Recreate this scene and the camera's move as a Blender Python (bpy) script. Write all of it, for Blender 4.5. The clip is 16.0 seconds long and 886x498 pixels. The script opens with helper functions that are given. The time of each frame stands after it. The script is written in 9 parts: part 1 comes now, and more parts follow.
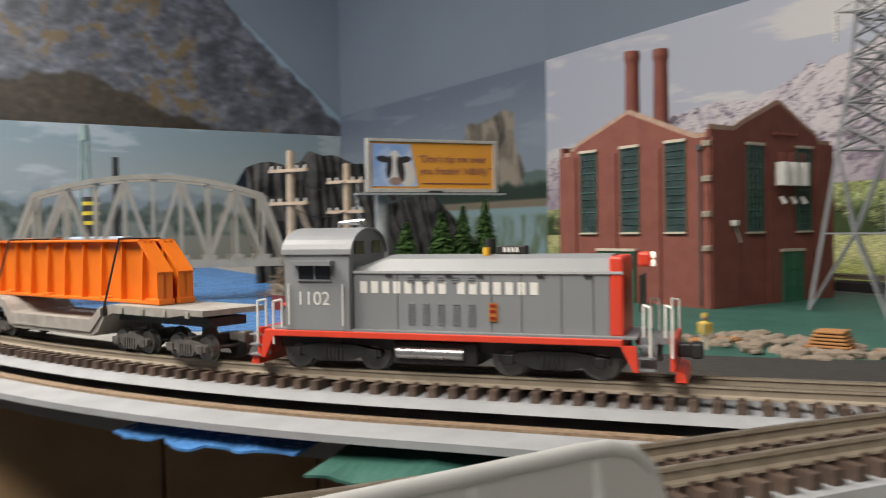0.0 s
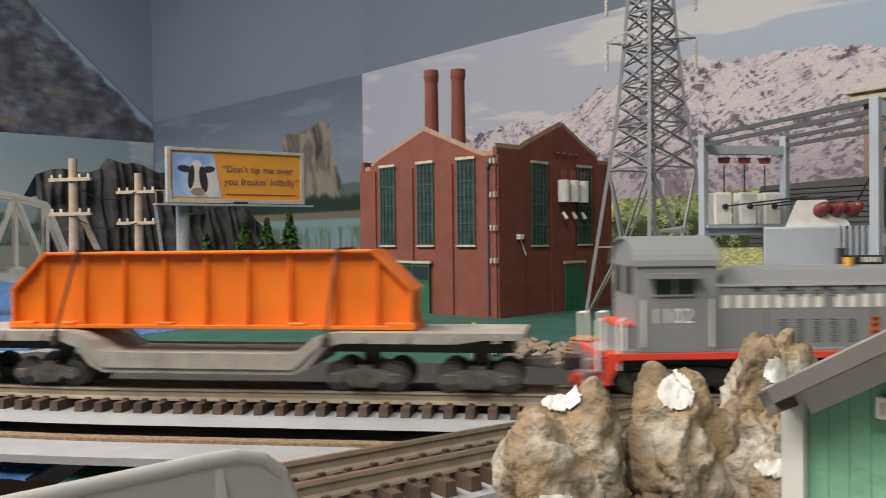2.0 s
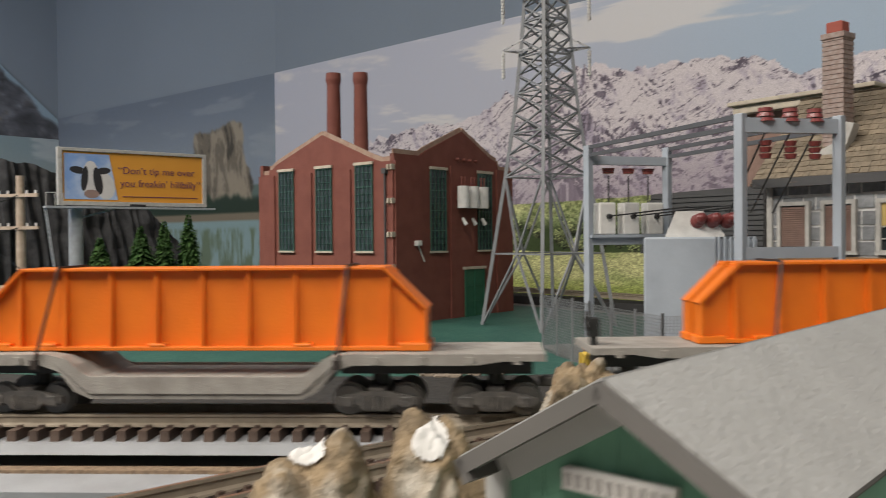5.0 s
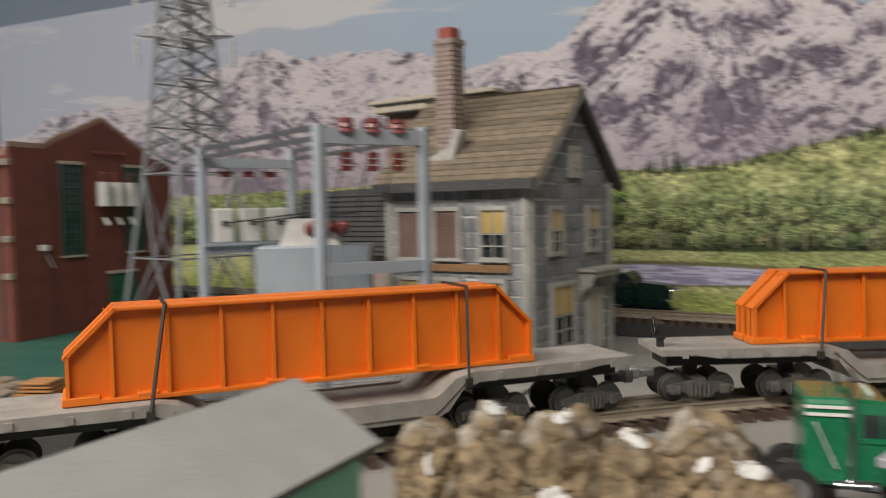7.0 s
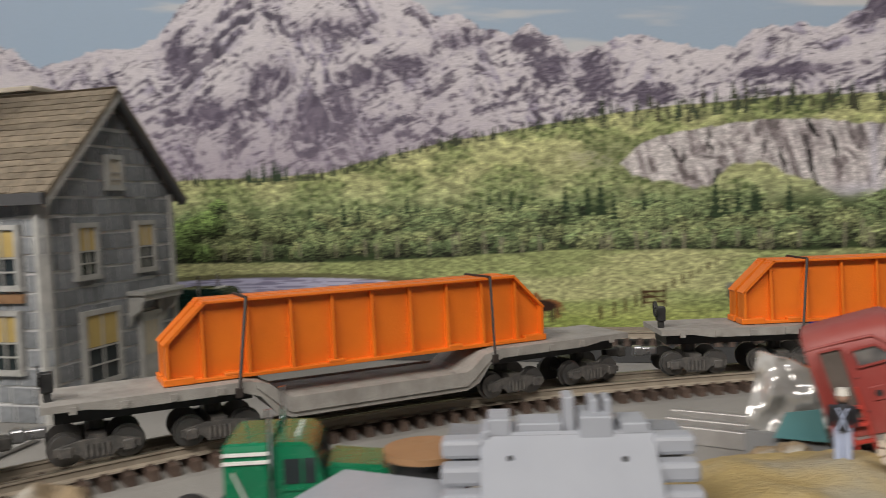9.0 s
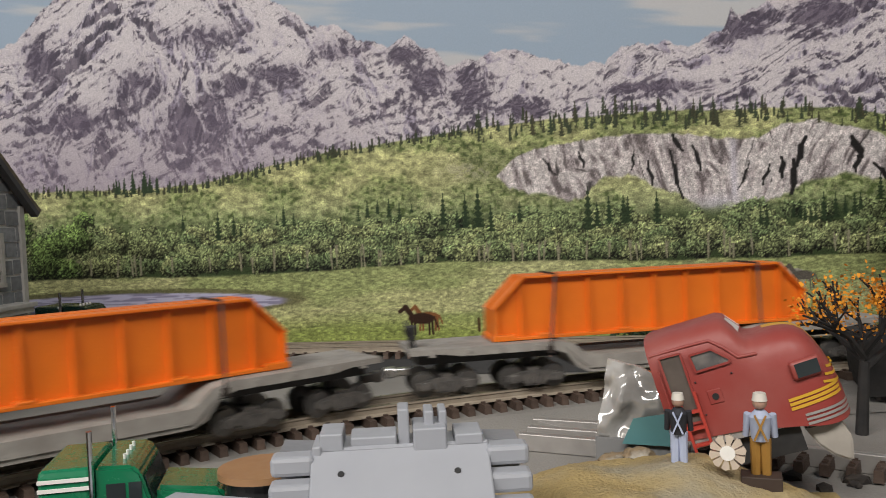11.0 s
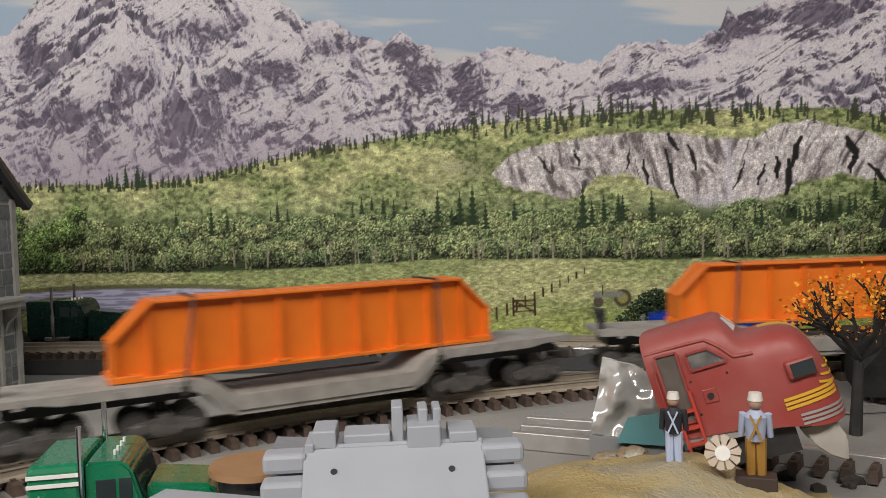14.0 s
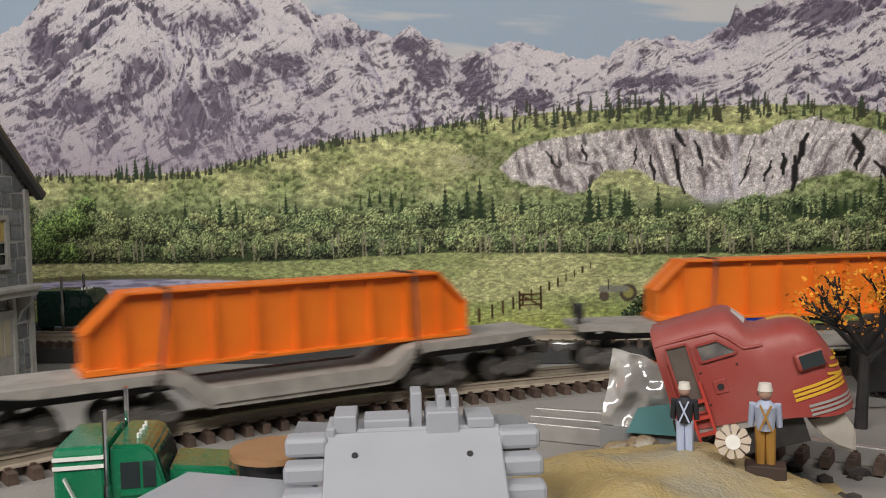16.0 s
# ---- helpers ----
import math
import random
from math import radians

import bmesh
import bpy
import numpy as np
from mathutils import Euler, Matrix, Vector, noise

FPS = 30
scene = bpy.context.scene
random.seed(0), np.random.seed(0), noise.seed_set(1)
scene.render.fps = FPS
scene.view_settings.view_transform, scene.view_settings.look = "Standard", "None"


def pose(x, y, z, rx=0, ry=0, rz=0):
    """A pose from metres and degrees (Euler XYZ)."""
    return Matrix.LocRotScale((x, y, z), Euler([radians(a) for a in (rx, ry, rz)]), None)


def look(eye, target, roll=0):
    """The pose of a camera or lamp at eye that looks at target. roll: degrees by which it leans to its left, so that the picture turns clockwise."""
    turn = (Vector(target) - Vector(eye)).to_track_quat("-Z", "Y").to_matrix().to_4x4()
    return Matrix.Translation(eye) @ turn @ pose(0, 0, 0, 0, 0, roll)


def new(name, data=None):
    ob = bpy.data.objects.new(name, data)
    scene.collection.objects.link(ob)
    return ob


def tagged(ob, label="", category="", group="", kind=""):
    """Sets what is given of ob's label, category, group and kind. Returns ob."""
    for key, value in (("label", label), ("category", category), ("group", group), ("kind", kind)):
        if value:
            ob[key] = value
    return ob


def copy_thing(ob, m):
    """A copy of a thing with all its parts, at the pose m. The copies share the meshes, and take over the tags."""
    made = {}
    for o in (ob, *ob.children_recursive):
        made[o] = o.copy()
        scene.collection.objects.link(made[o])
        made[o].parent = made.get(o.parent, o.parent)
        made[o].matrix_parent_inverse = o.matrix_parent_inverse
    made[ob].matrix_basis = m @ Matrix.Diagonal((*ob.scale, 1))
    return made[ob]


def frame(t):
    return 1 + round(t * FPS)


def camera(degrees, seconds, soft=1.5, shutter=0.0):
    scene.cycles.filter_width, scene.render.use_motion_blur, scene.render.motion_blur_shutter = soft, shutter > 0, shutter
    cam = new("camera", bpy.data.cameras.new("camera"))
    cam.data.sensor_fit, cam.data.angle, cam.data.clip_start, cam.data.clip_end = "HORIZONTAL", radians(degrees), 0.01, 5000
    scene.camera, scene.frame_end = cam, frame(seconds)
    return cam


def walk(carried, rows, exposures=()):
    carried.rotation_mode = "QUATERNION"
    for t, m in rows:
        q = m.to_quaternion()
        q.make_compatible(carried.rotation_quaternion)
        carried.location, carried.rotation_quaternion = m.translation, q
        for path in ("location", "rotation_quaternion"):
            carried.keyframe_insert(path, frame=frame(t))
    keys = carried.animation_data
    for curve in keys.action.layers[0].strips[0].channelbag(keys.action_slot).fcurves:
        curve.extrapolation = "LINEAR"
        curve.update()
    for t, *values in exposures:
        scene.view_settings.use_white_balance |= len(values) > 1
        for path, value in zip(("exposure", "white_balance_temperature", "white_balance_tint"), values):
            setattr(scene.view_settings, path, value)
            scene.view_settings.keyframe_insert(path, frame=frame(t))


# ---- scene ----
cam = camera(56.2, 16.0, soft=0.9, shutter=0.9)
LEVEL = Matrix.Translation((0, 0, -0.1235)) @ Matrix.Rotation(0.070949, 4, Vector((-0.444390, -0.895834, 0.0)))
PATH = [
    (0, (0.136, 0.159, 0.202), (-1.724, 0.887, 0.299), -0.5),
    (0.5, (0.148, 0.168, 0.204), (-1.653, 1.031, 0.311), -0.7),
    (1, (0.156, 0.18, 0.204), (-1.588, 1.152, 0.321), -0.9),
    (1.5, (0.161, 0.185, 0.203), (-1.544, 1.224, 0.32), -1.1),
    (2, (0.164, 0.188, 0.203), (-1.511, 1.276, 0.32), -1.1),
    (2.5, (0.166, 0.192, 0.203), (-1.485, 1.315, 0.317), -1.2),
    (3, (0.172, 0.199, 0.202), (-1.454, 1.359, 0.312), -1.5),
    (5.5, (0.182, 0.235, 0.216), (-1.345, 1.522, 0.328), -1.1),
    (6, (0.192, 0.263, 0.224), (-1.241, 1.654, 0.325), -0.8),
    (6.5, (0.21, 0.29, 0.235), (-1.088, 1.81, 0.311), -1.7),
    (7, (0.227, 0.319, 0.233), (-0.918, 1.959, 0.267), -3.1),
    (7.5, (0.243, 0.347, 0.232), (-0.733, 2.093, 0.241), -3.9),
    (8, (0.267, 0.369, 0.235), (-0.516, 2.209, 0.229), -4.3),
    (8.5, (0.286, 0.388, 0.236), (-0.36, 2.281, 0.227), -4.9),
    (9, (0.304, 0.406, 0.235), (-0.202, 2.341, 0.226), -5.3),
    (9.5, (0.316, 0.411, 0.235), (-0.069, 2.374, 0.234), -5.6),
    (10, (0.32, 0.413, 0.233), (-0.005, 2.386, 0.236), -5.9),
    (12.5, (0.324, 0.417, 0.231), (0.086, 2.403, 0.231), -5.2),
    (13, (0.324, 0.417, 0.231), (0.072, 2.401, 0.228), -5.2),
    (13.5, (0.324, 0.418, 0.232), (0.07, 2.401, 0.229), -5.3),
    (14, (0.322, 0.418, 0.231), (0.068, 2.402, 0.227), -5.2),
    (14.5, (0.322, 0.419, 0.231), (0.067, 2.402, 0.224), -5.1),
    (15, (0.32, 0.417, 0.231), (0.066, 2.401, 0.221), -5.0),
    (15.5, (0.319, 0.416, 0.231), (0.062, 2.399, 0.219), -4.9),
    (16, (0.317, 0.412, 0.23), (0.059, 2.396, 0.214), -4.7),
]
EXPOSURE = [(0.0, 0.05, 6500, 10), (3.0, -0.03, 6500, 10), (5.5, -0.16, 6500, 10), (7.0, -0.17, 6500, 10), (9.5, -0.18, 6230, 10), (16.0, -0.13, 6230, 10)]
walk(cam, [(t, LEVEL @ look(eye, target, roll)) for t, eye, target, roll in PATH], EXPOSURE)

# ---- world and lights ----
world = bpy.data.worlds.new("room_air")
scene.world = world
world.use_nodes = True
world.node_tree.nodes["Background"].inputs[0].default_value = (0.9, 0.95, 1.0, 1)
world.node_tree.nodes["Background"].inputs[1].default_value = 0.12


def ceiling_lamp(x, y, power, sx, sy, colour):
    data = bpy.data.lights.new("ceiling_panel_light", "AREA")
    data.shape, data.size, data.size_y, data.energy, data.color = "RECTANGLE", sx, sy, power, colour
    lamp = new("ceiling_panel_light", data)
    lamp.matrix_world = pose(x, y, 1.42)
    return lamp


ceiling_lamp(-0.60, -0.72, 55.0, 1.2, 0.5, (1.0, 0.93, 0.84))
ceiling_lamp(0.70, -0.55, 34.0, 0.9, 0.5, (1.0, 0.93, 0.84))
ceiling_lamp(-2.0, -0.60, 28.0, 0.9, 0.5, (1.0, 0.96, 0.92))


# ---- materials ----
def material(name, colour, rough=0.6, metal=0.0, spots=None, scale=60.0, amount=0.5, bump=0.0, bump_scale=300.0, coat=0.0, island=0.0, grime=0.0):
    """A painted or moulded surface: base colour, blotches of a second colour, fine relief."""
    m = bpy.data.materials.new(name)
    m.use_nodes = True
    nt = m.node_tree
    b = nt.nodes["Principled BSDF"]
    b.inputs["Roughness"].default_value, b.inputs["Metallic"].default_value = rough, metal
    b.inputs["Coat Weight"].default_value = coat
    tc = nt.nodes.new("ShaderNodeTexCoord")
    n1 = nt.nodes.new("ShaderNodeTexNoise")
    n1.inputs["Scale"].default_value, n1.inputs["Detail"].default_value = scale, 6
    nt.links.new(tc.outputs["Object"], n1.inputs["Vector"])
    ramp = nt.nodes.new("ShaderNodeValToRGB")
    ramp.color_ramp.elements[0].position, ramp.color_ramp.elements[1].position = 0.38, 0.68
    nt.links.new(n1.outputs["Fac"], ramp.inputs["Fac"])
    second = spots or tuple(c * 0.75 for c in colour)
    mix = nt.nodes.new("ShaderNodeMix")
    mix.data_type = "RGBA"
    mix.inputs[6].default_value, mix.inputs[7].default_value = (*colour, 1), (*second, 1)
    mul = nt.nodes.new("ShaderNodeMath")
    mul.operation = "MULTIPLY"
    mul.inputs[1].default_value = amount
    nt.links.new(ramp.outputs["Color"], mul.inputs[0])
    nt.links.new(mul.outputs[0], mix.inputs[0])
    last = mix.outputs[2]
    n2 = nt.nodes.new("ShaderNodeTexNoise")
    n2.inputs["Scale"].default_value, n2.inputs["Detail"].default_value = bump_scale, 4
    nt.links.new(tc.outputs["Object"], n2.inputs["Vector"])
    if island:
        oi = nt.nodes.new("ShaderNodeObjectInfo")
        hsv = nt.nodes.new("ShaderNodeHueSaturation")
        mr = nt.nodes.new("ShaderNodeMapRange")
        mr.inputs[3].default_value, mr.inputs[4].default_value = 1 - island, 1 + island
        nt.links.new(oi.outputs["Random"], mr.inputs[0])
        nt.links.new(mr.outputs[0], hsv.inputs["Value"])
        nt.links.new(last, hsv.inputs["Color"])
        last = hsv.outputs[0]
    nt.links.new(last, b.inputs["Base Color"])
    rr = nt.nodes.new("ShaderNodeMapRange")
    rr.inputs[3].default_value, rr.inputs[4].default_value = max(0.03, rough - 0.12), min(1, rough + 0.12)
    nt.links.new(n2.outputs["Fac"], rr.inputs[0])
    nt.links.new(rr.outputs[0], b.inputs["Roughness"])
    if bump:
        bp = nt.nodes.new("ShaderNodeBump")
        bp.inputs["Strength"].default_value, bp.inputs["Distance"].default_value = bump, 0.001
        nt.links.new(n2.outputs["Fac"], bp.inputs["Height"])
        nt.links.new(bp.outputs[0], b.inputs["Normal"])
    return m


def glow(name, colour, strength):
    m = material(name, colour, 0.3)
    b = m.node_tree.nodes["Principled BSDF"]
    b.inputs["Emission Color"].default_value, b.inputs["Emission Strength"].default_value = (*colour, 1), strength
    return m


def glass(name, tint=(0.95, 1, 0.98), rough=0.05):
    m = bpy.data.materials.new(name)
    m.use_nodes = True
    b = m.node_tree.nodes["Principled BSDF"]
    b.inputs["Base Color"].default_value, b.inputs["Roughness"].default_value = (*tint, 1), rough
    b.inputs["Transmission Weight"].default_value = 1.0
    b.inputs["IOR"].default_value = 1.3
    return m


def painted_print(name, rough=0.4, grain=700.0, amount=0.35):
    """A printed sheet: the ink is a colour attribute, with a fine dot grain."""
    m = bpy.data.materials.new(name)
    m.use_nodes = True
    nt = m.node_tree
    b = nt.nodes["Principled BSDF"]
    at = nt.nodes.new("ShaderNodeVertexColor")
    at.layer_name = "ink"
    tc = nt.nodes.new("ShaderNodeTexCoord")
    n = nt.nodes.new("ShaderNodeTexNoise")
    n.inputs["Scale"].default_value, n.inputs["Detail"].default_value = grain, 5
    nt.links.new(tc.outputs["Object"], n.inputs["Vector"])
    mr = nt.nodes.new("ShaderNodeMapRange")
    mr.inputs[1].default_value, mr.inputs[2].default_value = 0.3, 0.7
    mr.inputs[3].default_value, mr.inputs[4].default_value = 1 - amount, 1 + amount
    nt.links.new(n.outputs["Fac"], mr.inputs[0])
    sub = nt.nodes.new("ShaderNodeMath")
    sub.operation = "SUBTRACT"
    sub.inputs[1].default_value = 1.0
    nt.links.new(mr.outputs[0], sub.inputs[0])
    weight = nt.nodes.new("ShaderNodeMath")
    weight.operation = "MULTIPLY"
    nt.links.new(sub.outputs[0], weight.inputs[0])
    nt.links.new(at.outputs["Alpha"], weight.inputs[1])
    add = nt.nodes.new("ShaderNodeMath")
    add.inputs[1].default_value = 1.0
    nt.links.new(weight.outputs[0], add.inputs[0])
    mix = nt.nodes.new("ShaderNodeVectorMath")
    mix.operation = "SCALE"
    nt.links.new(at.outputs["Color"], mix.inputs[0])
    nt.links.new(add.outputs[0], mix.inputs[3])
    nt.links.new(mix.outputs[0], b.inputs["Base Color"])
    b.inputs["Roughness"].default_value = rough
    b.inputs["Specular IOR Level"].default_value = 0.25
    return m


ORANGE = material("orange_moulded_plastic", (0.80, 0.185, 0.012), 0.42, spots=(0.66, 0.14, 0.01), scale=40, amount=0.6, bump=0.15, bump_scale=900)
DECK = material("weathered_grey_deck", (0.34, 0.32, 0.29), 0.75, spots=(0.22, 0.20, 0.18), scale=90, amount=0.8, bump=0.3, bump_scale=1500, grime=1)
TRUCK = material("weathered_black_truck", (0.070, 0.066, 0.062), 0.45, spots=(0.15, 0.135, 0.12), scale=250, amount=0.8, bump=0.4, bump_scale=1500)
WHEEL = material("blackened_wheel_steel", (0.17, 0.165, 0.16), 0.36, metal=0.7, spots=(0.16, 0.14, 0.12), scale=300)
STRAP = material("dark_brown_rubber_strap", (0.035, 0.026, 0.022), 0.6)
GREY_PAINT = material("locomotive_grey_paint", (0.235, 0.245, 0.255), 0.42, spots=(0.20, 0.21, 0.22), scale=30, amount=0.5, bump=0.1, bump_scale=1200)
RED_PAINT = material("scarlet_paint", (0.72, 0.062, 0.030), 0.4, spots=(0.58, 0.05, 0.025), scale=60, amount=0.5)
BLACK = material("black_plastic", (0.018, 0.018, 0.019), 0.5, spots=(0.04, 0.038, 0.036), scale=200)
WHITE = material("white_lettering_paint", (0.80, 0.78, 0.74), 0.5, spots=(0.7, 0.68, 0.64), scale=300)
RAIL = material("nickel_rail", (0.40, 0.35, 0.27), 0.32, metal=0.75, spots=(0.24, 0.19, 0.14), scale=120, amount=0.8)
RAIL_SIDE = material("rust_brown_rail_side", (0.33, 0.28, 0.215), 0.6, spots=(0.20, 0.16, 0.12), scale=150)
TIE = material("brown_plastic_tie", (0.075, 0.048, 0.036), 0.6, spots=(0.12, 0.085, 0.065), scale=300, amount=0.7, bump=0.4, bump_scale=1400, island=0.25)
BED = material("grey_foam_roadbed", (0.30, 0.31, 0.325), 0.85, spots=(0.24, 0.247, 0.255), scale=50, amount=0.7, bump=0.3, bump_scale=900)
CORK = material("brown_cork_strip", (0.30, 0.215, 0.14), 0.9, spots=(0.15, 0.10, 0.065), scale=500, amount=0.9, bump=0.8, bump_scale=1200)
TABLE = material("grey_painted_tabletop", (0.265, 0.252, 0.232), 0.8, spots=(0.20, 0.19, 0.175), scale=14, amount=0.8, bump=0.4, bump_scale=700)
GREEN_FLOOR = material("dark_green_painted_board", (0.022, 0.088, 0.070), 0.6, spots=(0.035, 0.12, 0.09), scale=25, amount=0.8, bump=0.3, bump_scale=300)
BLUE_WATER = material("blue_painted_water", (0.075, 0.22, 0.50), 0.25, spots=(0.05, 0.15, 0.38), scale=18, amount=0.8)
WALL_PAINT = material("blue_grey_wall_paint", (0.168, 0.205, 0.255), 0.8, spots=(0.152, 0.186, 0.232), scale=3, amount=0.6, bump=0.15, bump_scale=200)
ROOM_FLOOR = material("dark_room_floor", (0.06, 0.05, 0.045), 0.8, scale=4)
PLYWOOD = material("brown_plywood", (0.50, 0.33, 0.18), 0.6, spots=(0.38, 0.23, 0.11), scale=12, amount=0.8, bump=0.3, bump_scale=200)
METAL = material("bare_steel", (0.55, 0.55, 0.56), 0.3, metal=0.9)


# ---- mesh helpers ----
def part(name, bm, mat, parent=None, label=""):
    me = bpy.data.meshes.new(name)
    bm.normal_update()
    bm.to_mesh(me)
    bm.free()
    for m in mat if isinstance(mat, (list, tuple)) else (mat,):
        me.materials.append(m)
    ob = new(name, me)
    if parent:
        ob.parent = parent
    if label:
        ob["label"] = label
    return ob


def smooth(ob, angle=35):
    me = ob.data
    me.polygons.foreach_set("use_smooth", [True] * len(me.polygons))
    me.set_sharp_from_angle(angle=radians(angle))
    return ob


def empty(name, m, label, category, group=""):
    ob = new(name)
    ob.empty_display_size = 0.02
    ob.matrix_world = m
    return tagged(ob, label, category, group)


def box(bm, x0, x1, y0, y1, z0, z1, m=None, bevel=0.0):
    vs = bmesh.ops.create_cube(bm, size=1)["verts"]
    for v in vs:
        v.co = Vector(((x0 + x1) / 2 + v.co.x * (x1 - x0), (y0 + y1) / 2 + v.co.y * (y1 - y0), (z0 + z1) / 2 + v.co.z * (z1 - z0)))
    if bevel:
        es = list({e for v in vs for e in v.link_edges})
        r = bmesh.ops.bevel(bm, geom=es, offset=bevel, segments=2, profile=0.5, affect="EDGES")
        vs = list({v for f in r["faces"] for v in f.verts} | {v for v in vs if v.is_valid})
    if m is not None:
        bmesh.ops.transform(bm, matrix=m, verts=vs)
    return vs


def rod(bm, a, b, r, seg=8, r2=None):
    a, b = Vector(a), Vector(b)
    d = b - a
    vs = bmesh.ops.create_cone(bm, cap_ends=True, segments=seg, radius1=r, radius2=r if r2 is None else r2, depth=d.length)["verts"]
    bmesh.ops.transform(bm, matrix=Matrix.Translation((a + b) / 2) @ d.to_track_quat("Z", "Y").to_matrix().to_4x4(), verts=vs)
    return vs


def bar(bm, a, b, w, t):
    """A square bar from a to b."""
    a, b = Vector(a), Vector(b)
    d = b - a
    vs = bmesh.ops.create_cube(bm, size=1)["verts"]
    bmesh.ops.scale(bm, vec=(w, t, d.length), verts=vs)
    bmesh.ops.transform(bm, matrix=Matrix.Translation((a + b) / 2) @ d.to_track_quat("Z", "Y").to_matrix().to_4x4(), verts=vs)
    return vs


def prism(bm, outline, y0, y1, m=None):
    """A closed outline in x and z, given depth from y0 to y1."""
    a = [bm.verts.new((x, y0, z)) for x, z in outline]
    b = [bm.verts.new((x, y1, z)) for x, z in outline]
    n = len(outline)
    bm.faces.new(a)
    bm.faces.new(b[::-1])
    for i in range(n):
        bm.faces.new((a[i], b[i], b[(i + 1) % n], a[(i + 1) % n]))
    if m is not None:
        bmesh.ops.transform(bm, matrix=m, verts=a + b)
    bmesh.ops.recalc_face_normals(bm, faces=bm.faces[:])
    return a + b


def slab(bm, outline, z0, z1):
    """A closed outline in x and y, given height from z0 to z1."""
    a = [bm.verts.new((x, y, z0)) for x, y in outline]
    b = [bm.verts.new((x, y, z1)) for x, y in outline]
    n = len(outline)
    bm.faces.new(a[::-1])
    bm.faces.new(b)
    for i in range(n):
        bm.faces.new((a[i], a[(i + 1) % n], b[(i + 1) % n], b[i]))
    bmesh.ops.recalc_face_normals(bm, faces=bm.faces[:])


def ball(bm, c, r, seg=10, rings=6, squash=(1, 1, 1)):
    vs = bmesh.ops.create_uvsphere(bm, u_segments=seg, v_segments=rings, radius=r)["verts"]
    for v in vs:
        v.co = Vector((c[0] + v.co.x * squash[0], c[1] + v.co.y * squash[1], c[2] + v.co.z * squash[2]))
    return vs


def lettering(name, text, size, m, mat, parent, align="CENTER"):
    cu = bpy.data.curves.new(name, "FONT")
    cu.body, cu.size, cu.extrude, cu.align_x = text, size, 0.00005, align
    cu.materials.append(mat)
    ob = new(name, cu)
    ob.parent = parent
    ob.matrix_local = m
    return ob


# ---- painted backdrops ----
rng = np.random.default_rng(7)
LATTICE = rng.random((256, 256))


def value_noise(x, y):
    xi, yi = np.floor(x).astype(int), np.floor(y).astype(int)
    fx, fy = x - xi, y - yi
    fx, fy = fx * fx * (3 - 2 * fx), fy * fy * (3 - 2 * fy)
    g = lambda i, j: LATTICE[(xi + i) % 256, (yi + j) % 256]
    return (g(0, 0) * (1 - fx) + g(1, 0) * fx) * (1 - fy) + (g(0, 1) * (1 - fx) + g(1, 1) * fx) * fy


def fbm(x, y, octaves=5):
    total, amp, norm_sum = 0, 1.0, 0
    for o in range(octaves):
        total = total + amp * value_noise(x * 2**o + 17.3 * o, y * 2**o + 9.1 * o)
        norm_sum += amp
        amp *= 0.55
    return total / norm_sum


def ridged(x, y, octaves=5):
    total, amp, norm_sum = 0, 1.0, 0
    for o in range(octaves):
        total = total + amp * (1 - np.abs(2 * value_noise(x * 2**o + 31.7 * o, y * 2**o + 5.9 * o) - 1))
        norm_sum += amp
        amp *= 0.6
    return total / norm_sum


def step(e0, e1, v):
    q = np.clip((v - e0) / (e1 - e0), 0, 1)
    return q * q * (3 - 2 * q)


def lay(rgb, mask, colour):
    c = np.broadcast_to(np.asarray(colour, float), rgb.shape)
    return rgb + (c - rgb) * mask[..., None]


def linear(rgb):
    rgb = np.clip(rgb, 0, 1)
    return np.where(rgb <= 0.04045, rgb / 12.92, ((rgb + 0.055) / 1.055) ** 2.4)


def sheet(name, us, vs, place, ink, dots, mat, label):
    """A flat printed sheet on the grid us x vs; place(u, v) gives the points, ink the colours, dots the weight of the grain."""
    nu, nv = len(us), len(vs)
    U, V = np.meshgrid(us, vs)
    co = place(U, V).reshape(-1, 3)
    i = np.arange(nu * nv).reshape(nv, nu)
    quads = np.stack([i[:-1, :-1], i[:-1, 1:], i[1:, 1:], i[1:, :-1]], -1).reshape(-1)
    me = bpy.data.meshes.new(name)
    nq = len(quads) // 4
    me.vertices.add(nu * nv)
    me.vertices.foreach_set("co", co.ravel())
    me.loops.add(nq * 4)
    me.loops.foreach_set("vertex_index", quads)
    me.polygons.add(nq)
    me.polygons.foreach_set("loop_start", np.arange(nq) * 4)
    me.update(calc_edges=True)
    col = me.color_attributes.new("ink", "FLOAT_COLOR", "POINT")
    rgba = np.concatenate([linear(ink), dots[..., None]], -1)
    col.data.foreach_set("color", rgba.ravel())
    me.materials.append(mat)
    ob = new(name, me)
    return tagged(ob, label, "backdrop", kind="structure")


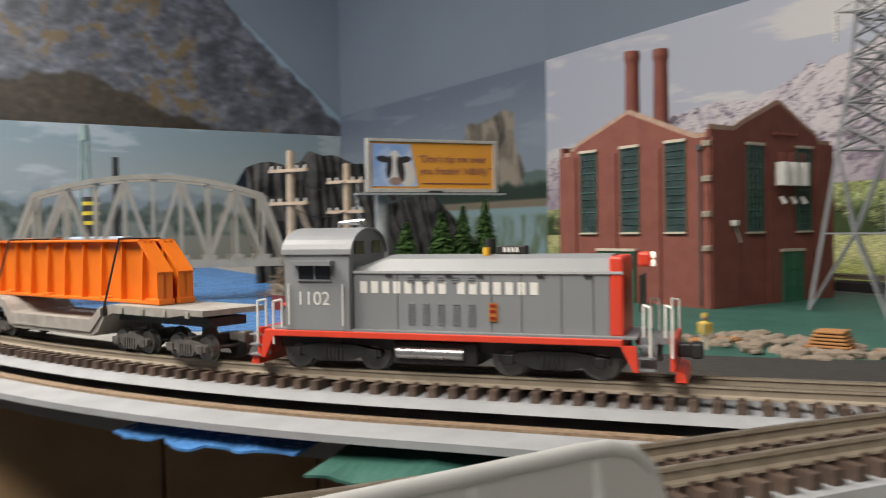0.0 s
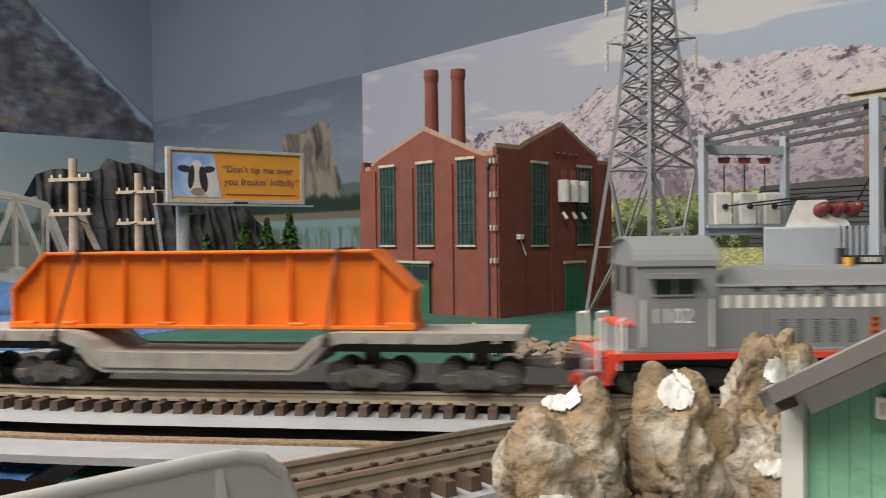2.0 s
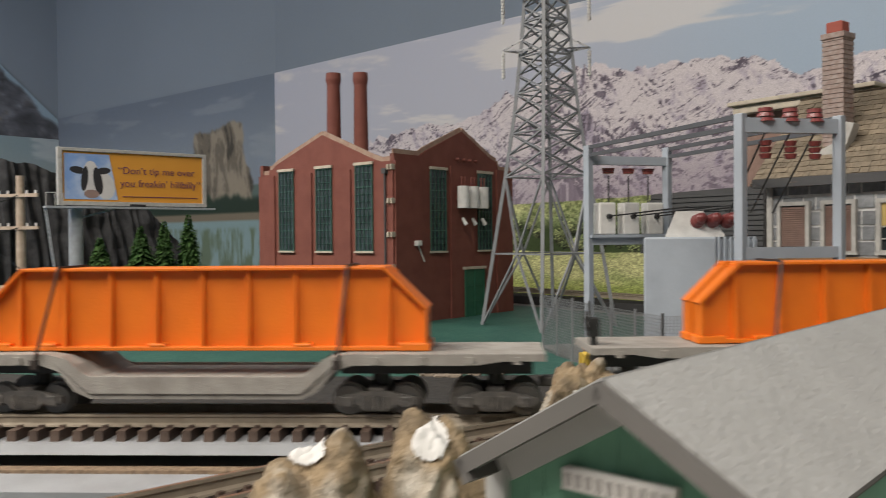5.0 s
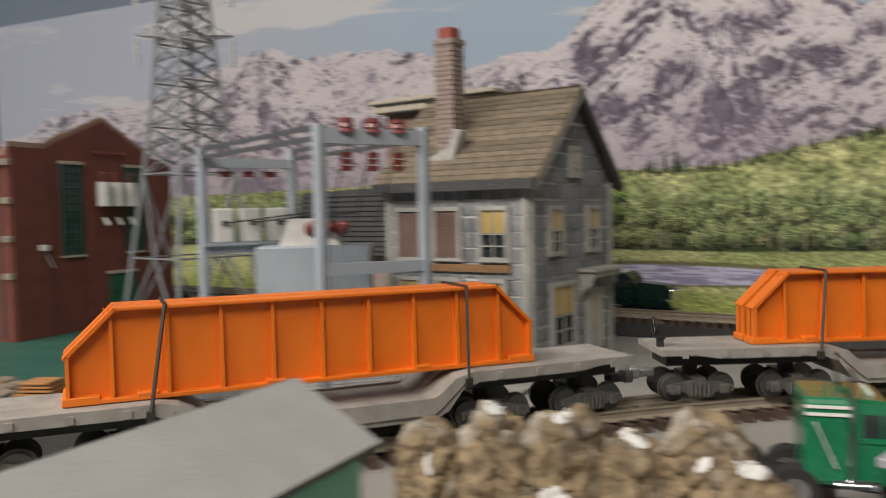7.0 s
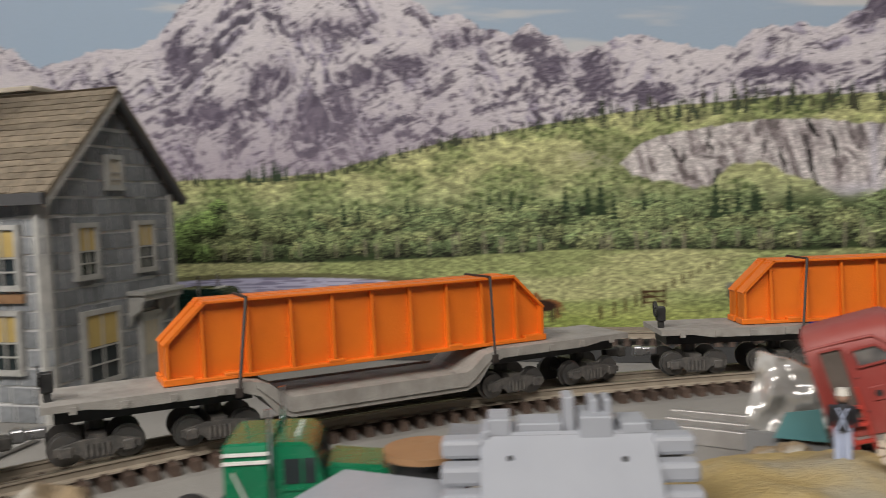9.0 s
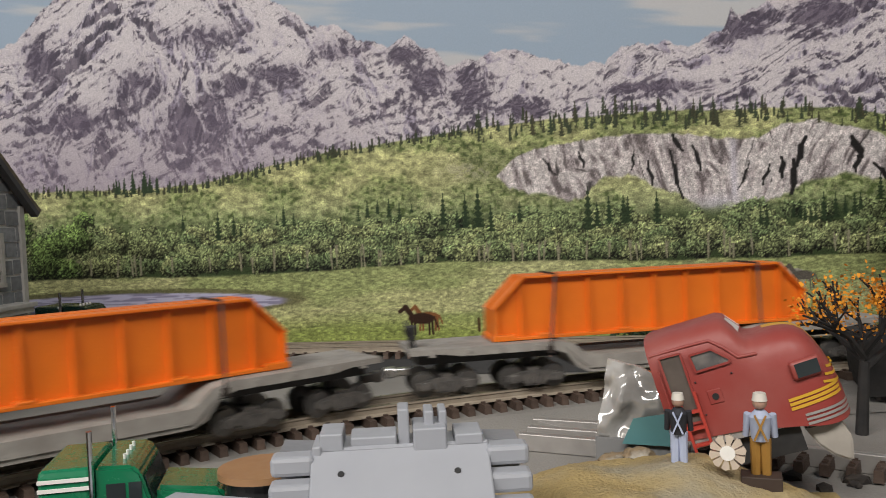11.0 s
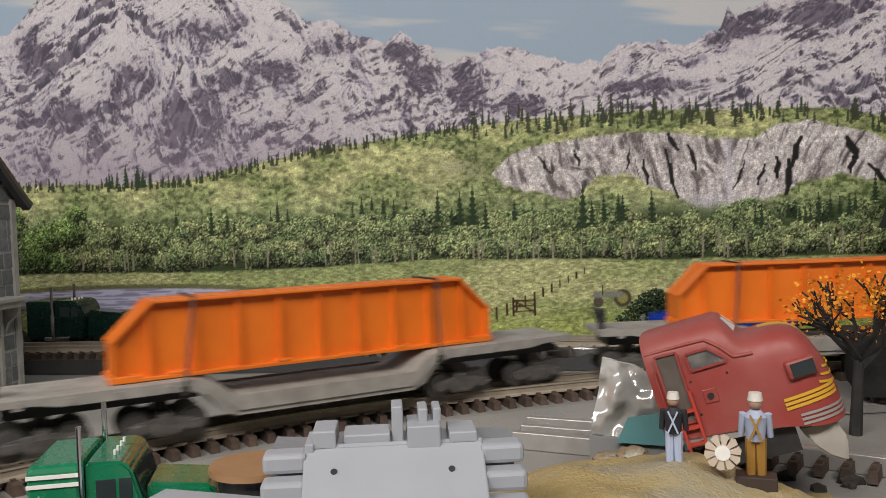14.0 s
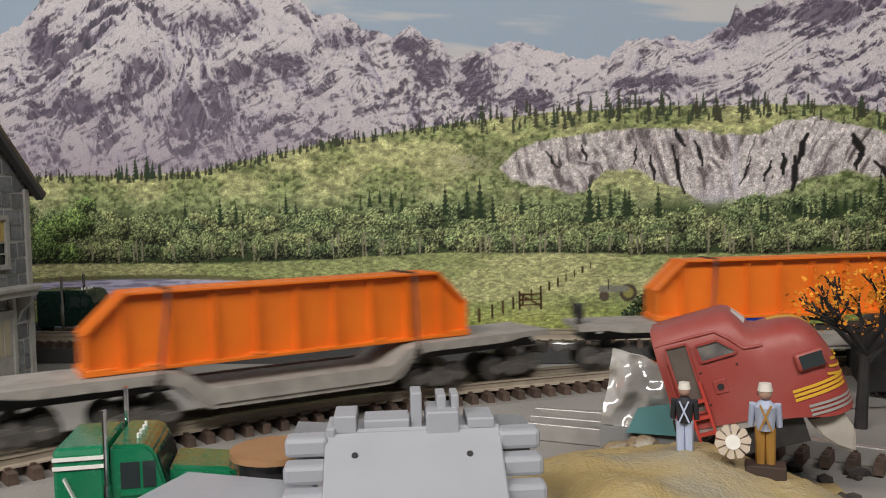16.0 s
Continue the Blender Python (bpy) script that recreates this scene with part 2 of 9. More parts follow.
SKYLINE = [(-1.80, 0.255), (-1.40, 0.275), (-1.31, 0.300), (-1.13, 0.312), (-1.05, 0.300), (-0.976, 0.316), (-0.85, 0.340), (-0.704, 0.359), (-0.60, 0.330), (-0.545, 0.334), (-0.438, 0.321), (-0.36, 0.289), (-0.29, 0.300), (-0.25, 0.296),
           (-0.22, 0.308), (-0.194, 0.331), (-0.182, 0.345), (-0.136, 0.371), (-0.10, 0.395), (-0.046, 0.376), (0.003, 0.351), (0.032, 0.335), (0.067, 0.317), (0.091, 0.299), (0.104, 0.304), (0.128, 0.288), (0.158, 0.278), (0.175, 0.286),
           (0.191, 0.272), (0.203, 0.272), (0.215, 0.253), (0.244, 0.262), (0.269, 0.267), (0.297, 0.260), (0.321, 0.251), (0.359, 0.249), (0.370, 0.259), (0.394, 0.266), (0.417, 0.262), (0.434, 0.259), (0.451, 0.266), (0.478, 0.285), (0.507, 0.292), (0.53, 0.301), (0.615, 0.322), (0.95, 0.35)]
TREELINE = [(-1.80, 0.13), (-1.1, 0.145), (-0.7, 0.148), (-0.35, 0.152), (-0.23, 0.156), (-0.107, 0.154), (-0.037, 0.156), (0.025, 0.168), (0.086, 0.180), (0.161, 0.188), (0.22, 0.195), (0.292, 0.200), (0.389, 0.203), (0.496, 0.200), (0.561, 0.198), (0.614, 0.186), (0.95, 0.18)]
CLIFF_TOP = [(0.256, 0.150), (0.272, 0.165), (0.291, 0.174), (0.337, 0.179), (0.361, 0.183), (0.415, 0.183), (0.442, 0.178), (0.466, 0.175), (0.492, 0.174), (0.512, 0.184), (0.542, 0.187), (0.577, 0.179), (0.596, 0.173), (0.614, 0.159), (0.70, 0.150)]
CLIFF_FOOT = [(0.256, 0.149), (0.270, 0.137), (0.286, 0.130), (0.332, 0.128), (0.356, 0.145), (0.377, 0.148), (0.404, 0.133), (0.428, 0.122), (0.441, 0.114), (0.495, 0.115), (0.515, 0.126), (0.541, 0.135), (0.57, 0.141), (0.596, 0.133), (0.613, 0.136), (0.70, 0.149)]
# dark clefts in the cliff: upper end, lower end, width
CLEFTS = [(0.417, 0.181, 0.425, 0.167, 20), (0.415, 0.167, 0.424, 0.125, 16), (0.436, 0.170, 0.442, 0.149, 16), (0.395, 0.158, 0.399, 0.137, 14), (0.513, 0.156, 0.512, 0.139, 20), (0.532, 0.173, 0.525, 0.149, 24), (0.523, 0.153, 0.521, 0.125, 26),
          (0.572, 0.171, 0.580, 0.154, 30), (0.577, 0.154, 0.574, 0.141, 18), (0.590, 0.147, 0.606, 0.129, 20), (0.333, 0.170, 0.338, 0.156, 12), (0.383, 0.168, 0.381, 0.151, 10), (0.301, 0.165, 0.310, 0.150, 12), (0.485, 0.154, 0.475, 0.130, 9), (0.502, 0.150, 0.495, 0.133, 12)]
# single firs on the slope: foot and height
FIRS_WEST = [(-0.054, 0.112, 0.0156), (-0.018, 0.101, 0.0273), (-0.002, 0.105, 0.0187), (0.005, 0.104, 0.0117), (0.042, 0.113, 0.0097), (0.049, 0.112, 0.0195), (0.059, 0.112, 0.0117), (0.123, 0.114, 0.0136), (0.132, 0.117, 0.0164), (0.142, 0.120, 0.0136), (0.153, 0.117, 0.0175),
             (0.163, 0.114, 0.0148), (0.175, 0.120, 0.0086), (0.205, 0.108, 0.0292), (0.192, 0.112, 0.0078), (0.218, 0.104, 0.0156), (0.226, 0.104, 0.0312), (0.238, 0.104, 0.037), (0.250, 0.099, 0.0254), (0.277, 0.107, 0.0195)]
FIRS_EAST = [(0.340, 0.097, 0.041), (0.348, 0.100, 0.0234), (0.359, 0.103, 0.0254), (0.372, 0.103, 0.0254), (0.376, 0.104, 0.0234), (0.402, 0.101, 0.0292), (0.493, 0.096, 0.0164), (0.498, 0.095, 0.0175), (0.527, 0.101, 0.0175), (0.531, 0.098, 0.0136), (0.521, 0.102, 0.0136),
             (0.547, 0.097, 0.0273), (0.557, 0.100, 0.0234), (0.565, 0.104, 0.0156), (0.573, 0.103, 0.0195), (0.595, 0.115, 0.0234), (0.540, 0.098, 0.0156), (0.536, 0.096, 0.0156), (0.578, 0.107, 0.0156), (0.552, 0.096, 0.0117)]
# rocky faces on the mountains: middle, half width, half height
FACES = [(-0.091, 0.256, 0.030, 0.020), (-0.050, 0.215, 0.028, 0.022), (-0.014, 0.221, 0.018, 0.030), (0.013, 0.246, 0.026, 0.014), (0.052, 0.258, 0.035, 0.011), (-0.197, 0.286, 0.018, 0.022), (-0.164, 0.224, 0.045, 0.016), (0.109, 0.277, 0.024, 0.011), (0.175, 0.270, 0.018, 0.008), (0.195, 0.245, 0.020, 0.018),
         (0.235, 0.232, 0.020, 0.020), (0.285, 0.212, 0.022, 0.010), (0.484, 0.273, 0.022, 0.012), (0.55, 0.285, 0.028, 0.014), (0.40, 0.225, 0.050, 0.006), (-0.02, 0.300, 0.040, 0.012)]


def curve(points, x):
    p = np.array(points)
    return np.interp(x, p[:, 0], p[:, 1])


def stamp(rgb, us, vs, x0, x1, z0, z1, shade):
    i0, i1 = np.searchsorted(us, (x0, x1))
    j0, j1 = np.searchsorted(vs, (z0, z1))
    if i1 <= i0 or j1 <= j0:
        return
    X, Z = np.meshgrid(us[i0:i1], vs[j0:j1])
    colour, mask = shade(X, Z)
    block = rgb[j0:j1, i0:i1]
    rgb[j0:j1, i0:i1] = block + (colour - block) * mask[..., None]


def conifer(rgb, us, vs, x, z, h, tone):
    def shade(X, Z):
        f = (Z - z) / h
        w = h * 0.17 * (1 - f) * (0.65 + 0.35 * np.sin(f * 40 + x * 900)) + 0.0004
        return np.array(tone) * np.ones(X.shape + (3,)), (np.abs(X - x) < w) * 0.92
    stamp(rgb, us, vs, x - h * 0.25, x + h * 0.25, z, z + h, shade)


def crown(rgb, us, vs, x, z, r, tone, seed):
    def shade(X, Z):
        a, b = (X - x) / r, (Z - z) / (r * 0.85)
        n = fbm(X * 330 + seed, Z * 330, 3)
        d = np.sqrt(a * a + b * b) + (n - 0.5) * 1.1
        leaf = fbm(X * 900 + seed, Z * 900, 2)
        lit = 0.60 + 0.50 * b - 0.18 * a + (leaf - 0.5) * 2.3
        return np.clip(np.array(tone) * lit[..., None], 0.03, 1), step(1.0, 0.85, d) * 0.95
    stamp(rgb, us, vs, x - r * 1.5, x + r * 1.5, z - r * 1.3, z + r * 1.3, shade)


def line_mark(rgb, us, vs, x0, z0, x1, z1, w, tone):
    def shade(X, Z):
        dx, dz = x1 - x0, z1 - z0
        k = np.clip(((X - x0) * dx + (Z - z0) * dz) / (dx * dx + dz * dz), 0, 1)
        d = np.hypot(X - x0 - k * dx, Z - z0 - k * dz)
        return np.array(tone) * np.ones(X.shape + (3,)), step(w * 1.2, w * 0.7, d)
    p = w * 2
    stamp(rgb, us, vs, min(x0, x1) - p, max(x0, x1) + p, min(z0, z1) - p, max(z0, z1) + p, shade)


def oval(rgb, us, vs, x, z, rx, rz, tone):
    stamp(rgb, us, vs, x - rx * 1.3, x + rx * 1.3, z - rz * 1.3, z + rz * 1.3,
          lambda X, Z: (np.array(tone) * np.ones(X.shape + (3,)), step(1.1, 0.9, np.hypot((X - x) / rx, (Z - z) / rz))))


def horse(rgb, us, vs, x, z, s, tone):
    """A small printed horse that faces left, its feet at z."""
    for lx in (-0.009, -0.006, 0.007, 0.010):
        line_mark(rgb, us, vs, x + lx * s, z + 0.013 * s, x + lx * s * 1.1, z, 0.0011 * s, tone)
    oval(rgb, us, vs, x, z + 0.015 * s, 0.0125 * s, 0.0052 * s, tone)
    line_mark(rgb, us, vs, x - 0.009 * s, z + 0.018 * s, x - 0.015 * s, z + 0.026 * s, 0.0026 * s, tone)
    line_mark(rgb, us, vs, x - 0.014 * s, z + 0.0265 * s, x - 0.0205 * s, z + 0.022 * s, 0.0019 * s, tone)
    line_mark(rgb, us, vs, x + 0.0125 * s, z + 0.016 * s, x + 0.0155 * s, z + 0.007 * s, 0.001 * s, tone)


def paint_mountains(us, vs):
    X, Z = np.meshgrid(us, vs)
    rgb = np.zeros(X.shape + (3,))
    # sky and streaked clouds
    rgb[:] = np.array((0.62, 0.685, 0.755))
    rgb = lay(rgb, step(-0.3, -0.9, X), (0.675, 0.685, 0.735))
    cloud = fbm(X * 3.2 - Z * 3, Z * 30 + X * 3.0, 5)
    rgb = lay(rgb, step(0.50, 0.62, cloud) * 0.8, (0.80, 0.785, 0.775))
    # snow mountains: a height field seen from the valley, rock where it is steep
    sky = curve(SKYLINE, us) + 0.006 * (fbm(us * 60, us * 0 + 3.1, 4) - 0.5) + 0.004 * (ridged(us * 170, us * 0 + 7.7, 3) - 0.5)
    nd = 520
    G, D = np.meshgrid(us, np.linspace(0, 1, nd))
    turn = fbm(G * 9, D * 4, 3)
    high = ridged(G * 6.5 + turn * 0.9, D * 2.6 + turn * 0.9, 3)
    mid = ridged(G * 24 + turn * 3.0 + D * 4, D * 9 - G * 5 + turn * 2, 4)
    fine = ridged(G * 95 + turn * 6, D * 24 + turn * 6, 4)
    calm = 1 - 0.65 * D ** 3
    rise = D ** 0.85 * 0.72 + 0.46 * (high - 0.5) * (1 - 0.4 * D) + (0.085 * (mid - 0.5) + 0.020 * (fine - 0.5)) * calm
    # ledges: the beds dip to the east
    bed = rise * 19 + G * 14.0 + 5.0 * fbm(G * 13, D * 7, 4)
    saw = bed - np.floor(bed)
    rise = rise + (step(0.40, 1.0, saw) - saw) / 19 * 0.55 * calm * step(0.35, 0.65, fbm(G * 16 + 7, D * 8, 3))
    rim = rise.max(0)
    k = np.exp(-np.linspace(-2, 2, 41) ** 2)
    rim = np.convolve(np.pad(rim, 20, mode="edge"), k / k.sum(), "valid")
    foot = 0.120
    lift = foot + (sky - foot)[None, :] * rise / rim[None, :]
    steep_y = np.gradient(rise, axis=0) * nd * 0.38
    steep_x = np.gradient(rise, axis=1) / np.gradient(us)[None, :] * 0.13
    gentle = 1 / np.sqrt(1 + 0.9 * steep_x ** 2 + 1.1 * (steep_y - 0.45) ** 2)
    facing = (0.55 * steep_x * -1 + 0.75) * gentle
    speck = fbm(G * 210 + turn * 8, D * 90, 3)
    bare = np.zeros(G.shape)
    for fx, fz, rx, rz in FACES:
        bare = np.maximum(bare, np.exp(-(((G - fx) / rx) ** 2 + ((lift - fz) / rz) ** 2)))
    streak = ridged(G * 46 + turn * 16 + lift * 40, lift * 230 - G * 60 + turn * 18, 5)
    flute = ridged(G * 150 + turn * 14 + lift * 30, lift * 26 + turn * 5, 4)
    cover = gentle * 0.55 + (streak - 0.6) * 0.62 * (1 - bare) + (flute - 0.6) * 0.62 * bare + (speck - 0.5) * 0.26 - bare * 0.24 + 0.22 * (fbm(G * 11 + 4, D * 6, 3) - 0.5)
    levels = np.quantile(cover[:, ::4], (0.10, 0.52))
    snowy = step(levels[0], levels[1], cover)
    grey = fbm(G * 120, D * 300, 3)
    stone = lay(np.ones(G.shape + (3,)) * np.array((0.30, 0.275, 0.325)), step(0.35, 0.7, grey), (0.48, 0.445, 0.49))
    white = lay(np.ones(G.shape + (3,)) * np.array((0.64, 0.605, 0.675)), step(0.10, 0.80, facing), (0.825, 0.795, 0.805))
    tint = stone + (white - stone) * snowy[..., None]
    tint = lay(tint, np.clip(bare, 0, 1) * 0.28, (0.40, 0.35, 0.44))
    tint = lay(tint, step(0.265, 0.14, lift) * step(0.22, 0.05, G) * 0.55, (0.575, 0.525, 0.585))
    tint = lay(tint, step(-0.15, -0.45, G) * 0.12, (0.50, 0.45, 0.45))
    front = np.maximum.accumulate(lift, axis=0)
    rocky = np.zeros(rgb.shape)
    for i in range(len(us)):
        hit = np.minimum(np.searchsorted(front[:, i], vs), nd - 1)
        rocky[:, i] = tint[hit, i]
    body = step(0.0006, -0.0006, Z - front[-1][None, :])
    rgb = rgb + (rocky - rgb) * body[..., None]
    warp = fbm(X * 14, Z * 14, 4)
    dots = body * 0.45 + 0.08
    # wooded hill
    hill = curve(TREELINE, us)[None, :] + 0.004 * (fbm(X * 60, X * 0 + 1.3, 4) - 0.5)
    wood = step(0.0008, -0.0008, Z - hill)
    clump = fbm(X * 190, Z * 330, 4)
    tone = fbm(X * 20 + 9, Z * 36, 4)
    spots = value_noise(X * 330 + 3, Z * 420 + 8)
    green = lay(np.ones(rgb.shape) * np.array((0.53, 0.56, 0.37)), step(0.4, 0.62, tone), (0.68, 0.68, 0.48))
    green = lay(green, step(0.16, 0.10, Z) * 0.5, (0.50, 0.56, 0.42))
    green = green * (0.50 + 1.0 * clump)[..., None]
    green = lay(green, step(0.62, 0.85, spots) * step(0.62, 0.45, tone) * 0.65, (0.22, 0.28, 0.13))
    green = lay(green, step(0.30, 0.12, spots) * 0.35, (0.80, 0.79, 0.58))
    rgb = rgb + (green - rgb) * wood[..., None]
    dots = np.maximum(dots, wood * 1.0)
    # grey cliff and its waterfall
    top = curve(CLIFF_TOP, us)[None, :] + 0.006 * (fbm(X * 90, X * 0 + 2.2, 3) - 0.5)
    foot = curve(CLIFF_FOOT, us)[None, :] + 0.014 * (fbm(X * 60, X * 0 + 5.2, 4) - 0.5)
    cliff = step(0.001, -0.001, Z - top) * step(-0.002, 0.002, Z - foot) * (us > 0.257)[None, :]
    lean = X + (Z - 0.15) * np.where(X < 0.47, 0.32, -0.42)
    crack = ridged(lean * 130 + warp * 3, Z * 34 + warp * 3, 5)
    chip = fbm(X * 420, Z * 420, 3)
    face = lay(np.ones(rgb.shape) * np.array((0.64, 0.60, 0.60)), step(0.50, 0.70, crack), (0.80, 0.77, 0.76))
    face = face * (0.72 + 0.56 * chip)[..., None]
    seam = ridged(lean * 62 + warp * 5, Z * 7 + warp * 2, 2)
    face = lay(face, step(0.90, 0.97, seam) * 0.85, (0.20, 0.185, 0.185))
    face = lay(face, step(0.50, 0.40, crack) * 0.7, (0.34, 0.31, 0.31))
    rgb = rgb + (face - rgb) * cliff[..., None]
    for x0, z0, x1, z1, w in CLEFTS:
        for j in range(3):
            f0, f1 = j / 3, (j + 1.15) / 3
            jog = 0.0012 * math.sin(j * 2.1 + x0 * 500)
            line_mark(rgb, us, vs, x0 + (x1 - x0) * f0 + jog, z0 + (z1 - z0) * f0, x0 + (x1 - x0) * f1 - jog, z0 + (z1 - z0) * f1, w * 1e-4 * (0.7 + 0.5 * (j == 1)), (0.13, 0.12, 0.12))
    fall = np.exp(-((X - 0.4705) / 0.0034) ** 2) * step(0.116, 0.13, Z) * step(0.177, 0.173, Z)
    mist = np.exp(-(((X - 0.458) / 0.020) ** 2 + ((Z - 0.117) / 0.0075) ** 2))
    rgb = lay(rgb, np.clip(fall * 0.7 + mist * 0.7, 0, 0.85), (0.80, 0.78, 0.82))
    pale = np.exp(-(((X - 0.235) / 0.035) ** 2 + ((Z - 0.158) / 0.012) ** 2)) * step(0.45, 0.6, clump)
    rgb = lay(rgb, pale * 0.7, (0.60, 0.58, 0.50))
    # conifers along the crest and on the slope
    for k in range(520):
        x = -0.35 + 1.2 * rng.random()
        z = float(curve(TREELINE, x)) + (rng.random() - 0.6) * 0.006
        h = 0.004 + 0.007 * rng.random()
        if x > 0.24:
            z += (rng.random() - 0.7) * 0.016
            h *= 1.3 if k % 3 else 1.9
        conifer(rgb, us, vs, x, z - 0.004, h, (0.20 + 0.06 * rng.random(), 0.25, 0.18))
    for k in range(16):
        conifer(rgb, us, vs, -0.125 + 0.055 * rng.random(), 0.150, 0.012 + 0.012 * rng.random(), (0.19, 0.25, 0.17))
    for k in range(24):
        x = -1.7 + 1.4 * rng.random()
        conifer(rgb, us, vs, x, 0.100 + 0.016 * rng.random(), 0.012 + 0.016 * rng.random(), (0.15, 0.21, 0.12))
    # belt of broad-leaved trees
    belt = step(0.122, 0.100, Z + 0.02 * (fbm(X * 40, X * 0 + 8.8, 3) - 0.5)) * step(0.062, 0.068, Z)
    rgb = lay(rgb, belt * 0.9, (0.19, 0.24, 0.14))
    order = sorted((0.074 + 0.036 * rng.random() ** 1.2 for k in range(760)), reverse=True)
    for k, z in enumerate(order):
        x = -1.75 + 2.6 * rng.random() if k % 3 == 0 else -0.3 + 1.15 * rng.random()
        r = 0.006 + 0.010 * rng.random()
        g = rng.random()
        crown(rgb, us, vs, x, z, r, (0.41 + 0.16 * g, 0.47 + 0.12 * g, 0.32 + 0.09 * g), k * 1.7)
    for k in range(60):
        x = -0.25 + 1.05 * rng.random()
        z = 0.068 + 0.004 * rng.random()
        h = 0.012 + 0.010 * rng.random()
        line_mark(rgb, us, vs, x, z, x + 0.003 * (rng.random() - 0.5), z + h, 0.0008, (0.55, 0.53, 0.44))
        line_mark(rgb, us, vs, x, z + h * 0.5, x + 0.006 * (rng.random() - 0.5), z + h, 0.0006, (0.50, 0.49, 0.40))
    for k in range(16):
        crown(rgb, us, vs, -0.24 + 0.085 * rng.random(), 0.066 + 0.06 * rng.random(), 0.010 + 0.009 * rng.random(), (0.47, 0.56, 0.32), 300 + k * 2.3)
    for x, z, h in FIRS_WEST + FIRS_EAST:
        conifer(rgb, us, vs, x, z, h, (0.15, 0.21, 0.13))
    # meadow and pond
    edge = 0.0665 + 0.005 * (fbm(X * 22, X * 0 + 6.1, 3) - 0.5) + 0.006 * np.exp(-((X - 0.22) / 0.12) ** 2)
    meadow = step(0.0012, -0.0012, Z - edge)
    blades = fbm(X * 280, Z * 800, 3)
    swell = fbm(X * 10, Z * 50, 3)
    grass = lay(np.ones(rgb.shape) * np.array((0.56, 0.59, 0.39)), step(0.42, 0.62, swell), (0.67, 0.67, 0.48))
    grass = lay(grass, step(0.030, 0.005, Z) * 0.6, (0.51, 0.56, 0.26))
    grass = grass * (0.56 + 0.90 * blades)[..., None]
    rgb = rgb + (grass - rgb) * meadow[..., None]
    pond = step(1.06, 0.98, np.sqrt(((X + 0.11) / 0.155) ** 2 + ((Z - 0.040) / 0.0105) ** 2) + 0.10 * (fbm(X * 60, Z * 200, 3) - 0.5))
    bank = step(1.18, 1.05, np.sqrt(((X + 0.11) / 0.160) ** 2 + ((Z - 0.041) / 0.0125) ** 2) + 0.2 * (fbm(X * 130, Z * 300, 3) - 0.5))
    rgb = lay(rgb, bank * 0.75, (0.37, 0.36, 0.25))
    ripple = fbm(X * 40, Z * 900, 3)
    water = lay(np.ones(rgb.shape) * np.array((0.55, 0.53, 0.63)), step(0.45, 0.6, ripple), (0.74, 0.73, 0.82))
    rgb = rgb + (water - rgb) * pond[..., None]
    dots = np.where(meadow > 0.5, 0.7, dots) * (1 - 0.9 * pond)
    # fence with a gate, horses, an old tractor
    for k in range(13):
        f = k / 12
        x, z, h = 0.235 + 0.105 * f ** 0.85, 0.006 + 0.050 * f, 0.012 * (1 - 0.62 * f)
        line_mark(rgb, us, vs, x, z, x, z + h, 0.0011 * (1 - 0.4 * f), (0.25, 0.17, 0.10))
    for z in (0.0215, 0.0265, 0.0315):
        line_mark(rgb, us, vs, 0.274, z, 0.293, z + 0.0005, 0.0009, (0.28, 0.19, 0.12))
    line_mark(rgb, us, vs, 0.274, 0.0315, 0.292, 0.0215, 0.0009, (0.28, 0.19, 0.12))
    for x in (0.2735, 0.2935):
        line_mark(rgb, us, vs, x, 0.018, x, 0.034, 0.0012, (0.24, 0.16, 0.10))
    horse(rgb, us, vs, 0.187, 0.008, 0.85, (0.50, 0.33, 0.20))
    horse(rgb, us, vs, 0.180, 0.004, 1.0, (0.20, 0.13, 0.10))
    horse(rgb, us, vs, 0.520, 0.040, 0.8, (0.62, 0.60, 0.56))
    horse(rgb, us, vs, 0.528, 0.038, 0.8, (0.36, 0.34, 0.31))
    oval(rgb, us, vs, 0.374, 0.0325, 0.0080, 0.0080, (0.30, 0.26, 0.22))
    oval(rgb, us, vs, 0.374, 0.0325, 0.0050, 0.0050, (0.55, 0.53, 0.30))
    oval(rgb, us, vs, 0.352, 0.0295, 0.0045, 0.0050, (0.34, 0.30, 0.26))
    line_mark(rgb, us, vs, 0.350, 0.036, 0.372, 0.036, 0.0032, (0.50, 0.50, 0.45))
    line_mark(rgb, us, vs, 0.356, 0.036, 0.356, 0.044, 0.0008, (0.20, 0.19, 0.18))
    return rgb, np.clip(dots, 0, 1)


WALL_Y = 1.205
TABLE_Z = -0.006
PRINT = painted_print("printed_landscape_sheet", 0.42, 800.0, 0.42)
us = np.concatenate([np.arange(-1.777, -0.36, 0.0028), np.arange(-0.36, 0.66, 0.0010), np.arange(0.66, 1.6, 0.012)])
vs = np.concatenate([np.arange(0, 0.86, 0.0021), np.linspace(0.86, 1, 26)])
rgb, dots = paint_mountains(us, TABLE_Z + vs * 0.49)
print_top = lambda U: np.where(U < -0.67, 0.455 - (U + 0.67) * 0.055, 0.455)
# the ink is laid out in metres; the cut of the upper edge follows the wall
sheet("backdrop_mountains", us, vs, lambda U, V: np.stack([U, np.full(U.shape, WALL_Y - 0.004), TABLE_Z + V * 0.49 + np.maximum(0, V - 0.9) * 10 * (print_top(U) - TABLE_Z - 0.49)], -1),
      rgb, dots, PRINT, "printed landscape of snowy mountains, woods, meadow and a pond")


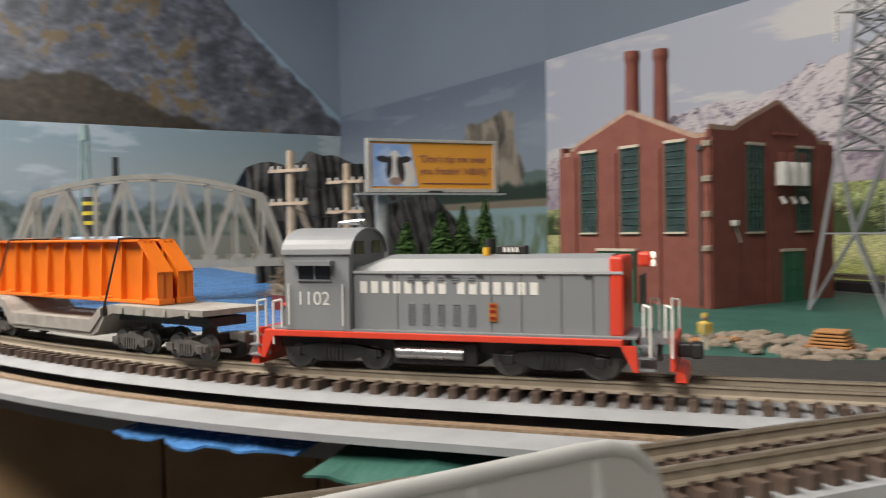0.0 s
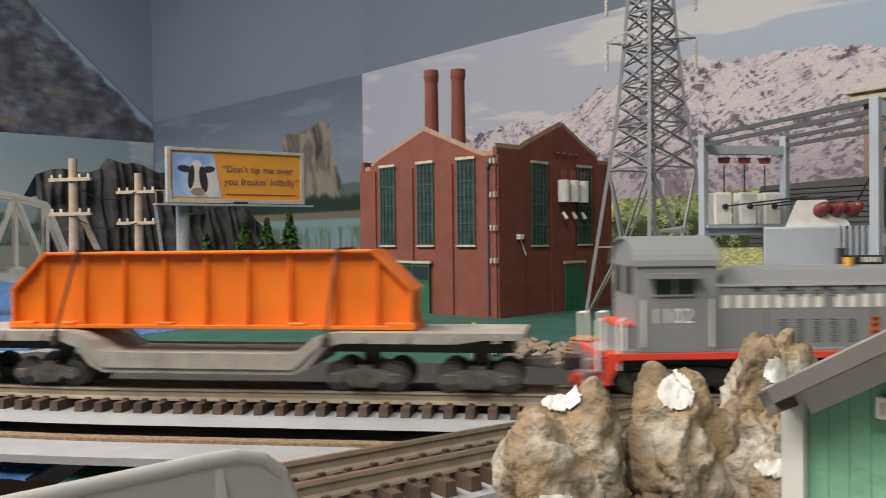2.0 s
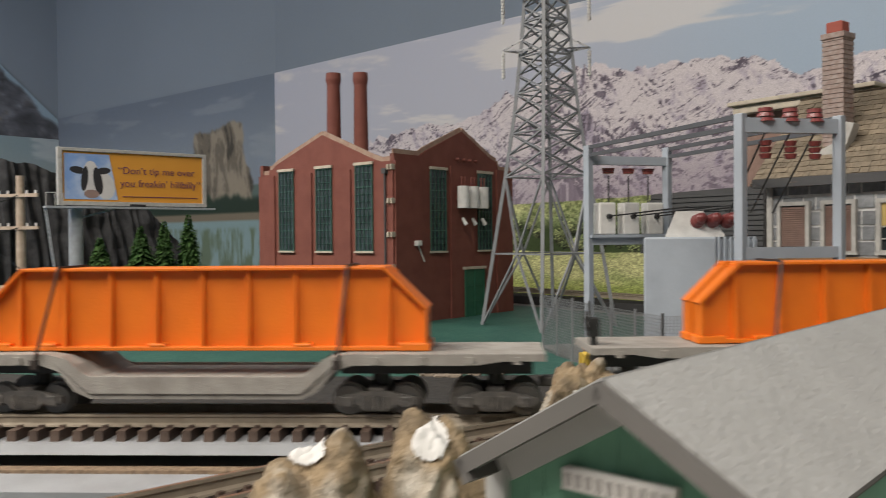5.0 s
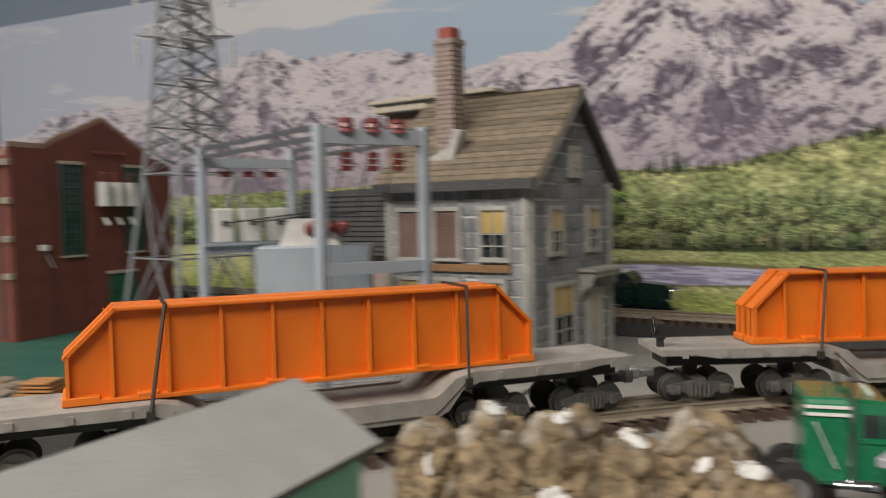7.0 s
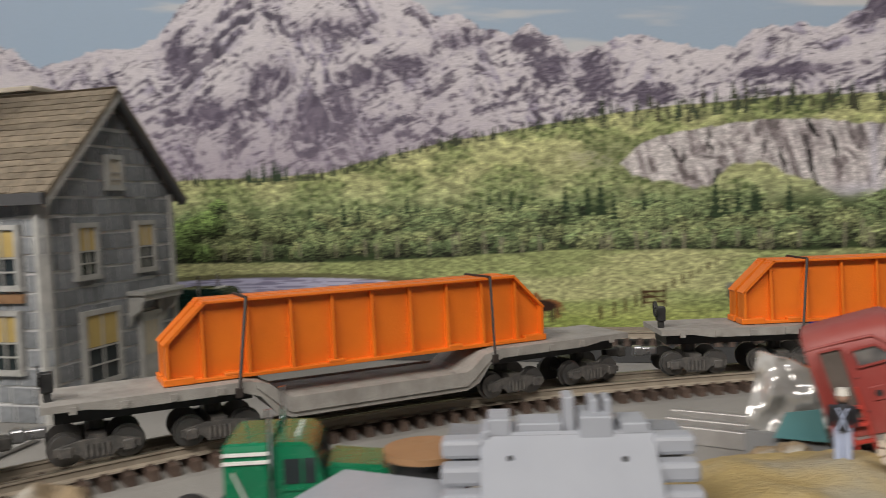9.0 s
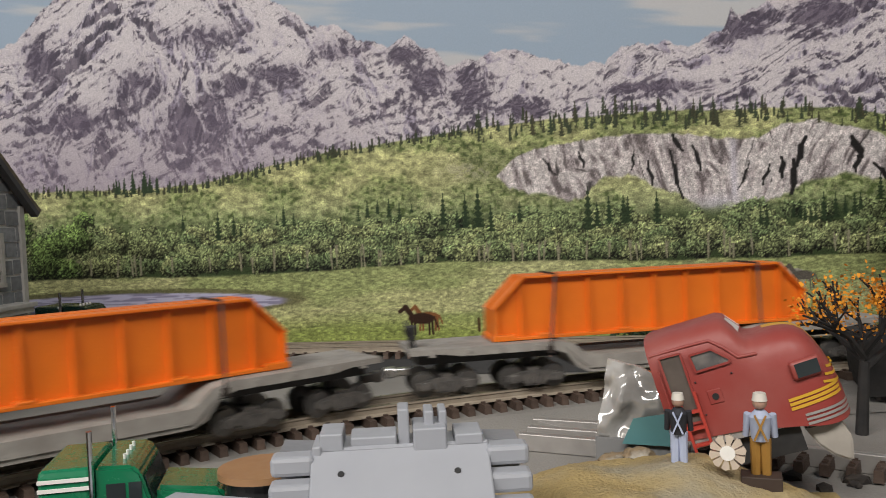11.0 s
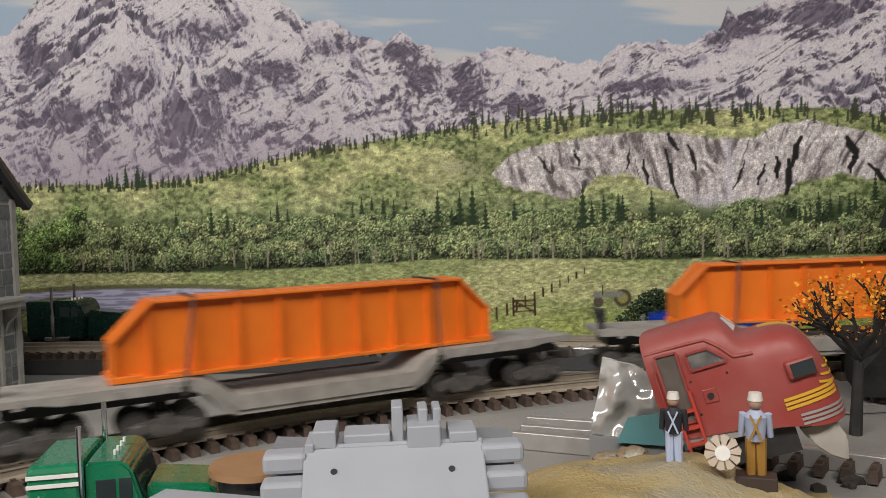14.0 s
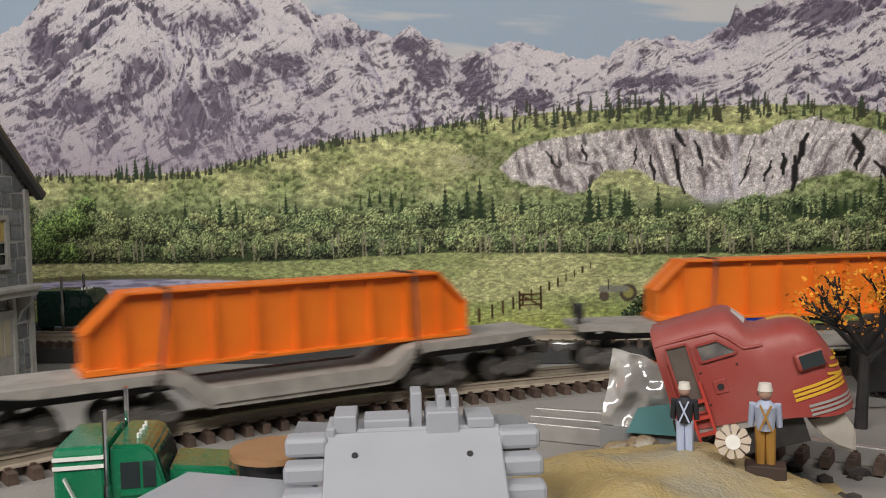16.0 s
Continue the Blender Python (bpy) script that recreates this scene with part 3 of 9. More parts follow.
def paint_valley(us, vs):
    """Faded valley: grey sky, a rock tower, a lake."""
    X, Z = np.meshgrid(us, vs)
    rgb = np.zeros(X.shape + (3,))
    rgb[:] = (0.47, 0.51, 0.56)
    rgb = lay(rgb, step(0.30, 0.52, Z) * 0.8, (0.37, 0.41, 0.47))
    rgb = lay(rgb, step(0.55, 0.70, fbm(X * 4, Z * 22, 4)) * 0.35, (0.56, 0.59, 0.62))
    hills = 0.20 + 0.05 * fbm(X * 6, X * 0 + 1, 4)
    rgb = lay(rgb, step(0.004, -0.004, Z - hills), (0.33, 0.39, 0.38))
    c = 0.25
    half = 0.105 + 0.05 * step(0.39, 0.20, Z)
    tower = step(0.008, -0.004, np.abs(X - c) - half - 0.03 * (fbm(Z * 30, X * 0 + 3, 3) - 0.5)) * step(0.006, -0.004, Z - 0.395 - 0.035 * (fbm(X * 25, X * 0 + 4, 3) - 0.4)) * step(0.17, 0.19, Z)
    seam = ridged(X * 26 + fbm(X * 9, Z * 9, 3) * 2, Z * 9, 4)
    stone = lay(np.ones(rgb.shape) * np.array((0.40, 0.375, 0.34)), step(0.6, 0.78, seam), (0.53, 0.50, 0.45))
    stone = lay(stone, step(0.50, 0.40, seam), (0.25, 0.24, 0.22))
    rgb = rgb + (stone - rgb) * tower[..., None]
    wood = step(0.215, 0.195, Z + 0.03 * (fbm(X * 30, X * 0 + 2, 3) - 0.5))
    rgb = lay(rgb, wood, (0.16, 0.21, 0.18))
    rgb = lay(rgb, step(0.166, 0.158, Z), (0.44, 0.41, 0.36))
    rgb = lay(rgb, step(0.145, 0.138, Z), (0.47, 0.56, 0.58))
    mirror = fbm(X * 60, Z * 12, 4)
    rgb = lay(rgb, step(0.128, 0.112, Z) * step(0.35, 0.6, mirror), (0.36, 0.42, 0.36))
    return rgb, np.full(X.shape, 0.3)


SEAM, CORNER = Vector((-1.777, WALL_Y - 0.004)), Vector((-2.94, 0.955))
us2, vs2 = np.linspace(0, 1.19, 300), np.linspace(TABLE_Z, 0.515, 150)
rgb2, dots2 = paint_valley(us2, vs2)
sheet("backdrop_valley", us2, vs2, lambda U, V: np.stack([SEAM.x + (CORNER.x - SEAM.x) * U / 1.19, SEAM.y + (CORNER.y - SEAM.y) * U / 1.19, V], -1),
      rgb2, dots2, PRINT, "faded printed valley with a rock tower and a lake")


def paint_haze(us, vs):
    X, Z = np.meshgrid(us, vs)
    rgb = np.zeros(X.shape + (3,))
    rgb[:] = (0.63, 0.68, 0.69)
    rgb = lay(rgb, step(0.30, 0.48, Z) * 0.6, (0.52, 0.63, 0.68))
    rgb = lay(rgb, step(0.55, 0.68, fbm(X * 5, Z * 16, 4)) * 0.6, (0.80, 0.83, 0.86))
    peaks = 0.22 + 0.13 * np.maximum(0, fbm(X * 9, X * 0 + 5, 5) - 0.35)
    rgb = lay(rgb, step(0.01, -0.01, Z - peaks) * 0.7, (0.50, 0.56, 0.60))
    trees = 0.15 + 0.09 * fbm(X * 22, X * 0 + 2, 4)
    rgb = lay(rgb, step(0.008, -0.008, Z - trees) * 0.8, (0.33, 0.38, 0.35))
    bank = fbm(X * 40, Z * 26, 4)
    rgb = lay(rgb, step(0.50, 0.62, bank) * step(0.20, 0.14, Z) * 0.6, (0.62, 0.63, 0.60))
    rgb = lay(rgb, step(0.44, 0.34, bank) * step(0.22, 0.16, Z) * 0.7, (0.20, 0.24, 0.21))
    rgb = lay(rgb, step(0.090, 0.082, Z), (0.55, 0.56, 0.53))
    return rgb, np.full(X.shape, 0.2)


def paint_dark_peak(us, vs):
    X, Z = np.meshgrid(us, vs)
    rgb = np.zeros(X.shape + (3,))
    rgb[:] = (0.52, 0.60, 0.66)
    face = ridged(X * 7 - Z * 3, Z * 9 + X * 5, 6)
    fine = fbm(X * 40, Z * 60, 4)
    rock = np.ones(rgb.shape) * np.array((0.32, 0.33, 0.36)) * (0.55 + 0.9 * face * fine * 1.6)[..., None]
    rock = lay(rock, step(0.70, 0.85, face) * step(0.35, 0.6, fbm(X * 5, Z * 5, 3)), (0.40, 0.34, 0.24))
    crest = 0.49 + X * 1.0 + 0.06 * (fbm(X * 18, X * 0 + 9, 4) - 0.5)
    rgb = rgb + (rock - rgb) * step(0.01, -0.01, Z - crest)[..., None]
    low = 0.60 + 0.10 * (fbm(X * 8, X * 0 + 3, 4) - 0.3) - 0.20 * step(0.9, 0.3, X)
    rgb = lay(rgb, step(0.01, -0.01, Z - low), np.array((0.21, 0.185, 0.15)) * (0.6 + 0.8 * fine)[..., None])
    return rgb, np.full(X.shape, 0.4)


us3, vs3 = np.linspace(0, 2.6, 320), np.linspace(TABLE_Z, 0.50, 90)
rgb3, dots3 = paint_haze(us3, vs3)
rgb3 = np.clip(rgb3 * 0.80 + 0.03, 0, 1)
side = lambda off: (lambda U, V: np.stack([np.full(U.shape, CORNER.x + off), CORNER.y - U, V * (1.0 + 0.045 * (U - 0.04))], -1))
sheet("backdrop_haze", us3, vs3 * 0.885, side(0.012), rgb3, dots3, PRINT, "pale glossy printed sky over hazy peaks")


us4, vs4 = np.linspace(0, 2.6, 260), np.linspace(0.40, 1.45, 150)
rgb4, dots4 = paint_dark_peak(us4, vs4)
peak = sheet("backdrop_dark_peak", us4, vs4, lambda U, V: np.stack([np.full(U.shape, CORNER.x + 0.006), CORNER.y - np.maximum(U, np.clip((V - 0.51) * 1.03, 0, 2)), V], -1),
             rgb4, dots4, PRINT, "dark printed mountain sheet cut along its slope")

# ---- room shell ----
def wall(name, bm, mat, label):
    return tagged(part(name, bm, mat), label, "wall", kind="structure")


bm = bmesh.new()
box(bm, -3.2, 3.0, WALL_Y, WALL_Y + 0.1, -1.0, 1.5)
wall("wall_north", bm, WALL_PAINT, "plain blue-grey painted room wall")
bm = bmesh.new()
slab(bm, [(-1.777, WALL_Y + 0.0), (-2.945, 0.958), (-2.945, WALL_Y)], -1.0, 1.5)
wall("wall_bay", bm, WALL_PAINT, "blue-grey painted wall that turns into the corner")
bm = bmesh.new()
box(bm, -3.2, -2.945, -2.6, WALL_Y, -1.0, 1.5)
wall("wall_west", bm, WALL_PAINT, "blue-grey painted room wall")
bm = bmesh.new()
box(bm, 3.0, 3.1, -2.6, WALL_Y + 0.1, -1.0, 1.5)
wall("wall_east", bm, WALL_PAINT, "blue-grey painted room wall")
bm = bmesh.new()
box(bm, -3.2, 3.1, -2.7, -2.6, -1.0, 1.5)
wall("wall_south", bm, WALL_PAINT, "blue-grey painted room wall")
bm = bmesh.new()
box(bm, -3.2, 3.1, -2.7, WALL_Y + 0.1, 1.5, 1.55)
tagged(part("ceiling", bm, material("ceiling_paint", (0.6, 0.6, 0.58), 0.9)), "plain off-white ceiling", "ceiling", kind="structure")
bm = bmesh.new()
box(bm, -3.2, 3.1, -2.7, WALL_Y + 0.1, -1.05, -1.0)
tagged(part("floor", bm, ROOM_FLOOR), "dark room floor below the layout", "floor", kind="structure")

# ---- line of the main track: start, heading, then (length, turn per metre) ----
MAIN = [(0.60, 0.75), (0.60, 1.05), (0.15, 1.21), (0.15, -0.04), (0.15, 1.207), (0.15, -0.439), (0.15, -1.111), (0.15, -2.022), (0.15, -0.9), (0.15, -1.6), (0.5, -1.6), (1.4, -1.5)]
S_ZERO = 1.20


def run(x, y, h, pieces, ds=0.005):
    pts = [(x, y, h)]
    for length, k in pieces:
        for i in range(round(length / ds)):
            x, y, h = x + math.cos(h + k * ds / 2) * ds, y + math.sin(h + k * ds / 2) * ds, h + k * ds
            pts.append((x, y, h))
    return np.array(pts)


def main_line():
    """The centre line, with s = 0 at the foot of the bend."""
    back = run(-0.34955, 0.19652, 0.68256 + math.pi, [(0.60, -1.05), (0.60, -0.75)])[::-1]
    back[:, 2] -= math.pi
    fore = run(-0.34955, 0.19652, 0.68256, MAIN[2:])
    near = np.vstack([back[:-1], fore])
    c = near.copy()
    c[:, 0] -= 0.0112 * np.sin(near[:, 2])
    c[:, 1] += 0.0112 * np.cos(near[:, 2])
    return c


LINE = main_line()
STATIONS = np.arange(len(LINE)) * 0.005 - 1.20


def on_line(s, line=None, stations=None):
    L, S = (LINE, STATIONS) if line is None else (line, stations)
    return tuple(float(np.interp(s, S, L[:, i])) for i in range(3))


def sweep(bm, L, profile):
    """A profile of (offset, z) swept along the line; offset is to the line's left."""
    rows = []
    for x, y, h in L:
        rows.append([bm.verts.new((x - o * math.sin(h), y + o * math.cos(h), z)) for o, z in profile])
    n = len(profile)
    for a, b in zip(rows, rows[1:]):
        for i in range(n):
            bm.faces.new((a[i], b[i], b[(i + 1) % n], a[(i + 1) % n]))
    bm.faces.new(rows[0])
    bm.faces.new(rows[-1][::-1])
    bmesh.ops.recalc_face_normals(bm, faces=bm.faces[:])


RAIL_TOP = 0.015


def rail_profile(c):
    z = RAIL_TOP
    return [(c - 0.0019, z - 0.0056), (c + 0.0019, z - 0.0056), (c + 0.0017, z - 0.0048), (c + 0.0005, z - 0.0040), (c + 0.0005, z - 0.0017), (c + 0.00115, z - 0.0012), (c + 0.00115, z - 0.0002), (c + 0.0008, z),
            (c - 0.0008, z), (c - 0.00115, z - 0.0002), (c - 0.00115, z - 0.0012), (c - 0.0005, z - 0.0017), (c - 0.0005, z - 0.0040), (c - 0.0017, z - 0.0048)]


def tie_mesh():
    bm = bmesh.new()
    vs = box(bm, -0.0022, 0.0022, -0.0215, 0.0215, RAIL_TOP - 0.0105, RAIL_TOP - 0.0054)
    for v in vs:
        if v.co.z > RAIL_TOP - 0.008:
            v.co.x *= 0.86
            v.co.y *= 0.99
    for c in (-0.0112, 0.0112):
        for d in (-0.0030, 0.0030):
            box(bm, -0.0011, 0.0011, c + d - 0.0009, c + d + 0.0009, RAIL_TOP - 0.0054, RAIL_TOP - 0.0044)
    me = bpy.data.meshes.new("tie")
    bm.to_mesh(me)
    bm.free()
    me.materials.append(TIE)
    return me


TIE_MESH = tie_mesh()


def lay_track(name, L, label, first=0.0, last=None, pitch=0.0096):
    track = tagged(new(name), label, "railway track")
    for c in (-0.0112, 0.0112):
        bm = bmesh.new()
        sweep(bm, L, rail_profile(c))
        for f in bm.faces:
            f.material_index = 0 if f.calc_center_median().z > RAIL_TOP - 0.0004 else 1
        part("rail", bm, (RAIL, RAIL_SIDE), track)
    S = np.arange(len(L)) * 0.005
    count = 0
    s = first
    while s < (last if last is not None else S[-1]) and count < 260:
        x, y, h = on_line(s, L, S)
        t = new("tie", TIE_MESH)
        t.parent = track
        t.matrix_local = pose(x, y, 0, 0, 0, math.degrees(h) + random.uniform(-0.8, 0.8))
        s += pitch * (1.35 if count % 26 == 25 else 1)
        count += 1
    return track


lay_track("main_track", LINE, "two-rail track with brown ties on grey foam roadbed", 0.80, 2.75)
bm = bmesh.new()
sweep(bm, LINE[:342], [(-0.030, TABLE_Z + 0.0075), (-0.026, RAIL_TOP - 0.0100), (0.026, RAIL_TOP - 0.0100), (0.030, TABLE_Z + 0.0075)])
tagged(part("main_roadbed", bm, BED), "light grey foam roadbed strip under the main track", "roadbed", kind="structure")
bm = bmesh.new()
sweep(bm, LINE[341:], [(-0.060, TABLE_Z + 0.0006), (-0.027, RAIL_TOP - 0.0102), (0.027, RAIL_TOP - 0.0102), (0.060, TABLE_Z + 0.0006)])
tagged(part("graded_bed", bm, TABLE), "grey-brown painted bed under the main track", "roadbed", kind="structure")
bm = bmesh.new()
sweep(bm, LINE[150:318], [(-0.058, TABLE_Z - 0.0030), (-0.0305, TABLE_Z + 0.0005), (-0.0305, TABLE_Z + 0.0022), (-0.058, TABLE_Z + 0.0004)])
tagged(part("foam_skirt", bm, BED), "light grey foam sheet hanging beside the main track", "roadbed", kind="structure")
# track along the backdrop
far_line = np.array([(-1.6 + 0.005 * i, 1.080, 0.0) for i in range(640)])
lay_track("back_track", far_line, "two-rail track with brown ties along the backdrop", 1.30, 2.7)
bm = bmesh.new()
sweep(bm, far_line, [(-0.030, TABLE_Z + 0.0005), (-0.024, RAIL_TOP - 0.0100), (0.024, RAIL_TOP - 0.0100), (0.030, TABLE_Z + 0.0005)])
tagged(part("back_roadbed", bm, material("black_roadbed", (0.035, 0.035, 0.035), 0.9, bump=0.5)), "dark roadbed under the back track", "roadbed", kind="structure")
# track in the foreground
fore_line = run(-0.066, -0.05, math.radians(92.2), [(0.40, 0.0), (0.12, -0.9), (0.14, -2.6)])
lay_track("front_track", fore_line, "two-rail track with brown ties near the green shed", 0.20, 0.62)
bm = bmesh.new()
sweep(bm, fore_line, [(-0.030, TABLE_Z - 0.004), (-0.026, RAIL_TOP - 0.0101), (0.026, RAIL_TOP - 0.0101), (0.030, TABLE_Z - 0.004)])
tagged(part("front_roadbed", bm, BED), "light grey foam roadbed under the foreground track", "roadbed", kind="structure")

# ---- layout table ----
def offset_points(s0, s1, off, n=14):
    out = []
    for i in range(n):
        x, y, h = on_line(s0 + (s1 - s0) * i / (n - 1))
        out.append((x - off * math.sin(h), y + off * math.cos(h)))
    return out


bm = bmesh.new()
edge = offset_points(-0.9, 0.22, -0.034, 18)
slab(bm, edge + [(-0.10, 0.36), (-0.098, -0.30), (1.6, -0.30), (1.6, WALL_Y), (-1.777, WALL_Y), (-2.9, 0.955), (-2.9, -0.6), (edge[0][0], -0.6)], TABLE_Z - 0.018, TABLE_Z)
tagged(part("ground", bm, TABLE), "grey-brown painted layout tabletop", "ground", kind="structure")
bm = bmesh.new()
slab(bm, offset_points(0.02, 0.50, 0.036, 10) + [(-0.12, 0.62), (-0.13, 1.02), (-1.7, 1.02), (-1.7, 0.46), (-0.75, 0.46), (-0.62, 0.30)], TABLE_Z, TABLE_Z + 0.0012)
tagged(part("ground_green", bm, GREEN_FLOOR), "dark green painted board round the power station", "ground", kind="structure")
bm = bmesh.new()
slab(bm, [(-0.62, 0.28), (-0.70, 0.45), (-1.5, 0.45), (-2.85, 0.3), (-2.85, -0.55), (-1.0, -0.30)], TABLE_Z, TABLE_Z + 0.0016)
tagged(part("water", bm, BLUE_WATER), "blue painted harbour water", "water", kind="structure")
bm = bmesh.new()
sweep(bm, LINE[200:330], [(-0.0375, TABLE_Z + 0.001), (-0.031, TABLE_Z + 0.001), (-0.031, TABLE_Z + 0.0032), (-0.0375, TABLE_Z + 0.0032)])
tagged(part("cork_strip", bm, CORK), "torn brown cork edging beside the main track", "edging", kind="structure")
# shade under and behind the cars, put in as a black strip
bm = bmesh.new()
sweep(bm, LINE[208:340], [(0.0315, TABLE_Z + 0.0014), (0.0315, TABLE_Z + 0.0040), (0.190, TABLE_Z + 0.0034), (0.190, TABLE_Z + 0.0014)])
tagged(part("cinder_strip", bm, material("black_shade_strip", (0.022, 0.020, 0.018), 0.95, spots=(0.05, 0.045, 0.04), scale=180, bump=0.6)), "black strip behind the main track that stands in for the train's shade", "roadbed", kind="structure")
# cupboard below the table
cup = tagged(new("wooden_cupboard"), "brown plywood cupboard below the layout table", "cupboard")
bm = bmesh.new()
box(bm, -0.95, -0.625, -0.3, 0.9, -0.80, TABLE_Z - 0.018)
part("carcass", bm, ROOM_FLOOR, cup)
for k in range(7):
    bm = bmesh.new()
    box(bm, -0.622, -0.60, -0.062 + k * 0.130, 0.066 + k * 0.130, -0.80, TABLE_Z - 0.020, bevel=0.002)
    part("board", bm, PLYWOOD, cup)
# torn blue and green sheets that stick out from under the roadbed
for nm, i0, i1, reach, mat, lab in (("torn_blue_sheet", 240, 262, 0.0585, BLUE_WATER, "torn blue painted sheet under the roadbed edge"), ("torn_green_sheet", 264, 288, 0.076, GREEN_FLOOR, "crumpled dark green painted sheet under the roadbed edge")):
    bm = bmesh.new()
    rows = []
    for i in range(i0, i1):
        x, y, h = LINE[i]
        ragged = reach + 0.010 * noise.noise((i * 0.21, 2.0, 0)) + 0.004 * noise.noise((i * 0.9, 5.0, 0))
        rows.append([bm.verts.new((x + o * math.sin(h), y - o * math.cos(h), TABLE_Z - 0.0075 - 0.10 * (o - 0.030) + 0.003 * noise.noise((i * 0.3, o * 90, 3)))) for o in (0.030, 0.030 + (ragged - 0.030) * 0.5, ragged)])
    for p, q in zip(rows, rows[1:]):
        for j in range(2):
            bm.faces.new((p[j], q[j], q[j + 1], p[j + 1]))
    geom = bmesh.ops.extrude_face_region(bm, geom=bm.faces[:])["geom"]
    bmesh.ops.translate(bm, vec=(0, 0, -0.0012), verts=[g for g in geom if isinstance(g, bmesh.types.BMVert)])
    bmesh.ops.recalc_face_normals(bm, faces=bm.faces[:])
    tagged(part(nm, bm, mat), lab, "torn sheet", kind="structure")


# ---- train ----
TRAVEL = [(0.0, -0.018), (0.5, 0.051), (1.0, 0.1225), (1.5, 0.191), (2.0, 0.261), (2.5, 0.329), (3.0, 0.392), (5.5, 0.722), (6.0, 0.787), (6.5, 0.8535), (7.0, 0.9245), (7.5, 0.998), (8.0, 1.070), (8.5, 1.140), (9.0, 1.210), (9.5, 1.2765),
          (10.0, 1.3335), (12.5, 1.686), (13.0, 1.760), (13.5, 1.834), (14.0, 1.907), (14.5, 1.981), (15.0, 2.056), (15.5, 2.1325), (16.0, 2.2090)]
PITCH, GIRDER = 0.322, 0.1985


def riding(back, reach):
    """Rows of a vehicle whose middle runs that far behind the first load's leading end, on bogies that far from it."""
    rows = []
    for t, s in TRAVEL:
        a, b = on_line(s - back - reach), on_line(s - back + reach)
        rows.append((t, pose((a[0] + b[0]) / 2, (a[1] + b[1]) / 2, RAIL_TOP, 0, 0, math.degrees(math.atan2(b[1] - a[1], b[0] - a[0])))))
    return rows


def bogie(parent, x, gap, r, half, mat):
    """A two-axle bogie with side frames, springs and four wheels."""
    bm = bmesh.new()
    for side in (-1, 1):
        y = side * 0.0152
        prism(bm, [(x - gap - 0.0045, r - 0.0012), (x - gap - 0.0045, r + 0.0018), (x - gap * 0.5, r + 0.0042), (x + gap * 0.5, r + 0.0042), (x + gap + 0.0045, r + 0.0018), (x + gap + 0.0045, r - 0.0012),
                   (x + gap - 0.0045, r - 0.0012), (x + gap * 0.42, r - 0.0040), (x - gap * 0.42, r - 0.0040), (x - gap + 0.0045, r - 0.0012)], y - 0.0011, y + 0.0011)
        for wx in (-gap, gap):
            box(bm, x + wx - 0.0026, x + wx + 0.0026, y - 0.0019, y + 0.0019, r - 0.0024, r + 0.0024, bevel=0.0006)
        for k in range(5):
            rod(bm, (x - 0.0044 + k * 0.0022, y + side * 0.0012, r - 0.0030), (x - 0.0044 + k * 0.0022, y + side * 0.0012, r + 0.0024), 0.0008, 6)
    box(bm, x - 0.0035, x + 0.0035, -0.0145, 0.0145, r - 0.001, r + 0.0055)
    rod(bm, (x, 0, r + 0.004), (x, 0, r + 0.012), 0.004, 10)
    frame_part = part("bogie", bm, mat, parent)
    for wx in (-gap, gap):
        bm = bmesh.new()
        rod(bm, (x + wx, -0.0130, r), (x + wx, 0.0130, r), 0.0012, 8)
        for side in (-1, 1):
            rod(bm, (x + wx, side * 0.0098, r), (x + wx, side * 0.0126, r), r, 22)
            rod(bm, (x + wx, side * 0.0088, r), (x + wx, side * 0.0098, r), r + 0.0011, 22)
            rod(bm, (x + wx, side * 0.0126, r), (x + wx, side * 0.0131, r), r * 0.45, 12)
        smooth(part("wheelset", bm, WHEEL, frame_part))
    return frame_part


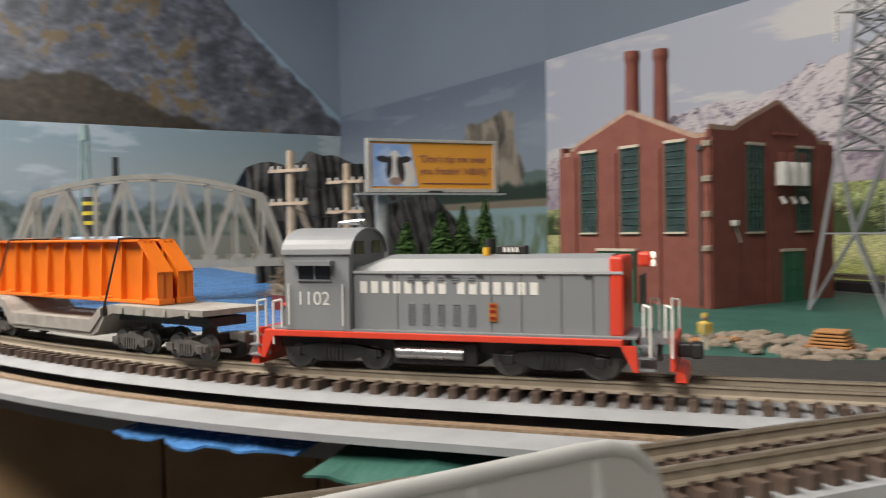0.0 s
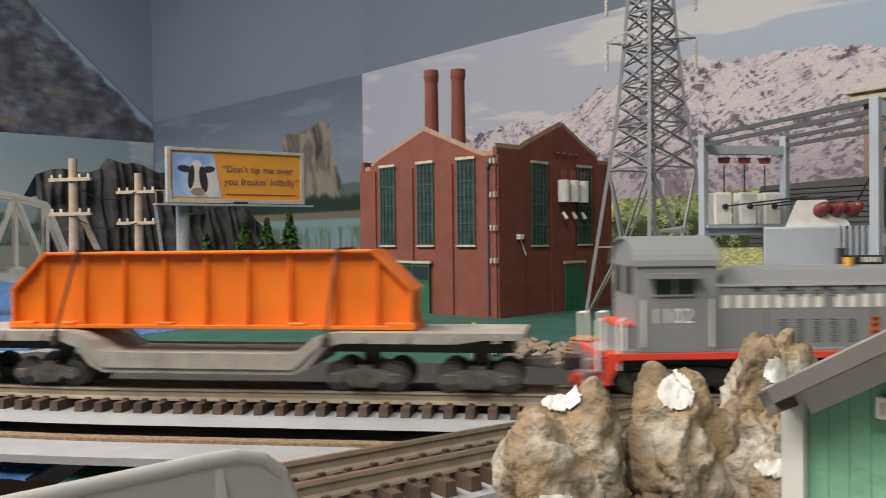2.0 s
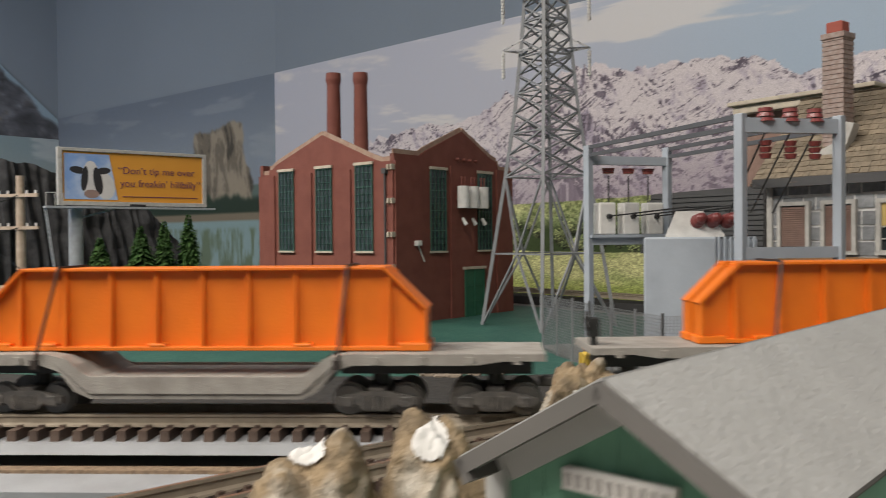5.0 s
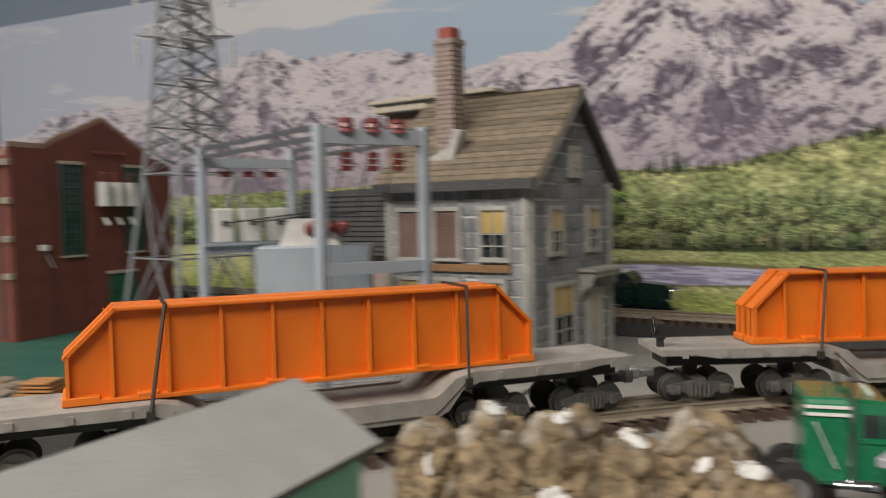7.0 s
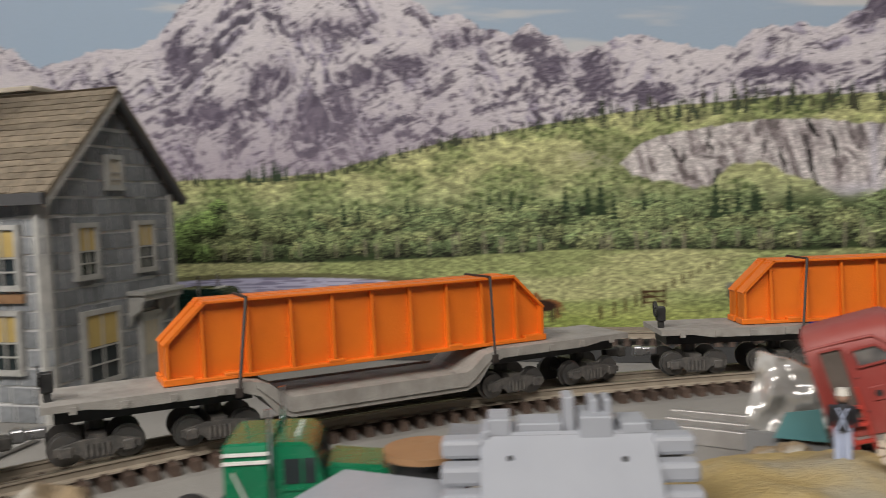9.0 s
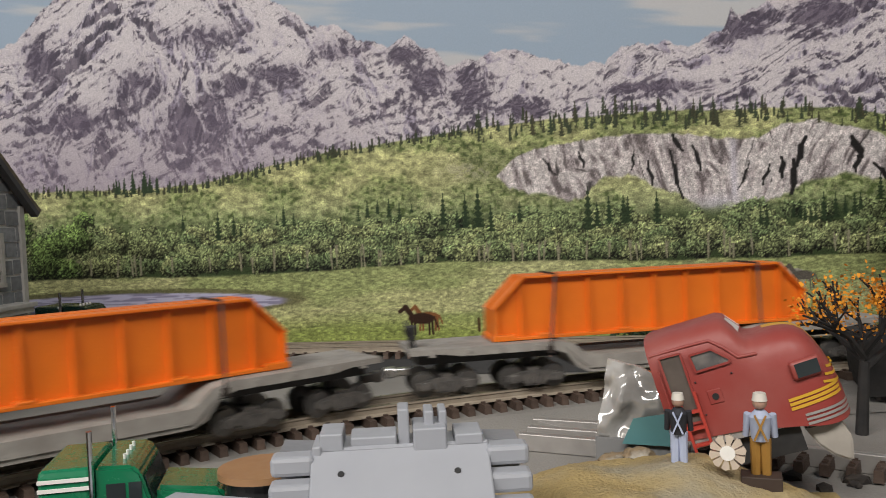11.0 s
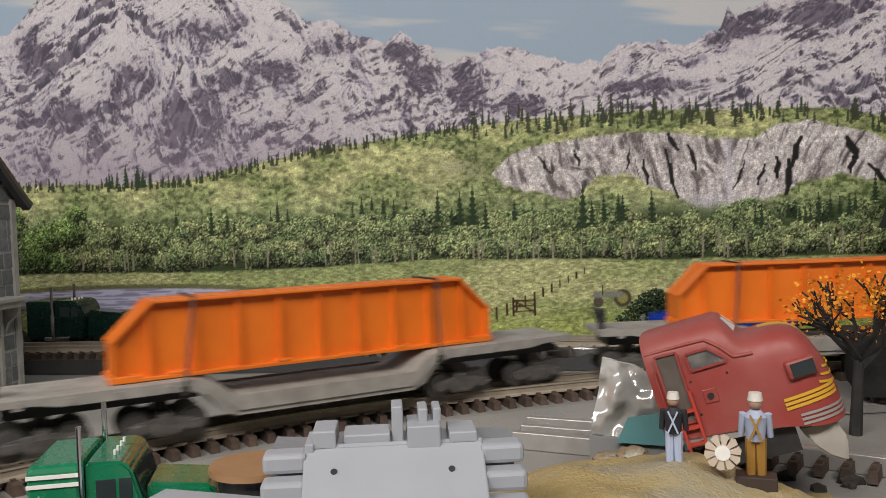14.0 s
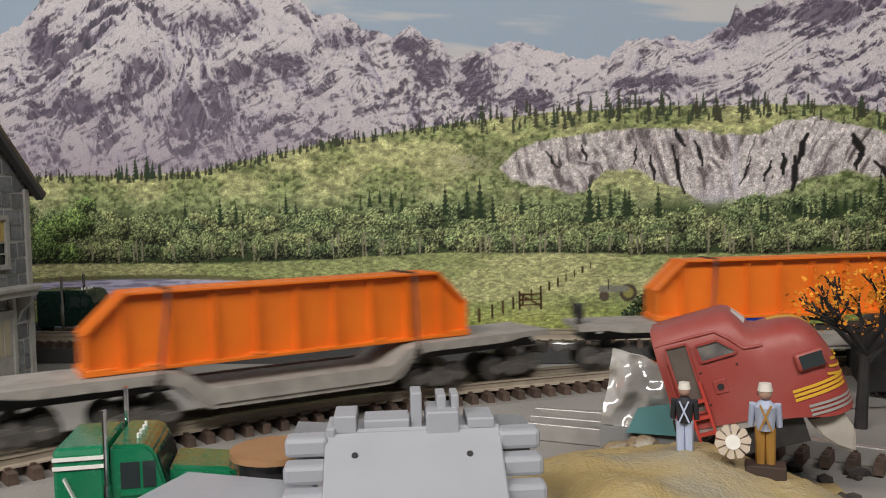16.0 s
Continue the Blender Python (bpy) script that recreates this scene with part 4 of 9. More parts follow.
def well_car():
    """A depressed-centre flat car on four bogies."""
    car = tagged(new("well_flat_car"), "weathered grey depressed-centre flat car carrying orange girders", "railway car", "well cars of the train")
    hi, lo, th = 0.0272, 0.0165, 0.0048
    top = [(-0.150, hi), (-0.066, hi), (-0.059, hi - 0.0012), (-0.053, hi - 0.0045), (-0.048, lo + 0.002), (-0.044, lo), (0.044, lo), (0.048, lo + 0.002), (0.053, hi - 0.0045), (0.059, hi - 0.0012), (0.066, hi), (0.150, hi)]
    under = [(-0.150, hi - 0.0030), (-0.132, hi - 0.0030), (-0.120, hi - th), (-0.068, hi - th), (-0.060, hi - 0.0075), (-0.053, lo - 0.0055), (-0.046, lo - 0.0085), (0.046, lo - 0.0085), (0.053, lo - 0.0055), (0.060, hi - 0.0075), (0.068, hi - th), (0.120, hi - th), (0.132, hi - 0.0030), (0.150, hi - 0.0030)]
    bm = bmesh.new()
    prism(bm, top + under[::-1], -0.0205, 0.0205)
    bmesh.ops.triangulate(bm, faces=[f for f in bm.faces if len(f.verts) > 4])
    part("deck", bm, DECK, car)
    bm = bmesh.new()
    for side in (-1, 1):
        # raised side sills along the well
        prism(bm, [(-0.062, hi - 0.0005), (-0.056, hi - 0.002), (-0.050, lo + 0.0035), (-0.046, lo + 0.0012), (0.046, lo + 0.0012), (0.050, lo + 0.0035), (0.056, hi - 0.002), (0.062, hi - 0.0005), (0.062, hi - 0.003), (0.050, lo - 0.003), (0.046, lo - 0.006), (-0.046, lo - 0.006), (-0.050, lo - 0.003), (-0.062, hi - 0.003)], side * 0.0206, side * 0.0216)
        for k in range(4):
            for e in (-1, 1):
                box(bm, e * (0.078 + k * 0.02) - 0.0015, e * (0.078 + k * 0.02) + 0.0015, side * 0.0206, side * 0.0216, hi - 0.0042, hi - 0.0012)
    bmesh.ops.triangulate(bm, faces=[f for f in bm.faces if len(f.verts) > 4])
    part("side_sill", bm, DECK, car)
    for e in (-1, 1):
        bm = bmesh.new()
        box(bm, *sorted((e * 0.062, e * 0.145)), -0.012, 0.012, hi - 0.0095, hi - th)
        part("underframe", bm, BLACK, car)
    for x in (-0.129, -0.078, 0.078, 0.129):
        bogie(car, x, 0.0125, 0.0063, 0.015, TRUCK)
    for e in (-1, 1):
        bm = bmesh.new()
        box(bm, *sorted((e * 0.148, e * 0.1585)), -0.0025, 0.0025, 0.0105, 0.0150, bevel=0.0008)
        box(bm, *sorted((e * 0.1565, e * 0.1620)), -0.0035, 0.0030, 0.0098, 0.0158, bevel=0.0010)
        part("coupler", bm, METAL if e < 0 else TRUCK, car)
    bm = bmesh.new()
    box(bm, -0.1485, -0.1455, -0.0100, -0.0070, hi, hi + 0.0105)
    box(bm, -0.1495, -0.1445, -0.0110, -0.0060, hi + 0.004, hi + 0.0125, bevel=0.0006)
    part("brake_stand", bm, BLACK, car)
    bm = bmesh.new()
    for k in range(16):
        a, b = k * math.tau / 16, (k + 1) * math.tau / 16
        bar(bm, (-0.1500, -0.0085 + 0.0042 * math.cos(a), hi + 0.0110 + 0.0042 * math.sin(a)), (-0.1500, -0.0085 + 0.0042 * math.cos(b), hi + 0.0110 + 0.0042 * math.sin(b)), 0.0009, 0.0009)
    for k in range(3):
        a = k * math.pi / 3
        rod(bm, (-0.1500, -0.0085 + 0.004 * math.cos(a), hi + 0.0110 + 0.004 * math.sin(a)), (-0.1500, -0.0085 - 0.004 * math.cos(a), hi + 0.0110 - 0.004 * math.sin(a)), 0.0004, 6)
    part("brake_wheel", bm, BLACK, car)
    for x0, x1 in ((-0.066, -0.063), (0.066, 0.0655)):
        bm = bmesh.new()
        zt = hi + 0.0374
        for a, b in (((x0 - 0.004, -0.0224, hi - 0.004), (x1, -0.0135, zt)), ((x1, -0.0135, zt), (x1, 0.0135, zt)), ((x1, 0.0135, zt), (x0 - 0.004, 0.0224, hi - 0.004))):
            bar(bm, a, b, 0.0012, 0.0010)
        for y in (-0.0220, 0.0220):
            box(bm, x0 - 0.0055, x0 - 0.0025, y - 0.0012, y + 0.0012, hi - 0.0062, hi - 0.0022)
        part("tie_down_strap", bm, STRAP, car)
    return car


def girder():
    """A plate girder with flanges, stiffeners, rivets and sloped ends."""
    g = tagged(new("plate_girder"), "orange plastic plate girder lying on the flat car", "girder", "girders on the train")
    h, half, base = 0.0363, GIRDER / 2, 0.0278
    shape = [(-half, 0.0), (half, 0.0), (half, 0.0185), (half - 0.0175, h), (-half + 0.0175, h), (-half, 0.0185)]
    bm = bmesh.new()
    prism(bm, [(x, base + z) for x, z in shape], -0.0009, 0.0009)
    part("web", bm, ORANGE, g)
    bm = bmesh.new()
    box(bm, -half - 0.001, half + 0.001, -0.0050, 0.0050, base - 0.0002, base + 0.0016, bevel=0.0003)
    for e in (-1, 1):
        box(bm, *sorted((e * (half - 0.012), e * (half + 0.0015))), -0.0052, 0.0052, base - 0.0003, base + 0.0030, bevel=0.0004)
    part("bottom_flange", bm, ORANGE, g)
    bm = bmesh.new()
    box(bm, -half + 0.017, half - 0.017, -0.0050, 0.0050, base + h - 0.0014, base + h, bevel=0.0003)
    part("top_flange", bm, ORANGE, g)
    for e in (-1, 1):
        bm = bmesh.new()
        a, b = Vector((e * half, 0, base + 0.0180)), Vector((e * (half - 0.0178), 0, base + h - 0.0008))
        vs = bmesh.ops.create_cube(bm, size=1)["verts"]
        bmesh.ops.scale(bm, vec=(0.0014, 0.0100, (b - a).length + 0.0012), verts=vs)
        d = b - a
        bmesh.ops.transform(bm, matrix=Matrix.Translation((a + b) / 2) @ Matrix.Rotation(math.atan2(d.x, d.z), 4, "Y"), verts=vs)
        box(bm, *sorted((e * (half - 0.0014), e * half)), -0.0050, 0.0050, base, base + 0.0186)
        part("end_flange", bm, ORANGE, g)
    for k in range(9):
        x = (k - 4) * 0.0207
        bm = bmesh.new()
        for side in (-1, 1):
            lo_y, hi_y = sorted((side * 0.0008, side * 0.0046))
            vs = box(bm, x - 0.0007, x + 0.0007, lo_y, hi_y, base + 0.001, base + h - 0.001)
            for v in vs:
                if abs(v.co.y) > 0.004 and v.co.z > base + 0.02:
                    v.co.y *= 0.66
            for dx in (-0.0022, 0.0022):
                for j in range(14):
                    box(bm, x + dx - 0.0003, x + dx + 0.0003, *sorted((side * 0.0008, side * 0.00125)), base + 0.004 + j * 0.0023, base + 0.0046 + j * 0.0023)
        part("stiffener", bm, ORANGE, g)
    for x in (-0.07, -0.02, 0.045):
        bm = bmesh.new()
        box(bm, x - 0.004, x + 0.004, -0.0051, 0.0051, base + 0.0012, base + 0.0030, bevel=0.0006)
        part("bearing_pad", bm, ORANGE, g)
    return g


def locomotive():
    loco = tagged(new("diesel_switcher"), "grey and scarlet diesel switcher locomotive model with white lettering", "locomotive")
    P = lambda name, bm, mat, label="", parent=None: part(name, bm, mat, parent or loco, label)
    zs = 0.0196
    bm = bmesh.new()
    box(bm, -0.0895, 0.0850, -0.0215, 0.0215, zs - 0.0034, zs - 0.0003, bevel=0.0004)
    P("sill", bm, RED_PAINT, "scarlet side sill")
    bm = bmesh.new()
    box(bm, -0.0895, 0.0850, -0.0210, 0.0210, zs - 0.0003, zs + 0.0006)
    P("footplate", bm, GREY_PAINT)
    bm = bmesh.new()
    box(bm, -0.085, 0.085, -0.013, 0.013, 0.010, zs - 0.0034)
    P("underframe", bm, BLACK)
    # hood with a chamfered top, sloped to the cab
    bm = bmesh.new()
    sec = [(-0.0165, zs), (-0.0165, 0.0475), (-0.0120, 0.0535), (-0.005, 0.0552), (0.005, 0.0552), (0.0120, 0.0535), (0.0165, 0.0475), (0.0165, zs)]
    ringsx = [(-0.0487, 0.0), (-0.0400, 0.0), (-0.0270, 1.0), (0.0790, 1.0)]
    loops = []
    for x, f in ringsx:
        low = 0.0 if f else 0.0035
        loops.append([bm.verts.new((x, y, z - (low if z > 0.05 else 0) * (1.6 if z > 0.054 else 1))) for y, z in sec])
    for a, b in zip(loops, loops[1:]):
        for i in range(len(sec) - 1):
            bm.faces.new((a[i], a[i + 1], b[i + 1], b[i]))
    bm.faces.new(loops[0])
    bm.faces.new(loops[-1][::-1])
    bmesh.ops.recalc_face_normals(bm, faces=bm.faces[:])
    hood = P("hood", bm, GREY_PAINT)
    for side in (-1, 1):
        bm = bmesh.new()
        box(bm, -0.0487, 0.0790, *sorted((side * 0.0165, side * 0.0172)), 0.0468, 0.0480)
        part("hood_rail", bm, material("pale_grey_trim", (0.45, 0.46, 0.47), 0.5), hood)
        for k in range(5):
            for row in (0, 1):
                bm = bmesh.new()
                for j in range(9 if row == 0 else 3):
                    z = 0.0232 + j * 0.00115 + row * 0.0195
                    box(bm, -0.0208 + k * 0.0074, -0.0172 + k * 0.0074, *sorted((side * 0.0165, side * 0.0170)), z, z + 0.0005)
                part("louvre", bm, GREY_PAINT, hood)
        for x in (-0.0487, -0.026, 0.020, 0.034, 0.052, 0.066):
            bm = bmesh.new()
            box(bm, x, x + 0.0003, *sorted((side * 0.0165, side * 0.01665)), zs + 0.001, 0.0465)
            part("door_seam", bm, BLACK, hood)
        for x in (-0.030, -0.016, 0.0, 0.015, 0.043, 0.064):
            bm = bmesh.new()
            box(bm, x - 0.0016, x + 0.0016, *sorted((side * 0.0165, side * 0.0174)), 0.0455, 0.0466)
            part("hinge", bm, BLACK, hood)
        bm = bmesh.new()
        box(bm, 0.0190, 0.0230, *sorted((side * 0.0166, side * 0.0171)), 0.0252, 0.0335)
        lamp_case = part("number_panel", bm, material("amber_panel", (0.45, 0.16, 0.03), 0.4), hood, "amber and red reflector panel")
        bm = bmesh.new()
        for z in (0.0262, 0.0292, 0.0318):
            box(bm, 0.0196, 0.0224, *sorted((side * 0.0171, side * 0.0174)), z, z + 0.0012)
        part("reflector", bm, material("dark_red_lens", (0.25, 0.02, 0.01), 0.2), lamp_case)
        # company name as plain white blocks
        spans = [(-0.0455, 8), (0.0035, 7)]
        for x0, n in spans:
            for k in range(n):
                bm = bmesh.new()
                x = x0 + k * 0.0057
                y0, y1 = sorted((side * 0.0165, side * 0.01665))
                box(bm, x + 0.0004, x + 0.0040, y0, y1, 0.0374, 0.0430)
                part("lettering_block", bm, WHITE, hood, "white painted lettering block")
    # red front end with radiator frame, lamps
    bm = bmesh.new()
    box(bm, 0.0790, 0.0850, -0.0168, 0.0168, zs, 0.0545, bevel=0.0012)
    front = P("radiator_front", bm, RED_PAINT, "scarlet radiator front")
    bm = bmesh.new()
    box(bm, 0.0851, 0.0856, -0.0120, 0.0120, 0.030, 0.046)
    part("grille", bm, BLACK, front)
    bm = bmesh.new()
    box(bm, 0.0840, 0.0895, -0.0060, 0.0060, 0.0495, 0.0560, bevel=0.0012)
    part("lamp_housing", bm, RED_PAINT, front)
    for y in (-0.0028, 0.0028):
        for z in (0.0510, 0.0545):
            bm = bmesh.new()
            rod(bm, (0.0890, y, z), (0.0906, y, z), 0.0014, 12)
            part("headlight", bm, glow("headlight_lens", (1.0, 0.93, 0.78), 0.8), front)
    # cab
    bm = bmesh.new()
    zc = 0.0560
    outline = [(-0.0212, zs), (-0.0212, zc)] + [(-0.0212 * math.cos(a), zc + 0.0118 * math.sin(a)) for a in [math.pi * k / 14 for k in range(1, 14)]] + [(0.0212, zc), (0.0212, zs)]
    a = [bm.verts.new((-0.0833, y, z)) for y, z in outline]
    b = [bm.verts.new((-0.0487, y, z)) for y, z in outline]
    bm.faces.new(a)
    bm.faces.new(b[::-1])
    for i in range(len(outline)):
        bm.faces.new((a[i], b[i], b[(i + 1) % len(outline)], a[(i + 1) % len(outline)]))
    bmesh.ops.recalc_face_normals(bm, faces=bm.faces[:])
    cab = smooth(P("cab", bm, GREY_PAINT), 30)
    bm = bmesh.new()
    pts = [(-0.0222 * math.cos(k * math.pi / 16), zc + 0.0128 * math.sin(k * math.pi / 16)) for k in range(17)]
    inner = [(y * 0.96, zc + (z - zc) * 0.93) for y, z in pts]
    ring = pts + inner[::-1]
    a = [bm.verts.new((-0.0848, y, z)) for y, z in ring]
    b = [bm.verts.new((-0.0472, y, z)) for y, z in ring]
    for i in range(len(ring)):
        bm.faces.new((a[i], b[i], b[(i + 1) % len(ring)], a[(i + 1) % len(ring)]))
    for i in range(16):
        for q in (a, b):
            bm.faces.new((q[i], q[i + 1], q[len(ring) - 2 - i], q[len(ring) - 1 - i]))
    bmesh.ops.recalc_face_normals(bm, faces=bm.faces[:])
    part("roof", bm, GREY_PAINT, cab)
    dark = material("dark_window_glass", (0.02, 0.022, 0.028), 0.12)
    for side in (-1, 1):
        bm = bmesh.new()
        box(bm, -0.0755, -0.0585, *sorted((side * 0.0213, side * 0.0216)), 0.0440, 0.0510)
        win = part("cab_window", bm, dark, cab)
        bm = bmesh.new()
        box(bm, -0.0760, -0.0580, *sorted((side * 0.0213, side * 0.0221)), 0.0432, 0.0440)
        box(bm, -0.0672, -0.0664, *sorted((side * 0.0213, side * 0.0220)), 0.0440, 0.0510)
        part("window_bar", bm, GREY_PAINT, win)
        bm = bmesh.new()
        box(bm, -0.0778, -0.0562, *sorted((side * 0.0213, side * 0.0262)), 0.0508, 0.0530)
        part("awning", bm, GREY_PAINT, cab)
        bm = bmesh.new()
        for x in (-0.0805, -0.0515):
            rod(bm, (x, side * 0.0226, 0.022), (x, side * 0.0226, 0.042), 0.0004, 6)
        part("grab_rail", bm, WHITE, cab)
        lettering("road_number", "1102", 0.0092, pose(-0.0680, side * 0.0214, 0.0318, 90, 0, 0 if side < 0 else 180), WHITE, cab)
    for y in (-0.010, 0.010):
        for x, s in ((-0.0484, 1), (-0.0836, -1)):
            bm = bmesh.new()
            box(bm, *sorted((x, x + s * 0.0003)), y - 0.0050, y + 0.0050, 0.0560 if s > 0 else 0.044, 0.0622 if s > 0 else 0.056)
            part("end_window", bm, dark, cab)
    bm = bmesh.new()
    rod(bm, (-0.066, 0.004, 0.0680), (-0.066, 0.004, 0.0715), 0.0010, 8)
    for k, (x, l) in enumerate(((-0.066, 0.012), (-0.062, 0.009))):
        rod(bm, (x, 0.004 + k * 0.003, 0.0712), (x + l, 0.004 + k * 0.003, 0.0716), 0.0007, 10, 0.0018)
    smooth(part("air_horn", bm, METAL, cab))
    # low rear box, handrails, steps
    bm = bmesh.new()
    box(bm, -0.0895, -0.0834, -0.0150, 0.0150, zs, 0.0300, bevel=0.0008)
    P("battery_box", bm, GREY_PAINT)
    bm = bmesh.new()
    box(bm, -0.0900, -0.0830, -0.0155, 0.0155, 0.0300, 0.0316, bevel=0.0005)
    P("battery_lid", bm, RED_PAINT, "scarlet lid")
    for e in (-1, 1):
        first_end = len(loco.children)
        bm = bmesh.new()
        box(bm, *sorted((e * 0.0985, e * 0.1005)), -0.0200, 0.0200, 0.0060, zs + 0.0004, bevel=0.0004)
        P("end_beam", bm, RED_PAINT, "scarlet end beam")
        bm = bmesh.new()
        box(bm, *sorted((e * 0.0895, e * 0.0985)), -0.0120, 0.0120, zs - 0.003, zs)
        P("end_platform", bm, GREY_PAINT)
        for side in (-1, 1):
            bm = bmesh.new()
            prism(bm, [(e * 0.0840, zs - 0.003), (e * 0.0905, zs - 0.003), (e * 0.0915, 0.0055), (e * 0.0895, 0.0055)], *sorted((side * 0.0190, side * 0.0215)))
            P("step_bracket", bm, RED_PAINT, "scarlet step bracket")
            bm = bmesh.new()
            for k in range(3):
                box(bm, *sorted((e * 0.0915, e * 0.0985)), *sorted((side * (0.0140 + 0.001 * k), side * 0.0205)), 0.0060 + 0.0050 * k, 0.0068 + 0.0050 * k)
            box(bm, *sorted((e * 0.0915, e * 0.0985)), *sorted((side * 0.0118, side * 0.0126)), 0.0055, zs)
            P("steps", bm, GREY_PAINT)
            for x in (0.0905, 0.0995):
                bm = bmesh.new()
                y = side * 0.0208
                rod(bm, (e * x, y, 0.012), (e * x, y, 0.0330), 0.00055, 8)
                rod(bm, (e * x, y, 0.0330), (e * (x - 0.003), y - side * 0.003, 0.0338), 0.00055, 8)
                rod(bm, (e * (x - 0.003), y - side * 0.003, 0.0338), (e * (x - 0.003), y - side * 0.003, 0.0200), 0.00055, 8)
                P("handrail", bm, WHITE, "white handrail")
        bm = bmesh.new()
        box(bm, *sorted((e * 0.1000, e * 0.1060)), -0.0028, 0.0028, 0.0100, 0.0160, bevel=0.0008)
        box(bm, *sorted((e * 0.1055, e * 0.1110)), -0.0042, 0.0035, 0.0095, 0.0165, bevel=0.0012)
        P("coupler", bm, BLACK)
        bm = bmesh.new()
        prism(bm, [(e * 0.1005, 0.0015), (e * 0.1005, 0.0062), (e * 0.1040, 0.0052), (e * 0.1052, 0.0015)], -0.0185, 0.0185)
        P("footboard", bm, RED_PAINT, "scarlet footboard")
        if e > 0:
            # the front platform is shorter than the rear one
            for ob in loco.children[first_end:]:
                ob.data.transform(Matrix.Translation((-0.0060, 0, 0)))
    # tank, bogies
    bm = bmesh.new()
    box(bm, -0.0290, 0.0130, -0.0165, 0.0165, 0.0040, 0.0150, bevel=0.0015)
    tank = P("fuel_tank", bm, BLACK)
    for side in (-1, 1):
        bm = bmesh.new()
        rod(bm, (-0.0260, side * 0.0172, 0.0098), (0.0070, side * 0.0172, 0.0098), 0.0028, 14)
        smooth(part("air_reservoir", bm, METAL, tank, "bare metal air reservoir"))
    for x in (-0.0600, 0.0480):
        bogie(loco, x, 0.0205, 0.0082, 0.016, BLACK)
    # roof details
    bm = bmesh.new()
    box(bm, 0.0190, 0.0330, -0.0040, 0.0040, 0.0552, 0.0592, bevel=0.0005)
    P("number_box", bm, BLACK)
    bm = bmesh.new()
    for k in range(4):
        for side in (-1, 1):
            box(bm, 0.0225 + k * 0.002, 0.0237 + k * 0.002, *sorted((side * 0.0040, side * 0.0042)), 0.0562, 0.0584)
    P("number_bars", bm, WHITE)
    bm = bmesh.new()
    rod(bm, (0.0150, 0, 0.0545), (0.0150, 0, 0.0625), 0.0022, 14)
    P("exhaust_stack", bm, BLACK)
    bm = bmesh.new()
    rod(bm, (0.0150, -0.006, 0.0548), (0.0150, -0.006, 0.0585), 0.0017, 12)
    P("beacon", bm, material("amber_beacon", (0.8, 0.45, 0.05), 0.3), "amber roof beacon")
    return loco


LOCO = locomotive()
CAR = well_car()
CARS = [CAR] + [copy_thing(CAR, Matrix()) for k in range(4)]
G = girder()
GIRDERS = []
for k in range(5):
    for y in (-0.0068, 0.0068):
        GIRDERS.append((G if not GIRDERS else copy_thing(G, Matrix()), k, y))


# ---- power station ----
BRICK = material("red_brown_brick", (0.190, 0.060, 0.042), 0.8, spots=(0.15, 0.042, 0.030), scale=60, amount=0.8, bump=0.5, bump_scale=700)
STONE = material("cream_stone_trim", (0.50, 0.44, 0.35), 0.75, spots=(0.36, 0.31, 0.25), scale=150, amount=0.7, bump=0.3)
GREEN_PAINT = material("dark_green_joinery_paint", (0.020, 0.105, 0.060), 0.55, spots=(0.03, 0.14, 0.085), scale=120)
DARK_GLASS = material("dark_window_panes", (0.028, 0.036, 0.038), 0.12)
COPING = material("weathered_brown_coping", (0.30, 0.185, 0.135), 0.8, spots=(0.40, 0.31, 0.24), scale=140, amount=0.7)
SASH_GREEN = material("faded_green_sash_paint", (0.035, 0.100, 0.078), 0.55, spots=(0.06, 0.13, 0.105), scale=120)
STATION_GLASS = material("dusty_blue_grey_panes", (0.060, 0.078, 0.088), 0.18, spots=(0.025, 0.032, 0.036), scale=70, amount=0.9)
PYLON_STEEL = material("dull_pylon_steel", (0.235, 0.245, 0.26), 0.45, spots=(0.18, 0.185, 0.195), scale=150, amount=0.7)
SLATE = material("dark_roof_felt", (0.07, 0.07, 0.072), 0.85, bump=0.4)
WHITE_CER = material("white_ceramic", (0.74, 0.73, 0.70), 0.25, spots=(0.55, 0.54, 0.52), scale=150)
STEEL_PAINT = material("pale_steel_paint", (0.36, 0.38, 0.40), 0.45, spots=(0.28, 0.29, 0.30), scale=150, amount=0.7)


def framed_window(parent, w, h, m, cols, rows_n, sash, glass_mat, sill_mat):
    """A recessed glazed window with bars, lintel and sill; local x across, z up, y into the wall."""
    win = new("window")
    win.parent = parent
    win.matrix_local = m
    bm = bmesh.new()
    box(bm, 0, w, 0.0004, 0.0012, 0, h)
    part("glazing", bm, glass_mat, win)
    bm = bmesh.new()
    b = 0.0011
    for i in range(cols + 1):
        x = w * i / cols
        t = b if i in (0, cols) else b * 0.42
        box(bm, x - t * 0.5, x + t * 0.5, -0.0011, 0.0006, 0, h)
    for j in range(rows_n + 1):
        z = h * j / rows_n
        t = b if j in (0, rows_n) or j % 3 == 0 else b * 0.42
        box(bm, 0, w, -0.0010, 0.0005, z - t * 0.5, z + t * 0.5)
    part("sash_frame", bm, sash, win)
    for name, z0, z1 in (("sill", -0.0028, -0.0006), ("lintel", h + 0.0006, h + 0.0040)):
        bm = bmesh.new()
        box(bm, -0.0018, w + 0.0018, -0.0022, 0.0006, z0, z1, bevel=0.0003)
        part(name, bm, sill_mat, win)
    return win


